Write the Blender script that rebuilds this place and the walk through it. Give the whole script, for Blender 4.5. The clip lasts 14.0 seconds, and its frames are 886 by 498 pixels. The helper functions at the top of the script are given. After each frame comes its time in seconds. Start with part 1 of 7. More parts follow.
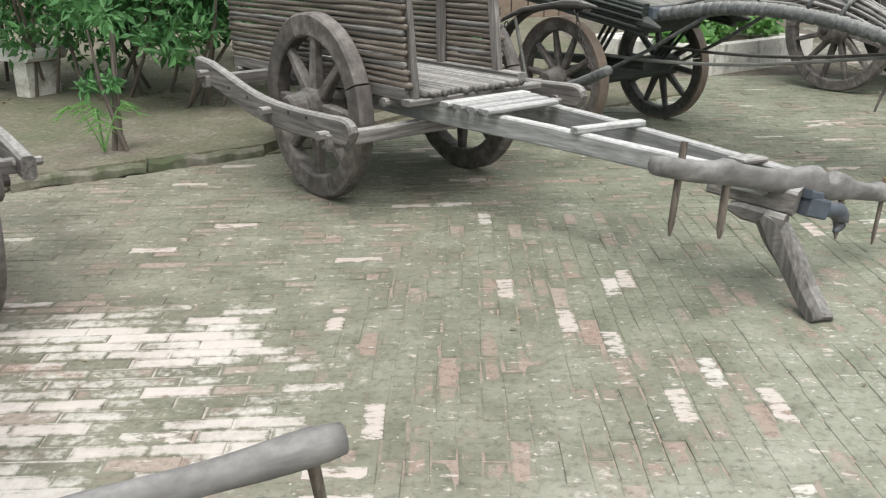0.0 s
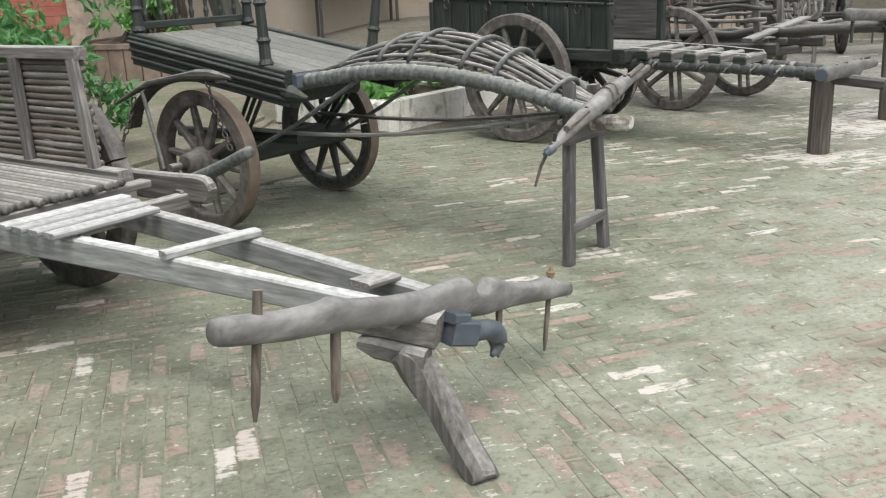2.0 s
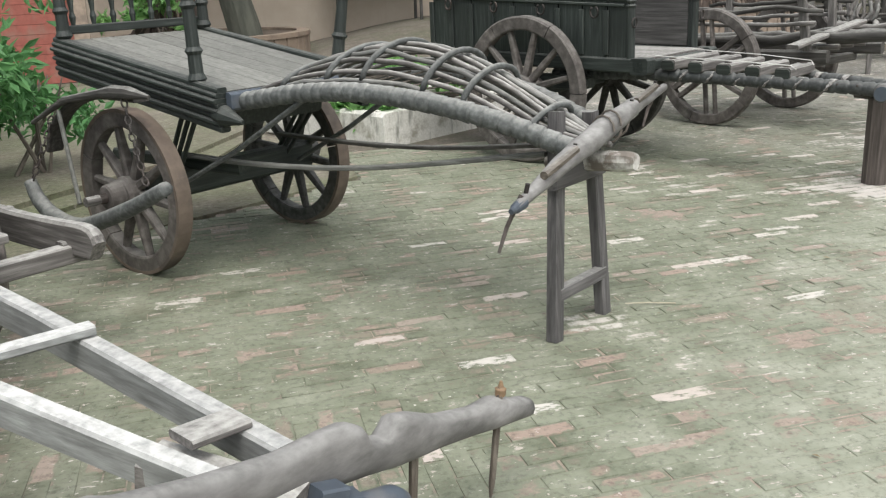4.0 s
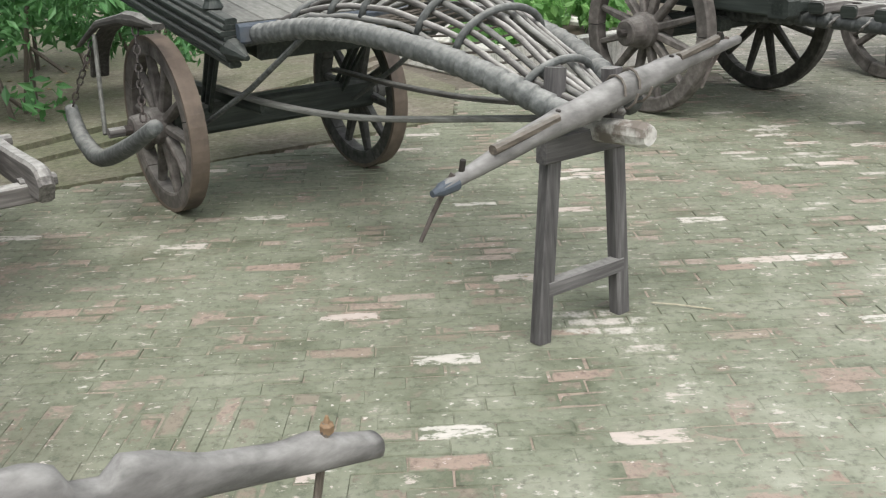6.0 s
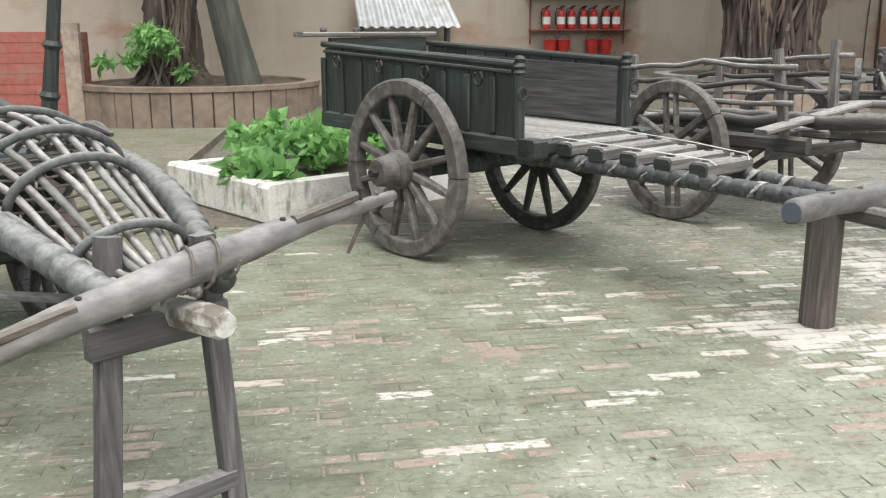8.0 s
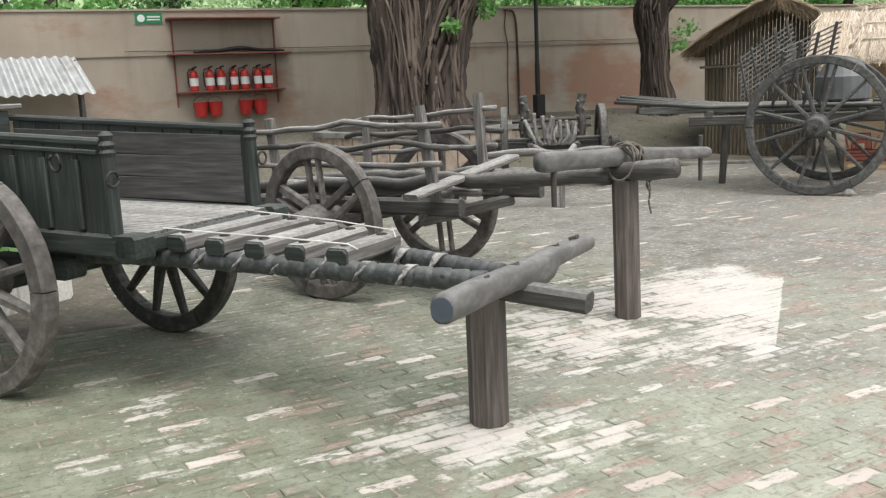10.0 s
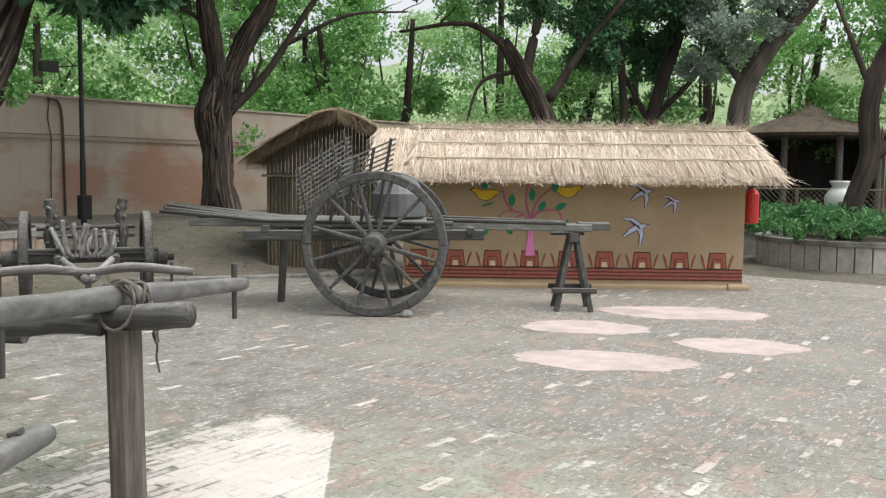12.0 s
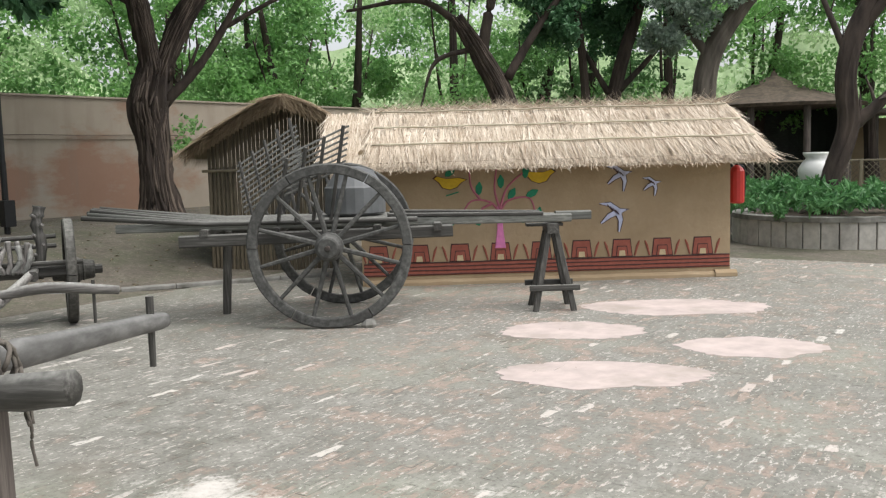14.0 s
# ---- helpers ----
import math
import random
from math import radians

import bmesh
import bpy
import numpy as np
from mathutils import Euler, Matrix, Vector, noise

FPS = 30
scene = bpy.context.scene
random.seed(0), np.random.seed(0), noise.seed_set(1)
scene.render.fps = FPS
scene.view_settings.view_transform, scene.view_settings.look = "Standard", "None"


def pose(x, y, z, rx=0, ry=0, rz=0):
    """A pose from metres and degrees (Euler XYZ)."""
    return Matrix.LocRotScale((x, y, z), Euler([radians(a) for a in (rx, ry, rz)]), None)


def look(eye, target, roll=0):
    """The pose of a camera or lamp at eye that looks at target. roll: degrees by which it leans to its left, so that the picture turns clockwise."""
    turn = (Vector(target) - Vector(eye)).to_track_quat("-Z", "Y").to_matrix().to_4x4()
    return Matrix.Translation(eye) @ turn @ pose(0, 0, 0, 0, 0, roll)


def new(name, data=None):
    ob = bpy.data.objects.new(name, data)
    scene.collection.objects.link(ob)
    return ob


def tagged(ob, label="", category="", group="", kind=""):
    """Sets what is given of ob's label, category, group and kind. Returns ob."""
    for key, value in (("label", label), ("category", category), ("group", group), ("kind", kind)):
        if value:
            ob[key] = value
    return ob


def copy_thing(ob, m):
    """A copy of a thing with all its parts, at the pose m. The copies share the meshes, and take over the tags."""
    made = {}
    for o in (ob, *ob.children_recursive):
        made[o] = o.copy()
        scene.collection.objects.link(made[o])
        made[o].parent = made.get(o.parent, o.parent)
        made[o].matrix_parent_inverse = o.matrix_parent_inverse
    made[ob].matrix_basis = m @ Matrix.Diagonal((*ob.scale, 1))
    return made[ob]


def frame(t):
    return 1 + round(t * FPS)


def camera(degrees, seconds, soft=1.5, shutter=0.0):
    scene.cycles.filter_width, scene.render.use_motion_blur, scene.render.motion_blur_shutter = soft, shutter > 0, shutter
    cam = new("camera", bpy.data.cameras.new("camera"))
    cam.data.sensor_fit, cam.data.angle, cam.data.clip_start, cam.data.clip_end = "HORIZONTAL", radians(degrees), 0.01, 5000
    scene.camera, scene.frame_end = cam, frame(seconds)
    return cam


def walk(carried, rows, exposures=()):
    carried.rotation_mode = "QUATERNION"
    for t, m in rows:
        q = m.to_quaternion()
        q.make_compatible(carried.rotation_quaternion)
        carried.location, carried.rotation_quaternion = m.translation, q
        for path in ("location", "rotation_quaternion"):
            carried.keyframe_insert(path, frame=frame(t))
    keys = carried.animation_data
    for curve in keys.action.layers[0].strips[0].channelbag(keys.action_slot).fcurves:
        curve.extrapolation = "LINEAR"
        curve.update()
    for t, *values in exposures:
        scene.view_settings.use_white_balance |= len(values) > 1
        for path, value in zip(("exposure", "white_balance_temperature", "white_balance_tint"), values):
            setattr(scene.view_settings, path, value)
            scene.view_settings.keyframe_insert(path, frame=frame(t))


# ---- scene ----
cam = camera(51.5, 14.0, soft=1.25)
PATH = [
    (0, (-1.884, -4.099, 1.5), (-1.949, -2.207, 0.855), -0.9),
    (0.5, (-1.785, -3.929, 1.467), (-1.711, -2.034, 0.832), -1.0),
    (1, (-1.694, -3.644, 1.487), (-1.502, -1.757, 0.853), -2.0),
    (1.5, (-1.457, -3.366, 1.491), (-1.117, -1.485, 0.901), -2.7),
    (2, (-1.214, -3.105, 1.538), (-0.737, -1.249, 0.968), -2.6),
    (2.2, (-1.15, -2.991, 1.529), (-0.62, -1.146, 0.965), -2.2),
    (4.3, (-0.461, -2.035, 1.528), (-0.109, -0.154, 0.947), -2.3),
    (4.5, (-0.384, -1.954, 1.514), (-0.062, -0.081, 0.89), -2.0),
    (5, (-0.169, -1.804, 1.512), (0.019, 0.076, 0.857), -0.8),
    (5.5, (0.131, -1.744, 1.514), (0.121, 0.139, 0.839), -0.9),
    (6, (0.401, -1.657, 1.495), (0.329, 0.212, 0.787), -1.9),
    (6.5, (0.626, -1.455, 1.486), (0.65, 0.402, 0.746), -1.3),
    (7, (0.851, -1.285, 1.475), (0.855, 0.574, 0.736), -0.2),
    (7.5, (1.123, -1.148, 1.477), (1.064, 0.742, 0.826), -0.9),
    (7.8, (1.256, -1.079, 1.503), (1.295, 0.848, 0.968), -1.1),
    (7.9, (1.295, -1.036, 1.485), (1.41, 0.9, 0.994), -0.5),
    (8, (1.311, -0.962, 1.482), (1.505, 0.973, 1.019), -0.2),
    (8.5, (1.447, -0.669, 1.467), (1.988, 1.222, 1.104), 0.0),
    (8.7, (1.485, -0.595, 1.462), (2.092, 1.275, 1.093), -0.6),
    (10.8, (2.268, 0.238, 1.522), (3.298, 1.924, 1.212), -1.9),
    (11, (2.396, 0.315, 1.512), (3.495, 1.961, 1.222), -1.6),
    (11.5, (2.718, 0.506, 1.55), (4.059, 1.973, 1.329), -0.3),
    (12, (2.938, 0.757, 1.57), (4.497, 2.0, 1.408), 0.6),
    (12.5, (3.106, 0.972, 1.6), (4.719, 2.148, 1.474), -0.6),
    (13, (3.326, 1.124, 1.61), (4.905, 2.346, 1.496), -1.9),
    (13.5, (3.558, 1.334, 1.592), (5.132, 2.561, 1.457), -1.8),
    (14, (3.787, 1.538, 1.623), (5.401, 2.703, 1.425), -1.6),
]
walk(cam, [(t, look(eye, target, roll)) for t, eye, target, roll in PATH], exposures=[(0, 0.7), (7.2, 0.72), (8.0, 0.95), (8.6, 0.88), (10.8, 0.76), (11.5, 0.76), (12.4, 0.7), (14, 0.72)])

# ---- world, sun, exposure ----
world = bpy.data.worlds.new("sky")
scene.world = world
world.use_nodes = True
wn = world.node_tree.nodes
sky = wn.new("ShaderNodeTexSky")
sky.sky_type, sky.sun_disc = "NISHITA", False
sky.sun_elevation, sky.sun_rotation = radians(58), radians(150)
sky.air_density, sky.dust_density, sky.ozone_density = 1.0, 4.0, 1.0
haze = wn.new("ShaderNodeHueSaturation")
haze.inputs["Saturation"].default_value = 0.25
world.node_tree.links.new(sky.outputs[0], haze.inputs["Color"])
world.node_tree.links.new(haze.outputs[0], wn["Background"].inputs[0])
wn["Background"].inputs[1].default_value = 0.15
sun_data = bpy.data.lights.new("sun", "SUN")
sun_data.energy, sun_data.angle, sun_data.color = 1.2, radians(25), (1.0, 0.98, 0.92)
sun = new("sun", sun_data)
sun.matrix_world = look((0, 0, 20), (4.0, 10.0, 0))
scene.view_settings.exposure = 0.7


# ---- mesh tools ----
class Mesh:
    """Gathers points and faces, then becomes one object."""

    def __init__(self):
        self.v, self.f = [], []

    def add(self, verts, faces):
        n = len(self.v)
        self.v += [tuple(p) for p in verts]
        self.f += [tuple(i + n for i in f) for f in faces]
        return self

    def sweep(self, pts, sections, cap=True):
        """Joins rings of points; sections: a ring for each place."""
        k = len(sections[0])
        faces = [(a * k + i, a * k + (i + 1) % k, (a + 1) * k + (i + 1) % k, (a + 1) * k + i)
                 for a in range(len(sections) - 1) for i in range(k)]
        if cap:
            faces += [tuple(reversed(range(k))), tuple(range((len(sections) - 1) * k, len(sections) * k))]
        return self.add([p for ring in sections for p in ring], faces)

    def frames(self, pts, up):
        out = []
        for i, p in enumerate(pts):
            d = (Vector(pts[min(i + 1, len(pts) - 1)]) - Vector(pts[max(i - 1, 0)])).normalized()
            u = Vector(up)
            if abs(d.dot(u)) > 0.97:
                u = Vector((1, 0, 0)) if abs(d.x) < 0.9 else Vector((0, 1, 0))
            side = d.cross(u).normalized()
            out.append((Vector(p), side, side.cross(d).normalized()))
        return out

    def plank(self, pts, w, h, c=0.006, up=(0, 0, 1)):
        """A timber with worn corners along pts; w across, h upright (single numbers or one for each point)."""
        ws = w if isinstance(w, (list, tuple)) else [w] * len(pts)
        hs = h if isinstance(h, (list, tuple)) else [h] * len(pts)
        rings = []
        for (p, s, u), a, b in zip(self.frames(pts, up), ws, hs):
            a, b = a / 2, b / 2
            q = min(c, a * 0.6, b * 0.6)
            prof = [(-a + q, -b), (a - q, -b), (a, -b + q), (a, b - q), (a - q, b), (-a + q, b), (-a, b - q), (-a, -b + q)]
            rings.append([p + s * x + u * y for x, y in prof])
        return self.sweep(pts, rings)

    def tube(self, pts, r, seg=10, rough=0.0, up=(0, 0, 1), seed=0.0):
        rs = r if isinstance(r, (list, tuple)) else [r] * len(pts)
        rings = []
        for j, ((p, s, u), a) in enumerate(zip(self.frames(pts, up), rs)):
            ring = []
            for i in range(seg):
                t = 2 * math.pi * i / seg
                k = a * (1 + rough * noise.noise((p.x * 9 + seed, p.y * 9 + math.cos(t) * 2, p.z * 9 + math.sin(t) * 2)))
                ring.append(p + s * (k * math.cos(t)) + u * (k * math.sin(t)))
            rings.append(ring)
        return self.sweep(pts, rings)

    def ridged(self, pts, radii, seg=60, deep=0.16, twist=0.8, seed=0.0, flare=0.0):
        """A trunk of fused roots: deep cords that run up and twist round it."""
        rings = []
        n = len(pts)
        for j, (p, s, u) in enumerate(self.frames(pts, (0.02, 1, 0))):
            ring, t = [], j / (n - 1)
            for i in range(seg):
                a = 2 * math.pi * i / seg
                b = a + twist * t + 0.35 * noise.noise((math.cos(a), math.sin(a), t * 3 + seed))
                cord = abs(noise.noise((math.cos(b) * 4.2 + seed, math.sin(b) * 4.2, t * 1.1))) + 0.6 * abs(noise.noise((math.cos(b) * 9 + seed, math.sin(b) * 9, t * 1.6 + 4)))
                k = radii[j] * (1 + 2.3 * deep * (cord - 0.38) + 0.12 * noise.noise((math.cos(a) * 1.2, math.sin(a) * 1.2, t * 2 + seed)))
                k *= 1 + flare * max(0, 1 - 5 * t) ** 2 * (0.5 + abs(math.sin(3.5 * a + seed)))
                ring.append(p + s * (k * math.cos(a)) + u * (k * math.sin(a)))
            rings.append(ring)
        return self.sweep(pts, rings)

    def lathe(self, base, axis, prof, seg=14):
        """Turned piece: prof holds (distance along axis, radius)."""
        a = Vector(axis).normalized()
        s = a.orthogonal().normalized()
        u = a.cross(s)
        rings = [[Vector(base) + a * d + (s * math.cos(2 * math.pi * i / seg) + u * math.sin(2 * math.pi * i / seg)) * r
                  for i in range(seg)] for d, r in prof]
        return self.sweep(prof, rings)

    def box(self, lo, hi, c=0.006):
        x0, y0, z0 = lo
        x1, y1, z1 = hi
        return self.plank([((x0 + x1) / 2, y0, (z0 + z1) / 2), ((x0 + x1) / 2, y1, (z0 + z1) / 2)], x1 - x0, z1 - z0, c)

    def prism(self, outline, z0, z1):
        n = len(outline)
        return self.sweep(None, [[(x, y, z0) for x, y in outline], [(x, y, z1) for x, y in outline]])

    def data(self, name, mat, smooth=False):
        me = bpy.data.meshes.new(name)
        me.from_pydata(self.v, [], self.f)
        if mat:
            me.materials.append(mat)
        if smooth:
            me.polygons.foreach_set("use_smooth", [True] * len(me.polygons))
        me.update()
        return me


GRAIN = {}


def along(mb, mat):
    """The timber whose grain runs the long way of the piece."""
    if not (isinstance(mb, Mesh) and mat and mat.name in GRAIN and mb.v):
        return mat
    a = np.array(mb.v)
    return GRAIN[mat.name][int(np.argmax(a.max(0) - a.min(0)))]


def part(name, mb, mat, parent=None, label="", smooth=False):
    mat = along(mb, mat)
    ob = new(name, mb.data(name, mat, smooth) if isinstance(mb, Mesh) else mb)
    if parent is not None:
        ob.parent = parent
    if label:
        ob["label"] = label
    return ob


def thing(name, m, label, category, group=""):
    ob = new(name)
    ob.empty_display_size = 0.1
    ob.matrix_world = m
    return tagged(ob, label, category, group)


def lerp(a, b, t):
    return tuple(p + (q - p) * t for p, q in zip(a, b))


def bend(pts, n=24):
    """A smooth line through the points."""
    pts = [Vector(p) for p in pts]
    ext = [2 * pts[0] - pts[1]] + pts + [2 * pts[-1] - pts[-2]]
    out = []
    per = max(2, n // (len(pts) - 1))
    for i in range(1, len(ext) - 2):
        a, b, c, d = ext[i - 1:i + 3]
        for k in range(per):
            t = k / per
            out.append(0.5 * (2 * b + (c - a) * t + (2 * a - 5 * b + 4 * c - d) * t * t + (3 * b - a - 3 * c + d) * t ** 3))
    return out + [pts[-1]]


def rise(x, y):
    """The ground's height: level court, climbing to the compound wall."""
    def step(a):
        a = min(max(a, 0), 1)
        return a * a * (3 - 2 * a)
    k = step((y - 11.6 + 0.02 * x) / 5.0) * step((x + 1.0) / 5.0)
    return 0.66 * k


# ---- materials ----
def material(name, rough=0.8, metal=0.0):
    m = bpy.data.materials.new(name)
    m.use_nodes = True
    b = m.node_tree.nodes["Principled BSDF"]
    b.inputs["Roughness"].default_value, b.inputs["Metallic"].default_value = rough, metal
    return m, m.node_tree.nodes, m.node_tree.links, b


def tex(n, l, scale, detail=4.0, stretch=None, kind="ShaderNodeTexNoise", space="Object", rough=0.6):
    co, mp, t = n.new("ShaderNodeTexCoord"), n.new("ShaderNodeMapping"), n.new(kind)
    if space == "World":
        geo = n.new("ShaderNodeNewGeometry")
        l.new(geo.outputs["Position"], mp.inputs[0])
    else:
        l.new(co.outputs[space], mp.inputs[0])
    if stretch:
        mp.inputs["Scale"].default_value = stretch
    l.new(mp.outputs[0], t.inputs["Vector"])
    t.inputs["Scale"].default_value = scale
    if kind == "ShaderNodeTexNoise":
        t.inputs["Detail"].default_value, t.inputs["Roughness"].default_value = detail, rough
    return t.outputs[0]


def ramp(n, l, value, stops):
    r = n.new("ShaderNodeValToRGB")
    e = r.color_ramp.elements
    while len(e) < len(stops):
        e.new(0.5)
    for el, (p, c) in zip(e, stops):
        el.position = p
        el.color = (*c, 1) if isinstance(c, tuple) else (c, c, c, 1)
    l.new(value, r.inputs[0])
    return r.outputs[0]


def mix(n, l, fac, a, b, mode="MIX"):
    m = n.new("ShaderNodeMix")
    m.data_type, m.blend_type = "RGBA", mode
    for sock, v in ((m.inputs[0], fac), (m.inputs[6], a), (m.inputs[7], b)):
        if isinstance(v, bpy.types.NodeSocket):
            l.new(v, sock)
        elif isinstance(v, tuple):
            sock.default_value = (*v, 1)
        else:
            sock.default_value = v
    return m.outputs[2]


def bump(n, l, b, height, strength=0.4, dist=0.004):
    k = n.new("ShaderNodeBump")
    k.inputs["Strength"].default_value, k.inputs["Distance"].default_value = strength, dist
    l.new(height, k.inputs["Height"])
    l.new(k.outputs[0], b.inputs["Normal"])


def wood(name, dark, mid, light, stretch=None, rough=0.75, dust=0.35, dustcol=(0.42, 0.42, 0.39)):
    """Weathered timber: grain along one axis, big blotches, pale dust that lies on top. With no stretch: one for each axis."""
    if stretch is None:
        three = [wood(name + end, dark, mid, light, s, rough, dust, dustcol) for end, s in (("", (2, 34, 34)), ("_across", (34, 2, 34)), ("_upright", (34, 34, 2)))]
        GRAIN[name] = three
        return three[0]
    dark, mid, light = ((0.95 * c[0], c[1], 1.02 * c[2]) for c in (dark, mid, light))
    m, n, l, b = material(name, rough)
    grain = tex(n, l, 1.6, 6, stretch)
    blot = tex(n, l, 3.0, 3)
    col = ramp(n, l, grain, [(0.3, dark), (0.5, mid), (0.71, light)])
    col = mix(n, l, ramp(n, l, blot, [(0.35, 0.0), (0.7, 0.55)]), col, tuple(0.55 * c for c in mid))
    fine = tex(n, l, 30.0, 5)
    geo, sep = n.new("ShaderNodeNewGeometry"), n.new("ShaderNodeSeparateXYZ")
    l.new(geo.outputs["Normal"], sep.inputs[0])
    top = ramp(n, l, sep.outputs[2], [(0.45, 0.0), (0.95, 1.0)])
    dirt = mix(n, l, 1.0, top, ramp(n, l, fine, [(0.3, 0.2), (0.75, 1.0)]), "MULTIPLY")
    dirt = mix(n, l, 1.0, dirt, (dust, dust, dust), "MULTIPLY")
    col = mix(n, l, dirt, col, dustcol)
    inf, hsv = n.new("ShaderNodeObjectInfo"), n.new("ShaderNodeHueSaturation")
    mp = n.new("ShaderNodeMapRange")
    mp.inputs[3].default_value, mp.inputs[4].default_value = 0.78, 1.2
    l.new(inf.outputs["Random"], mp.inputs[0])
    l.new(mp.outputs[0], hsv.inputs["Value"])
    l.new(col, hsv.inputs["Color"])
    l.new(hsv.outputs[0], b.inputs["Base Color"])
    bump(n, l, b, grain, 0.6, 0.004)
    return m


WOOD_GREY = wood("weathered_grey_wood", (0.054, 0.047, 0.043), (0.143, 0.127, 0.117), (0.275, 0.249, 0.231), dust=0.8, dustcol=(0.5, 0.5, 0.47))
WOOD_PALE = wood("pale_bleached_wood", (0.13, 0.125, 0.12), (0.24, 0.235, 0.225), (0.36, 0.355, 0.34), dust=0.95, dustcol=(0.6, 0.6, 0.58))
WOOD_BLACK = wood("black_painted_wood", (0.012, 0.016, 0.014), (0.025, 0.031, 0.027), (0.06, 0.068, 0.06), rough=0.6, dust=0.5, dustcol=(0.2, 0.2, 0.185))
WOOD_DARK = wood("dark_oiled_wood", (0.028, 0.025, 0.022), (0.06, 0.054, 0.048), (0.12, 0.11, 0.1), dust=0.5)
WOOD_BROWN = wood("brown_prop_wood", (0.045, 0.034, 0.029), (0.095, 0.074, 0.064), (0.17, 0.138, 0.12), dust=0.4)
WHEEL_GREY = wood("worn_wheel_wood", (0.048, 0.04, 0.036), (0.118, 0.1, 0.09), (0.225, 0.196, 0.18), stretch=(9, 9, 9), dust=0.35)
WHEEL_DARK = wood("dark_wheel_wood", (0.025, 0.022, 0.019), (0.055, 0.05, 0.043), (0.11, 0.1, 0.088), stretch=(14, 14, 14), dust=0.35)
STICK = wood("brown_stick_bark", (0.05, 0.038, 0.03), (0.12, 0.095, 0.075), (0.24, 0.2, 0.165), dust=0.5)
WOOD_FADED = wood("faded_brown_black_wood", (0.03, 0.028, 0.026), (0.065, 0.06, 0.056), (0.12, 0.112, 0.105), rough=0.8, dust=0.3)
STRAPPED = wood("black_leather_binding", (0.022, 0.024, 0.024), (0.045, 0.048, 0.047), (0.1, 0.104, 0.1), stretch=(20, 20, 20), rough=0.6, dust=0.55, dustcol=(0.26, 0.265, 0.25))
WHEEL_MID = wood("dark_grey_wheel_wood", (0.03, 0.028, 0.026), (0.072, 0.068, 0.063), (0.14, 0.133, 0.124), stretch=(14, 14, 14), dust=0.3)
BAMBOO = wood("dull_bamboo", (0.1, 0.08, 0.05), (0.22, 0.18, 0.12), (0.36, 0.31, 0.22), dust=0.3)
CANE = wood("dark_cane", (0.04, 0.03, 0.02), (0.1, 0.078, 0.05), (0.19, 0.15, 0.1), dust=0.2)
RAIL = wood("bleached_branch", (0.09, 0.085, 0.078), (0.19, 0.18, 0.165), (0.32, 0.31, 0.29), dust=0.4)


def plain(name, col, rough=0.6, metal=0.0, var=0.25, scale=12.0, relief=0.2, second=None, at=(0.5, 0.65)):
    m, n, l, b = material(name, rough, metal)
    t = tex(n, l, scale, 5)
    c = ramp(n, l, t, [(0.25, tuple(x * (1 - var) for x in col)), (0.75, tuple(min(1, x * (1 + var)) for x in col))])
    if second:
        c = mix(n, l, ramp(n, l, tex(n, l, scale * 0.35, 6), [(at[0], 0.0), (at[1], 1.0)]), c, second)
    l.new(c, b.inputs["Base Color"])
    if relief:
        bump(n, l, b, t, relief, 0.004)
    return m


RUST = plain("rust_tan_tyre", (0.15, 0.118, 0.095), 0.7, 0.2, second=(0.085, 0.072, 0.062))
IRON = plain("rusty_iron", (0.045, 0.04, 0.037), 0.6, 0.5, second=(0.085, 0.068, 0.06))
ROPE = plain("old_rope", (0.12, 0.105, 0.09), 0.9, scale=60)
BLUEWOOD = plain("slate_blue_paint", (0.06, 0.075, 0.095), 0.6, second=(0.12, 0.12, 0.12))
WRAP = wood("wrapped_grey_leather", (0.05, 0.052, 0.05), (0.1, 0.102, 0.098), (0.18, 0.18, 0.172), stretch=(20, 20, 20), dust=0.6)
WOOD_DULL = wood("dull_bed_wood", (0.06, 0.058, 0.05), (0.12, 0.116, 0.103), (0.2, 0.194, 0.175), dust=0.55, dustcol=(0.3, 0.3, 0.275))
STAND = wood("purplish_grey_wood", (0.05, 0.045, 0.044), (0.105, 0.095, 0.093), (0.18, 0.165, 0.16), dust=0.6)
YOKEWOOD = wood("knotty_yoke_wood", (0.075, 0.07, 0.065), (0.155, 0.143, 0.136), (0.26, 0.244, 0.233), stretch=(11, 4, 11), dust=0.38, dustcol=(0.42, 0.42, 0.4))
THATCH_DARK = plain("weathered_dark_thatch", (0.11, 0.085, 0.065), 0.95, var=0.5, scale=9, relief=0.9, second=(0.06, 0.048, 0.038))
FRESHCUT = plain("fresh_orange_wood", (0.22, 0.145, 0.085), 0.75, var=0.3, scale=30)
PALE_CANE = wood("pale_split_cane", (0.3, 0.25, 0.17), (0.48, 0.41, 0.3), (0.62, 0.55, 0.42), dust=0.2)
WHITEWOOD = plain("whitened_log_end", (0.5, 0.49, 0.46), 0.8, scale=22, second=(0.16, 0.14, 0.12), at=(0.42, 0.52))


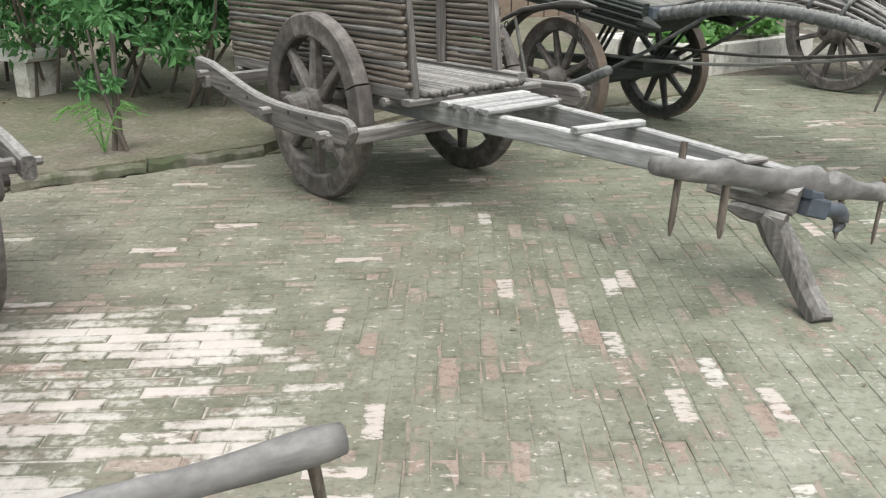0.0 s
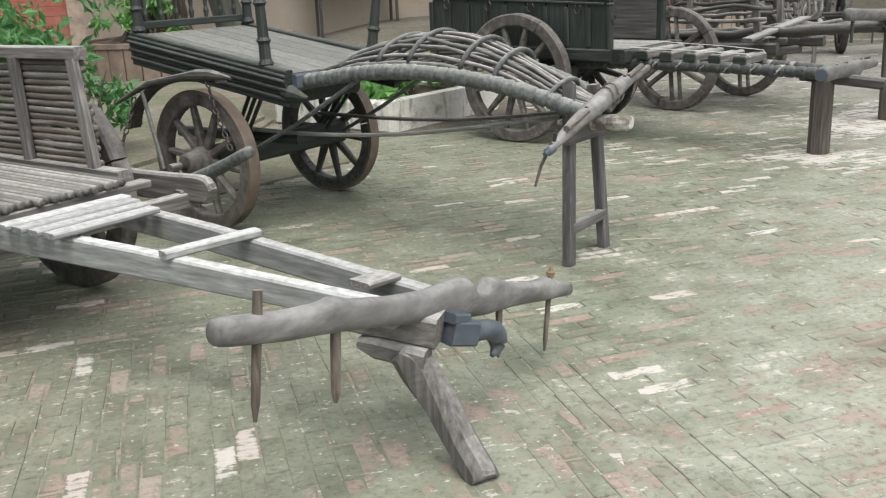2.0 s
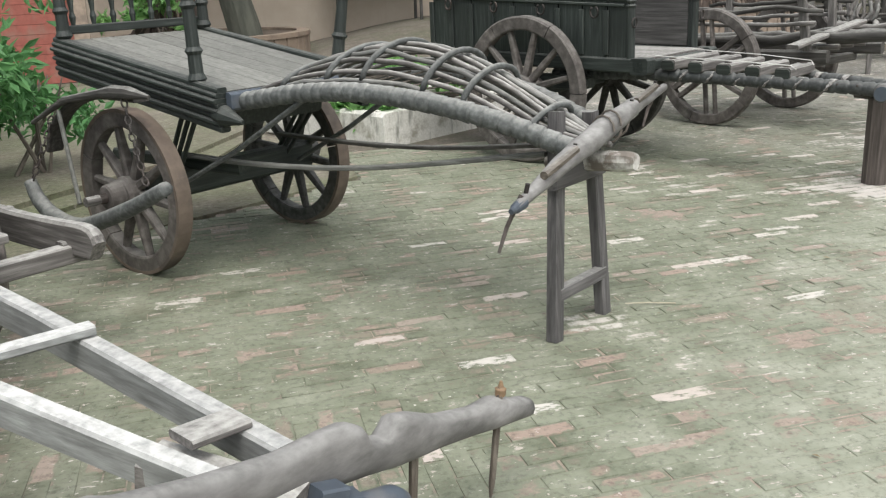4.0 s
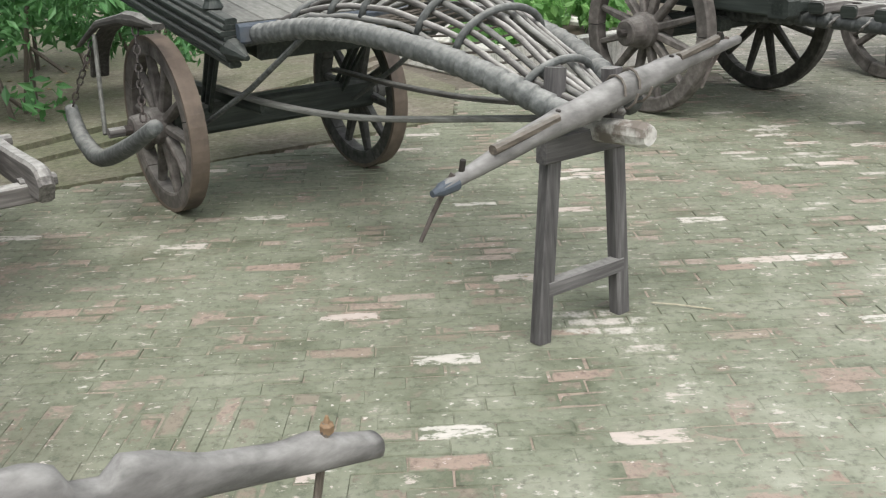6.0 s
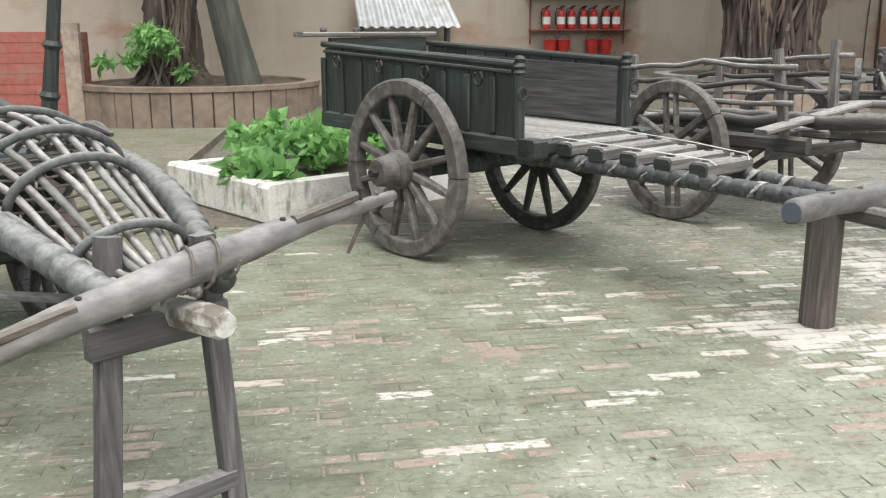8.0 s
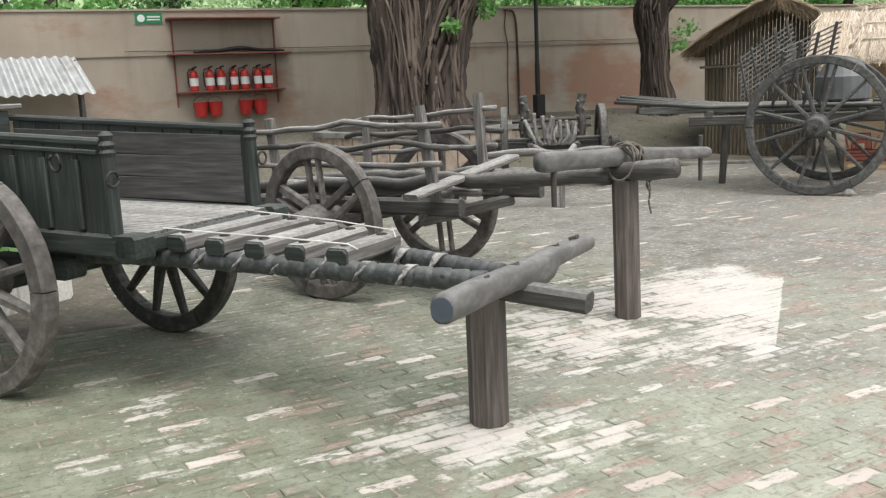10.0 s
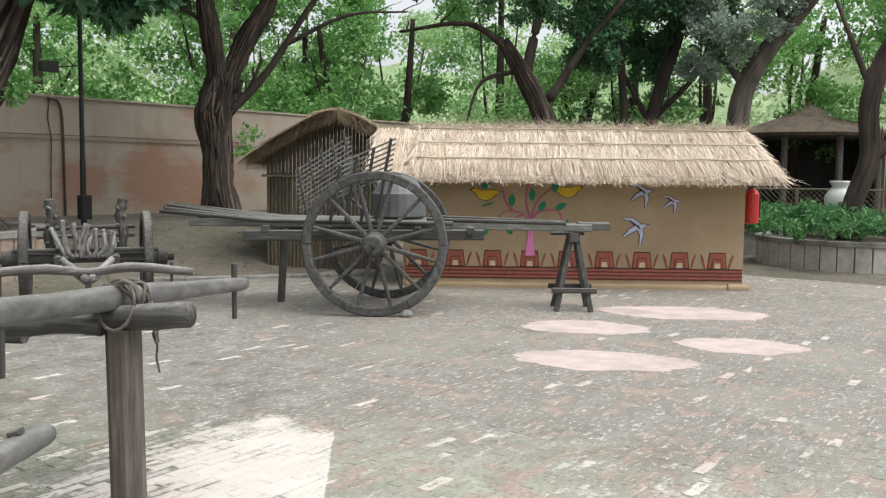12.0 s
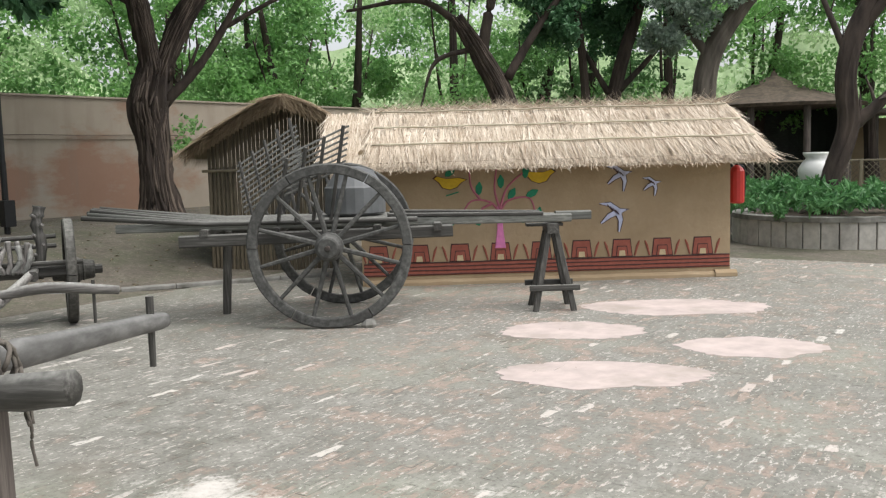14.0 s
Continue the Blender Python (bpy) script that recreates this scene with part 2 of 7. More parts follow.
def limewash():
    m, n, l, b = material("peeling_limewash", 0.92)
    t, streak, fine = tex(n, l, 4.0, 7, rough=0.7), tex(n, l, 9.0, 5, (1, 1, 0.25)), tex(n, l, 40.0, 5)
    c = ramp(n, l, fine, [(0.3, (0.55, 0.54, 0.49)), (0.7, (0.74, 0.73, 0.69))])
    c = mix(n, l, ramp(n, l, t, [(0.52, 0.0), (0.66, 0.75)]), c, (0.24, 0.225, 0.17))
    c = mix(n, l, ramp(n, l, streak, [(0.56, 0.0), (0.7, 0.65)]), c, (0.08, 0.085, 0.06))
    l.new(c, b.inputs["Base Color"])
    bump(n, l, b, t, 0.8, 0.02)
    return m


LIME = limewash()
CHALKY = plain("dull_white_cement", (0.6, 0.6, 0.57), 0.9, scale=7, second=(0.42, 0.41, 0.37), at=(0.55, 0.75))
KERBSTONE = plain("mossy_kerb_stone", (0.17, 0.16, 0.13), 0.95, var=0.4, scale=14, relief=0.9, second=(0.07, 0.085, 0.045), at=(0.42, 0.6))
SOIL = plain("dark_soil", (0.07, 0.052, 0.038), 0.95, scale=20, relief=0.8)
RED = plain("red_paint", (0.45, 0.03, 0.025), 0.35, var=0.1, relief=0)
REDDULL = plain("dull_red_shelf", (0.22, 0.055, 0.045), 0.6, var=0.3, second=(0.12, 0.06, 0.05))
REDBRICK = plain("red_brickwork", (0.27, 0.085, 0.065), 0.85, var=0.3, scale=9, second=(0.25, 0.13, 0.1))
BLACK = plain("black_metal", (0.015, 0.016, 0.017), 0.5, 0.2, relief=0)
WHITE = plain("white_glaze", (0.7, 0.7, 0.68), 0.4, var=0.06, relief=0)
GREENSIGN = plain("green_sign", (0.01, 0.2, 0.08), 0.5, var=0.05, relief=0)
ZINC = plain("corrugated_zinc", (0.5, 0.51, 0.51), 0.45, 0.6, var=0.25, scale=6, second=(0.3, 0.27, 0.24), at=(0.55, 0.75))
SLAB = plain("pale_concrete", (0.42, 0.4, 0.37), 0.9, scale=8)
CONCRETE = plain("grey_concrete_rim", (0.22, 0.215, 0.2), 0.9, scale=8, second=(0.12, 0.115, 0.1))
BROWNWALL = plain("brown_render", (0.2, 0.155, 0.118), 0.92, scale=6, second=(0.13, 0.1, 0.078))
TERRACOTTA = plain("painted_tile_band", (0.3, 0.24, 0.19), 0.85, scale=10, second=(0.2, 0.16, 0.13))
DARKPIPE = plain("dark_rusted_pipe", (0.075, 0.052, 0.042), 0.7, 0.2, scale=8)
DRUM = plain("grey_sheet_metal", (0.12, 0.125, 0.13), 0.6, 0.15, scale=5)


def mud():
    m, n, l, b = material("mud_plaster", 0.95)
    big, fine = tex(n, l, 1.1, 5, None, space="World"), tex(n, l, 18.0, 6, None, space="World")
    col = ramp(n, l, big, [(0.3, (0.305, 0.228, 0.14)), (0.6, (0.39, 0.296, 0.19)), (0.8, (0.435, 0.345, 0.235))])
    col = mix(n, l, ramp(n, l, fine, [(0.3, 0.0), (0.75, 0.35)]), col, (0.29, 0.2, 0.12))
    l.new(col, b.inputs["Base Color"])
    bump(n, l, b, fine, 0.5, 0.012)
    return m


def spot(n, l, at, inner, outer):
    """A round stain: 1 within inner metres of a place, fading to 0."""
    geo, d = n.new("ShaderNodeNewGeometry"), n.new("ShaderNodeVectorMath")
    d.operation = "DISTANCE"
    l.new(geo.outputs["Position"], d.inputs[0])
    d.inputs[1].default_value = at
    mp = n.new("ShaderNodeMapRange")
    mp.inputs[1].default_value, mp.inputs[2].default_value, mp.inputs[3].default_value, mp.inputs[4].default_value = inner, outer, 1.0, 0.0
    l.new(d.outputs["Value"], mp.inputs[0])
    return mp.outputs[0]


def band(n, l, origin, way, marks):
    """How far a place lies along a level direction, run through marks (from, to, value from, value to)."""
    geo, sub, dot = n.new("ShaderNodeNewGeometry"), n.new("ShaderNodeVectorMath"), n.new("ShaderNodeVectorMath")
    sub.operation, dot.operation = "SUBTRACT", "DOT_PRODUCT"
    l.new(geo.outputs["Position"], sub.inputs[0])
    sub.inputs[1].default_value = origin
    l.new(sub.outputs[0], dot.inputs[0])
    dot.inputs[1].default_value = way
    mp = n.new("ShaderNodeMapRange")
    for k in range(4):
        mp.inputs[k + 1].default_value = marks[k]
    l.new(dot.outputs["Value"], mp.inputs[0])
    return mp.outputs[0]


def math_node(n, l, op, *values):
    k = n.new("ShaderNodeMath")
    k.operation = op
    for sock, v in zip(k.inputs, values):
        if isinstance(v, bpy.types.NodeSocket):
            l.new(v, sock)
        else:
            sock.default_value = v
    return k.outputs[0]


def plaster():
    m, n, l, b = material("stained_beige_plaster", 0.92)
    big, fine = tex(n, l, 0.5, 6, None, space="World"), tex(n, l, 9.0, 5, None, space="World")
    col = ramp(n, l, big, [(0.3, (0.29, 0.245, 0.195)), (0.55, (0.39, 0.335, 0.275)), (0.8, (0.335, 0.298, 0.252))])
    col = mix(n, l, ramp(n, l, fine, [(0.35, 0.0), (0.7, 0.35)]), col, (0.36, 0.3, 0.24))
    red = tex(n, l, 0.42, 7, (1, 1, 2.2), space="World", rough=0.7)
    damp = math_node(n, l, "MAXIMUM", spot(n, l, (16.2, 18.5, 1.3), 0.3, 1.9), spot(n, l, (13.2, 18.5, 1.2), 0.1, 0.7))
    damp = math_node(n, l, "MAXIMUM", damp, spot(n, l, (7.0, 18.5, 1.5), 0.1, 1.0))
    damp = math_node(n, l, "MAXIMUM", damp, spot(n, l, (14.9, 18.5, 1.4), 0.2, 1.1))
    red = math_node(n, l, "ADD", red, math_node(n, l, "MULTIPLY", damp, 0.25))
    col = mix(n, l, ramp(n, l, red, [(0.56, 0.0), (0.7, 0.75)]), col, (0.3, 0.155, 0.1))
    streak = tex(n, l, 2.2, 5, (1, 1, 0.12), space="World")
    col = mix(n, l, ramp(n, l, streak, [(0.56, 0.0), (0.75, 0.5)]), col, (0.25, 0.2, 0.16))
    l.new(col, b.inputs["Base Color"])
    bump(n, l, b, fine, 0.3, 0.01)
    return m


def paving(name, per):
    """Old bricks under a film of moss that creeps in from the joints, some bare, some limewashed. per: what tells bricks apart."""
    m, n, l, b = material(name, 0.85)
    if per == "Island":
        rnd = n.new("ShaderNodeNewGeometry").outputs["Random Per Island"]
    else:
        rnd = n.new("ShaderNodeObjectInfo").outputs["Random"]
    at = n.new("ShaderNodeAttribute")
    at.attribute_name = "rim"
    rim = at.outputs["Fac"]

    def M(op, *v):
        return math_node(n, l, op, *v)

    fine = tex(n, l, 30.0, 6, None, space="World", rough=0.7)
    mid = tex(n, l, 3.4, 6, None, space="World", rough=0.65)
    big = tex(n, l, 0.42, 4, None, space="World")
    r2, r3 = M("FRACT", M("MULTIPLY", rnd, 7.31)), M("FRACT", M("MULTIPLY", rnd, 31.7))
    brick = ramp(n, l, rnd, [(0.0, (0.25, 0.2, 0.155)), (0.3, (0.33, 0.275, 0.225)), (0.55, (0.235, 0.21, 0.165)), (0.8, (0.345, 0.255, 0.213)), (1.0, (0.38, 0.32, 0.275))])
    brick = mix(n, l, ramp(n, l, fine, [(0.3, 0.35), (0.7, 0.0)]), brick, (0.2, 0.17, 0.13))
    moss = ramp(n, l, mid, [(0.3, (0.08, 0.095, 0.058)), (0.5, (0.212, 0.232, 0.17)), (0.7, (0.3, 0.31, 0.25))])
    grey = ramp(n, l, mid, [(0.25, (0.11, 0.105, 0.088)), (0.5, (0.205, 0.202, 0.178)), (0.75, (0.31, 0.302, 0.272))])
    dry = M("ADD", band(n, l, (2.5, 1.5, 0), (0.8, 0.6, 0), (0.0, 6.5, -0.25, 0.75)), M("MULTIPLY", M("SUBTRACT", big, 0.5), 1.6))
    dull = tex(n, l, 0.9, 6, None, space="World", rough=0.7)
    moss = mix(n, l, ramp(n, l, dull, [(0.52, 0.0), (0.7, 0.32)]), moss, ramp(n, l, mid, [(0.3, (0.13, 0.122, 0.088)), (0.7, (0.3, 0.285, 0.23))]))
    moss = mix(n, l, band(n, l, (-0.6, 0, 0), (-0.94, -0.34, 0), (0.0, 3.0, 0.0, 0.75)), moss, ramp(n, l, mid, [(0.3, (0.17, 0.15, 0.12)), (0.7, (0.33, 0.298, 0.252))]))
    # Light from the open side painted in: film darker by the garden, paler away
    open_light = band(n, l, (0.3, -0.3, 0), (0.71, -0.71, 0), (-1.3, 1.4, 0.0, 1.0))
    open_light = M("ADD", open_light, M("MULTIPLY", M("SUBTRACT", dull, 0.5), 0.9))
    moss = mix(n, l, ramp(n, l, open_light, [(0.1, 0.5), (0.5, 0.0)]), moss, ramp(n, l, mid, [(0.3, (0.085, 0.1, 0.06)), (0.7, (0.235, 0.25, 0.18))]))
    moss = mix(n, l, ramp(n, l, open_light, [(0.3, 0.0), (0.85, 0.9)]), moss, ramp(n, l, mid, [(0.3, (0.24, 0.256, 0.195)), (0.7, (0.41, 0.42, 0.345))]))
    film = mix(n, l, ramp(n, l, dry, [(0.1, 0.0), (0.7, 1.0)]), moss, grey)
    cover = M("ADD", M("MULTIPLY", rim, 0.3), M("MULTIPLY", mid, 1.9))
    cover = M("ADD", cover, M("MULTIPLY", fine, 0.7))
    cover = M("ADD", cover, M("ADD", M("MULTIPLY", rnd, -0.35), M("MULTIPLY", M("MINIMUM", M("MAXIMUM", dry, 0.0), 0.7), 0.25)))
    # Film also thinner towards the painted bright side
    cover = M("SUBTRACT", cover, M("MULTIPLY", M("MAXIMUM", M("SUBTRACT", open_light, 0.5), 0.0), 0.3))
    r4 = M("FRACT", M("MULTIPLY", rnd, 113.3))
    cover = M("SUBTRACT", cover, M("MULTIPLY", M("MULTIPLY", M("GREATER_THAN", r4, 0.9), M("SUBTRACT", 1.0, M("MULTIPLY", M("MINIMUM", M("MAXIMUM", dry, 0.0), 0.7), 1.4))), 0.24))
    col = mix(n, l, ramp(n, l, cover, [(0.85, 0.1), (1.38, 0.97)]), brick, film)
    col = mix(n, l, 1.0, col, ramp(n, l, fine, [(0.32, 0.55), (0.5, 0.97), (0.7, 1.0)]), "MULTIPLY")
    col = mix(n, l, ramp(n, l, M("SUBTRACT", M("ADD", rim, M("MULTIPLY", fine, 0.8)), M("MULTIPLY", M("MAXIMUM", dry, 0.0), 0.22)), [(1.2, 0.0), (1.55, 0.5)]), col, (0.07, 0.075, 0.05))
    dark = tex(n, l, 1.1, 5, None, space="World")
    col = mix(n, l, ramp(n, l, dark, [(0.58, 0.0), (0.74, 0.55)]), col, (0.15, 0.125, 0.095))
    # Lime: whole bricks here and there, flecks, and splashed places
    lime = tex(n, l, 21.0, 6, (0.55, 1.4, 1), space="World", rough=0.7)
    lime = M("ADD", lime, M("MULTIPLY", M("GREATER_THAN", r3, 0.955), 0.18))
    lime = M("ADD", lime, M("MULTIPLY", M("MAXIMUM", M("SUBTRACT", tex(n, l, 34.0, 2, None, space="World"), 0.635), 0.0), 1.8))
    lime = M("ADD", lime, M("MULTIPLY", M("SUBTRACT", tex(n, l, 7.0, 4, None, space="World"), 0.5), 0.22))
    lime = M("ADD", lime, M("MULTIPLY", r2, 0.05))
    lime = M("ADD", lime, M("MULTIPLY", M("SUBTRACT", big, 0.5), 0.12))
    wide = tex(n, l, 1.6, 5, None, space="World")
    splash = M("MULTIPLY", band(n, l, (7.06, 4.9, 0), (-0.68, 0.733, 0), (-0.01, 0.01, 0.0, 1.0)), band(n, l, (7.06, 4.9, 0), (-0.68, 0.733, 0), (0.45, 1.75, 1.0, 0.0)))
    splash = M("MULTIPLY", splash, M("MULTIPLY", band(n, l, (7.06, 4.9, 0), (-0.733, -0.68, 0), (-0.55, 0.5, 0.0, 1.0)), band(n, l, (7.06, 4.9, 0), (-0.733, -0.68, 0), (1.6, 3.0, 1.0, 0.0))))
    for place, a, c, k in (((-3.4, -1.35, 0), 0.6, 1.4, 0.74), ((3.7, 3.2, 0), 0.25, 1.1, 0.66), ((5.2, 4.3, 0), 0.5, 1.6, 0.72), ((0.9, 1.5, 0), 0.05, 0.4, 0.5), ((7.2, 2.6, 0), 0.4, 2.6, 0.34), ((2.4, 3.9, 0), 0.1, 0.75, 0.55), ((8.3, 4.6, 0), 0.3, 1.8, 0.2)):
        splash = M("MAXIMUM", splash, M("MULTIPLY", spot(n, l, place, a, c), k))
    lime = M("SUBTRACT", lime, M("MULTIPLY", rim, 0.08))
    lime = M("ADD", lime, M("MULTIPLY", M("MINIMUM", M("MAXIMUM", dry, 0.0), 0.7), 0.045))
    chalk = mix(n, l, r2, (0.58, 0.555, 0.515), (0.5, 0.43, 0.39))
    col = mix(n, l, ramp(n, l, lime, [(0.62, 0.0), (0.68, 0.8), (0.8, 0.95)]), col, chalk)
    white = M("ADD", M("MULTIPLY", splash, 1.06), M("MULTIPLY", M("SUBTRACT", r2, 0.5), 0.5))
    white = M("ADD", white, M("MULTIPLY", M("SUBTRACT", wide, 0.5), 1.7))
    white = M("ADD", white, M("ADD", M("MULTIPLY", M("SUBTRACT", fine, 0.5), 0.9), M("MULTIPLY", M("SUBTRACT", mid, 0.5), 1.5)))
    white = M("SUBTRACT", white, M("MULTIPLY", rim, 0.3))
    col = mix(n, l, ramp(n, l, white, [(0.5, 0.0), (0.75, 0.7), (1.4, 0.92)]), col, mix(n, l, fine, chalk, (0.6, 0.575, 0.54)))
    l.new(col, b.inputs["Base Color"])
    l.new(ramp(n, l, mid, [(0.3, 0.6), (0.7, 0.9)]), b.inputs["Roughness"])
    bump(n, l, b, M("ADD", M("MULTIPLY", fine, 0.6), mid), 0.6, 0.006)
    return m


def earth(name, k, green=0.7):
    m, n, l, b = material(name, 0.93)
    big, mid, fine = (tex(n, l, s, 7, None, space="World", rough=0.7) for s in (0.8, 4.0, 26.0))
    col = ramp(n, l, mid, [(p, tuple(k * q for q in c)) for p, c in ((0.25, (0.085, 0.072, 0.056)), (0.5, (0.145, 0.127, 0.103)), (0.8, (0.215, 0.195, 0.165)))])
    col = mix(n, l, ramp(n, l, big, [(0.36 if green > 0.8 else 0.48, 0.0), (0.64, green)]), col, tuple(k * q for q in (0.085, 0.1, 0.052)))
    col = mix(n, l, ramp(n, l, fine, [(0.42, 0.0), (0.66, 0.6)]), col, (0.05, 0.042, 0.03))
    speck = tex(n, l, 16.0, 4, None, space="World", rough=0.7)
    col = mix(n, l, ramp(n, l, speck, [(0.62, 0.0), (0.68, 0.7)]), col, (0.3, 0.28, 0.23))
    l.new(col, b.inputs["Base Color"])
    bump(n, l, b, fine, 0.6, 0.01)
    return m


def leafy(name, a, c, trans=0.25):
    m, n, l, b = material(name, 0.5)
    g = n.new("ShaderNodeNewGeometry")
    col = ramp(n, l, g.outputs["Random Per Island"], [(0.0, a), (1.0, c)])
    big = tex(n, l, 0.6, 3, None, space="World")
    col = mix(n, l, ramp(n, l, big, [(0.35, 0.0), (0.65, 0.45)]), col, tuple(1.5 * x for x in c))
    l.new(col, b.inputs["Base Color"])
    tr, add = n.new("ShaderNodeBsdfTranslucent"), n.new("ShaderNodeMixShader")
    l.new(col, tr.inputs[0])
    add.inputs[0].default_value = trans
    l.new(b.outputs[0], add.inputs[1])
    l.new(tr.outputs[0], add.inputs[2])
    l.new(add.outputs[0], n["Material Output"].inputs[0])
    return m


def straw(name, k, tint=(1, 1, 1)):
    m, n, l, b = material(name, 0.85)
    g = n.new("ShaderNodeNewGeometry")
    col = ramp(n, l, g.outputs["Random Per Island"], [(p, tuple(k * q * t for q, t in zip(col, tint))) for p, col in ((0.0, (0.25, 0.19, 0.135)), (0.35, (0.5, 0.425, 0.33)), (0.75, (0.66, 0.585, 0.475)), (1.0, (0.78, 0.72, 0.62)))])
    t = tex(n, l, 2.0, 5, None, space="World")
    col = mix(n, l, ramp(n, l, t, [(0.48, 0.0), (0.74, 0.5)]), col, tuple(k * q for q in (0.34, 0.25, 0.165)))
    l.new(col, b.inputs["Base Color"])
    return m


def bark(name, a, c):
    m, n, l, b = material(name, 0.9)
    t = tex(n, l, 3.0, 7, (1.6, 1.6, 0.35))
    l.new(ramp(n, l, t, [(0.3, a), (0.7, c)]), b.inputs["Base Color"])
    bump(n, l, b, t, 0.9, 0.03)
    return m


PLASTER, MUD, EARTH = plaster(), mud(), earth("trodden_earth", 1.0)
GARDEN = earth("garden_earth", 1.45, 0.9)
PAVING, PAVING_OB = paving("mossy_brick_paving", "Island"), paving("mossy_brick", "Object")
LEAF = leafy("broad_green_leaves", (0.06, 0.15, 0.055), (0.16, 0.3, 0.115), 0.5)
LEAF_BRIGHT = leafy("bright_green_leaves", (0.08, 0.22, 0.065), (0.27, 0.49, 0.17), 0.5)
LEAF_DARK = leafy("dark_shrub_leaves", (0.036, 0.1, 0.052), (0.095, 0.215, 0.1), 0.42)
LEAF_GREY = leafy("grey_green_leaves", (0.19, 0.26, 0.21), (0.36, 0.44, 0.36), 0.4)
LEAF_SHRUB = leafy("glossy_shrub_leaves", (0.04, 0.125, 0.048), (0.11, 0.265, 0.09), 0.35)
# Haze and backlight of the distance are put into this pale leaf colour
LEAF_FAR = leafy("haze_paled_leaves", (0.22, 0.36, 0.16), (0.46, 0.62, 0.34), 0.55)
STRAW, STRAW_OLD = straw("dry_straw_thatch", 1.0, (1.0, 0.975, 0.97)), straw("old_brown_thatch", 0.42, (1.0, 0.86, 0.68))
BARK_MOSSY = bark("mossy_dark_bark", (0.025, 0.028, 0.022), (0.085, 0.088, 0.07))
ROOT = bark("pale_brown_root_bark", (0.05, 0.037, 0.03), (0.2, 0.155, 0.125))
BARK, BARK_GREY = bark("brown_bark", (0.018, 0.013, 0.011), (0.085, 0.064, 0.052)), bark("grey_bark", (0.06, 0.05, 0.042), (0.18, 0.155, 0.13))

# ---- ground ----
xs = sorted({*np.linspace(-400, -14, 12), *np.linspace(-13, 30, 60), *np.linspace(33, 420, 14)})
ys = sorted({*np.linspace(-400, -10, 10), *np.linspace(-8, 10, 10), *np.linspace(11, 24, 34), *np.linspace(27, 420, 14)})
gm = Mesh()
gm.add([(x, y, rise(x, y) - 0.014) for y in ys for x in xs],
       [(j * len(xs) + i, j * len(xs) + i + 1, (j + 1) * len(xs) + i + 1, (j + 1) * len(xs) + i)
        for j in range(len(ys) - 1) for i in range(len(xs) - 1)])
tagged(part("ground", gm, EARTH, smooth=True), "trodden earth and moss rising to the compound wall", "ground", kind="structure")

KERB = [(-7.5, -0.15), (-4.84, 1.5), (-3.4, 2.45), (-2.0, 3.42), (-0.6, 4.35), (0.25, 5.0)]


def in_garden(x, y):
    """Whether a place lies on the garden side of the kerb."""
    for (x0, y0), (x1, y1) in zip(KERB, KERB[1:]):
        if x0 <= x < x1:
            return y > y0 + (y1 - y0) * (x - x0) / (x1 - x0) - 0.03
    return x < 0.25 and y > -0.15


def paved(x, y):
    if in_garden(x, y) or y > 11.55 - 0.02 * x:
        return False
    return not (0.2 < x < 2.6 and 6.1 < y < 8.9) and not (y > 9.2 and x < 3.5)


joint = Mesh()
cell, cols, rows = 0.14, range(-54, 126), range(-44, 84)


def moss_height(x, y):
    """Moss and silt that lie in the joints and in places creep over the bricks."""
    return -0.0045 + 0.0056 * max(0.0, noise.noise((x * 0.7, y * 0.7, 2)) + 0.35 * noise.noise((x * 2.6, y * 2.6, 5)) - 0.05) + 0.0012 * noise.noise((x * 9, y * 9, 1)) + 0.0062 * min(1.0, max(0.0, (x - 4.5) / 4.5)) * (0.75 + 0.5 * noise.noise((x * 0.8, y * 0.8, 9)))


for j in rows:
    for i in cols:
        joint.v.append((i * cell, j * cell, moss_height(i * cell, j * cell)))
for j in range(len(rows) - 1):
    for i in range(len(cols) - 1):
        if paved(joint.v[j * len(cols) + i][0] + 0.07, joint.v[j * len(cols) + i][1] + 0.07):
            joint.f.append((j * len(cols) + i, j * len(cols) + i + 1, (j + 1) * len(cols) + i + 1, (j + 1) * len(cols) + i))
pavement = tagged(part("pavement", joint, PAVING_OB, smooth=True), "courtyard of mossy old bricks with white lime flecks", "pavement", kind="structure")

garden = Mesh()
garden.prism([(-40, -0.15), *KERB[:3], (-2.9, 3.6), (-2.2, 4.7), (-1.2, 6.0), (-0.5, 7.6), (-0.5, 13.0), (-40, 13.0)], -0.05, 0.085)
garden.prism([*KERB[2:], (0.25, 6.2), (-0.5, 7.6), (-1.2, 6.0), (-2.2, 4.7), (-2.9, 3.6)], -0.05, 0.012)
garden.prism([(-3.1, 2.9), (-1.9, 4.6), (-0.9, 6.0), (-0.4, 7.6), (-0.5, 7.6), (-1.2, 6.0), (-2.2, 4.7), (-2.9, 3.6)], -0.05, 0.045)
tagged(part("garden_soil", garden, GARDEN), "bare brown soil of the raised garden bed", "soil", kind="structure")
kerb = tagged(new("kerb"), "low worn concrete kerb edging the garden bed", "kerb", kind="structure")
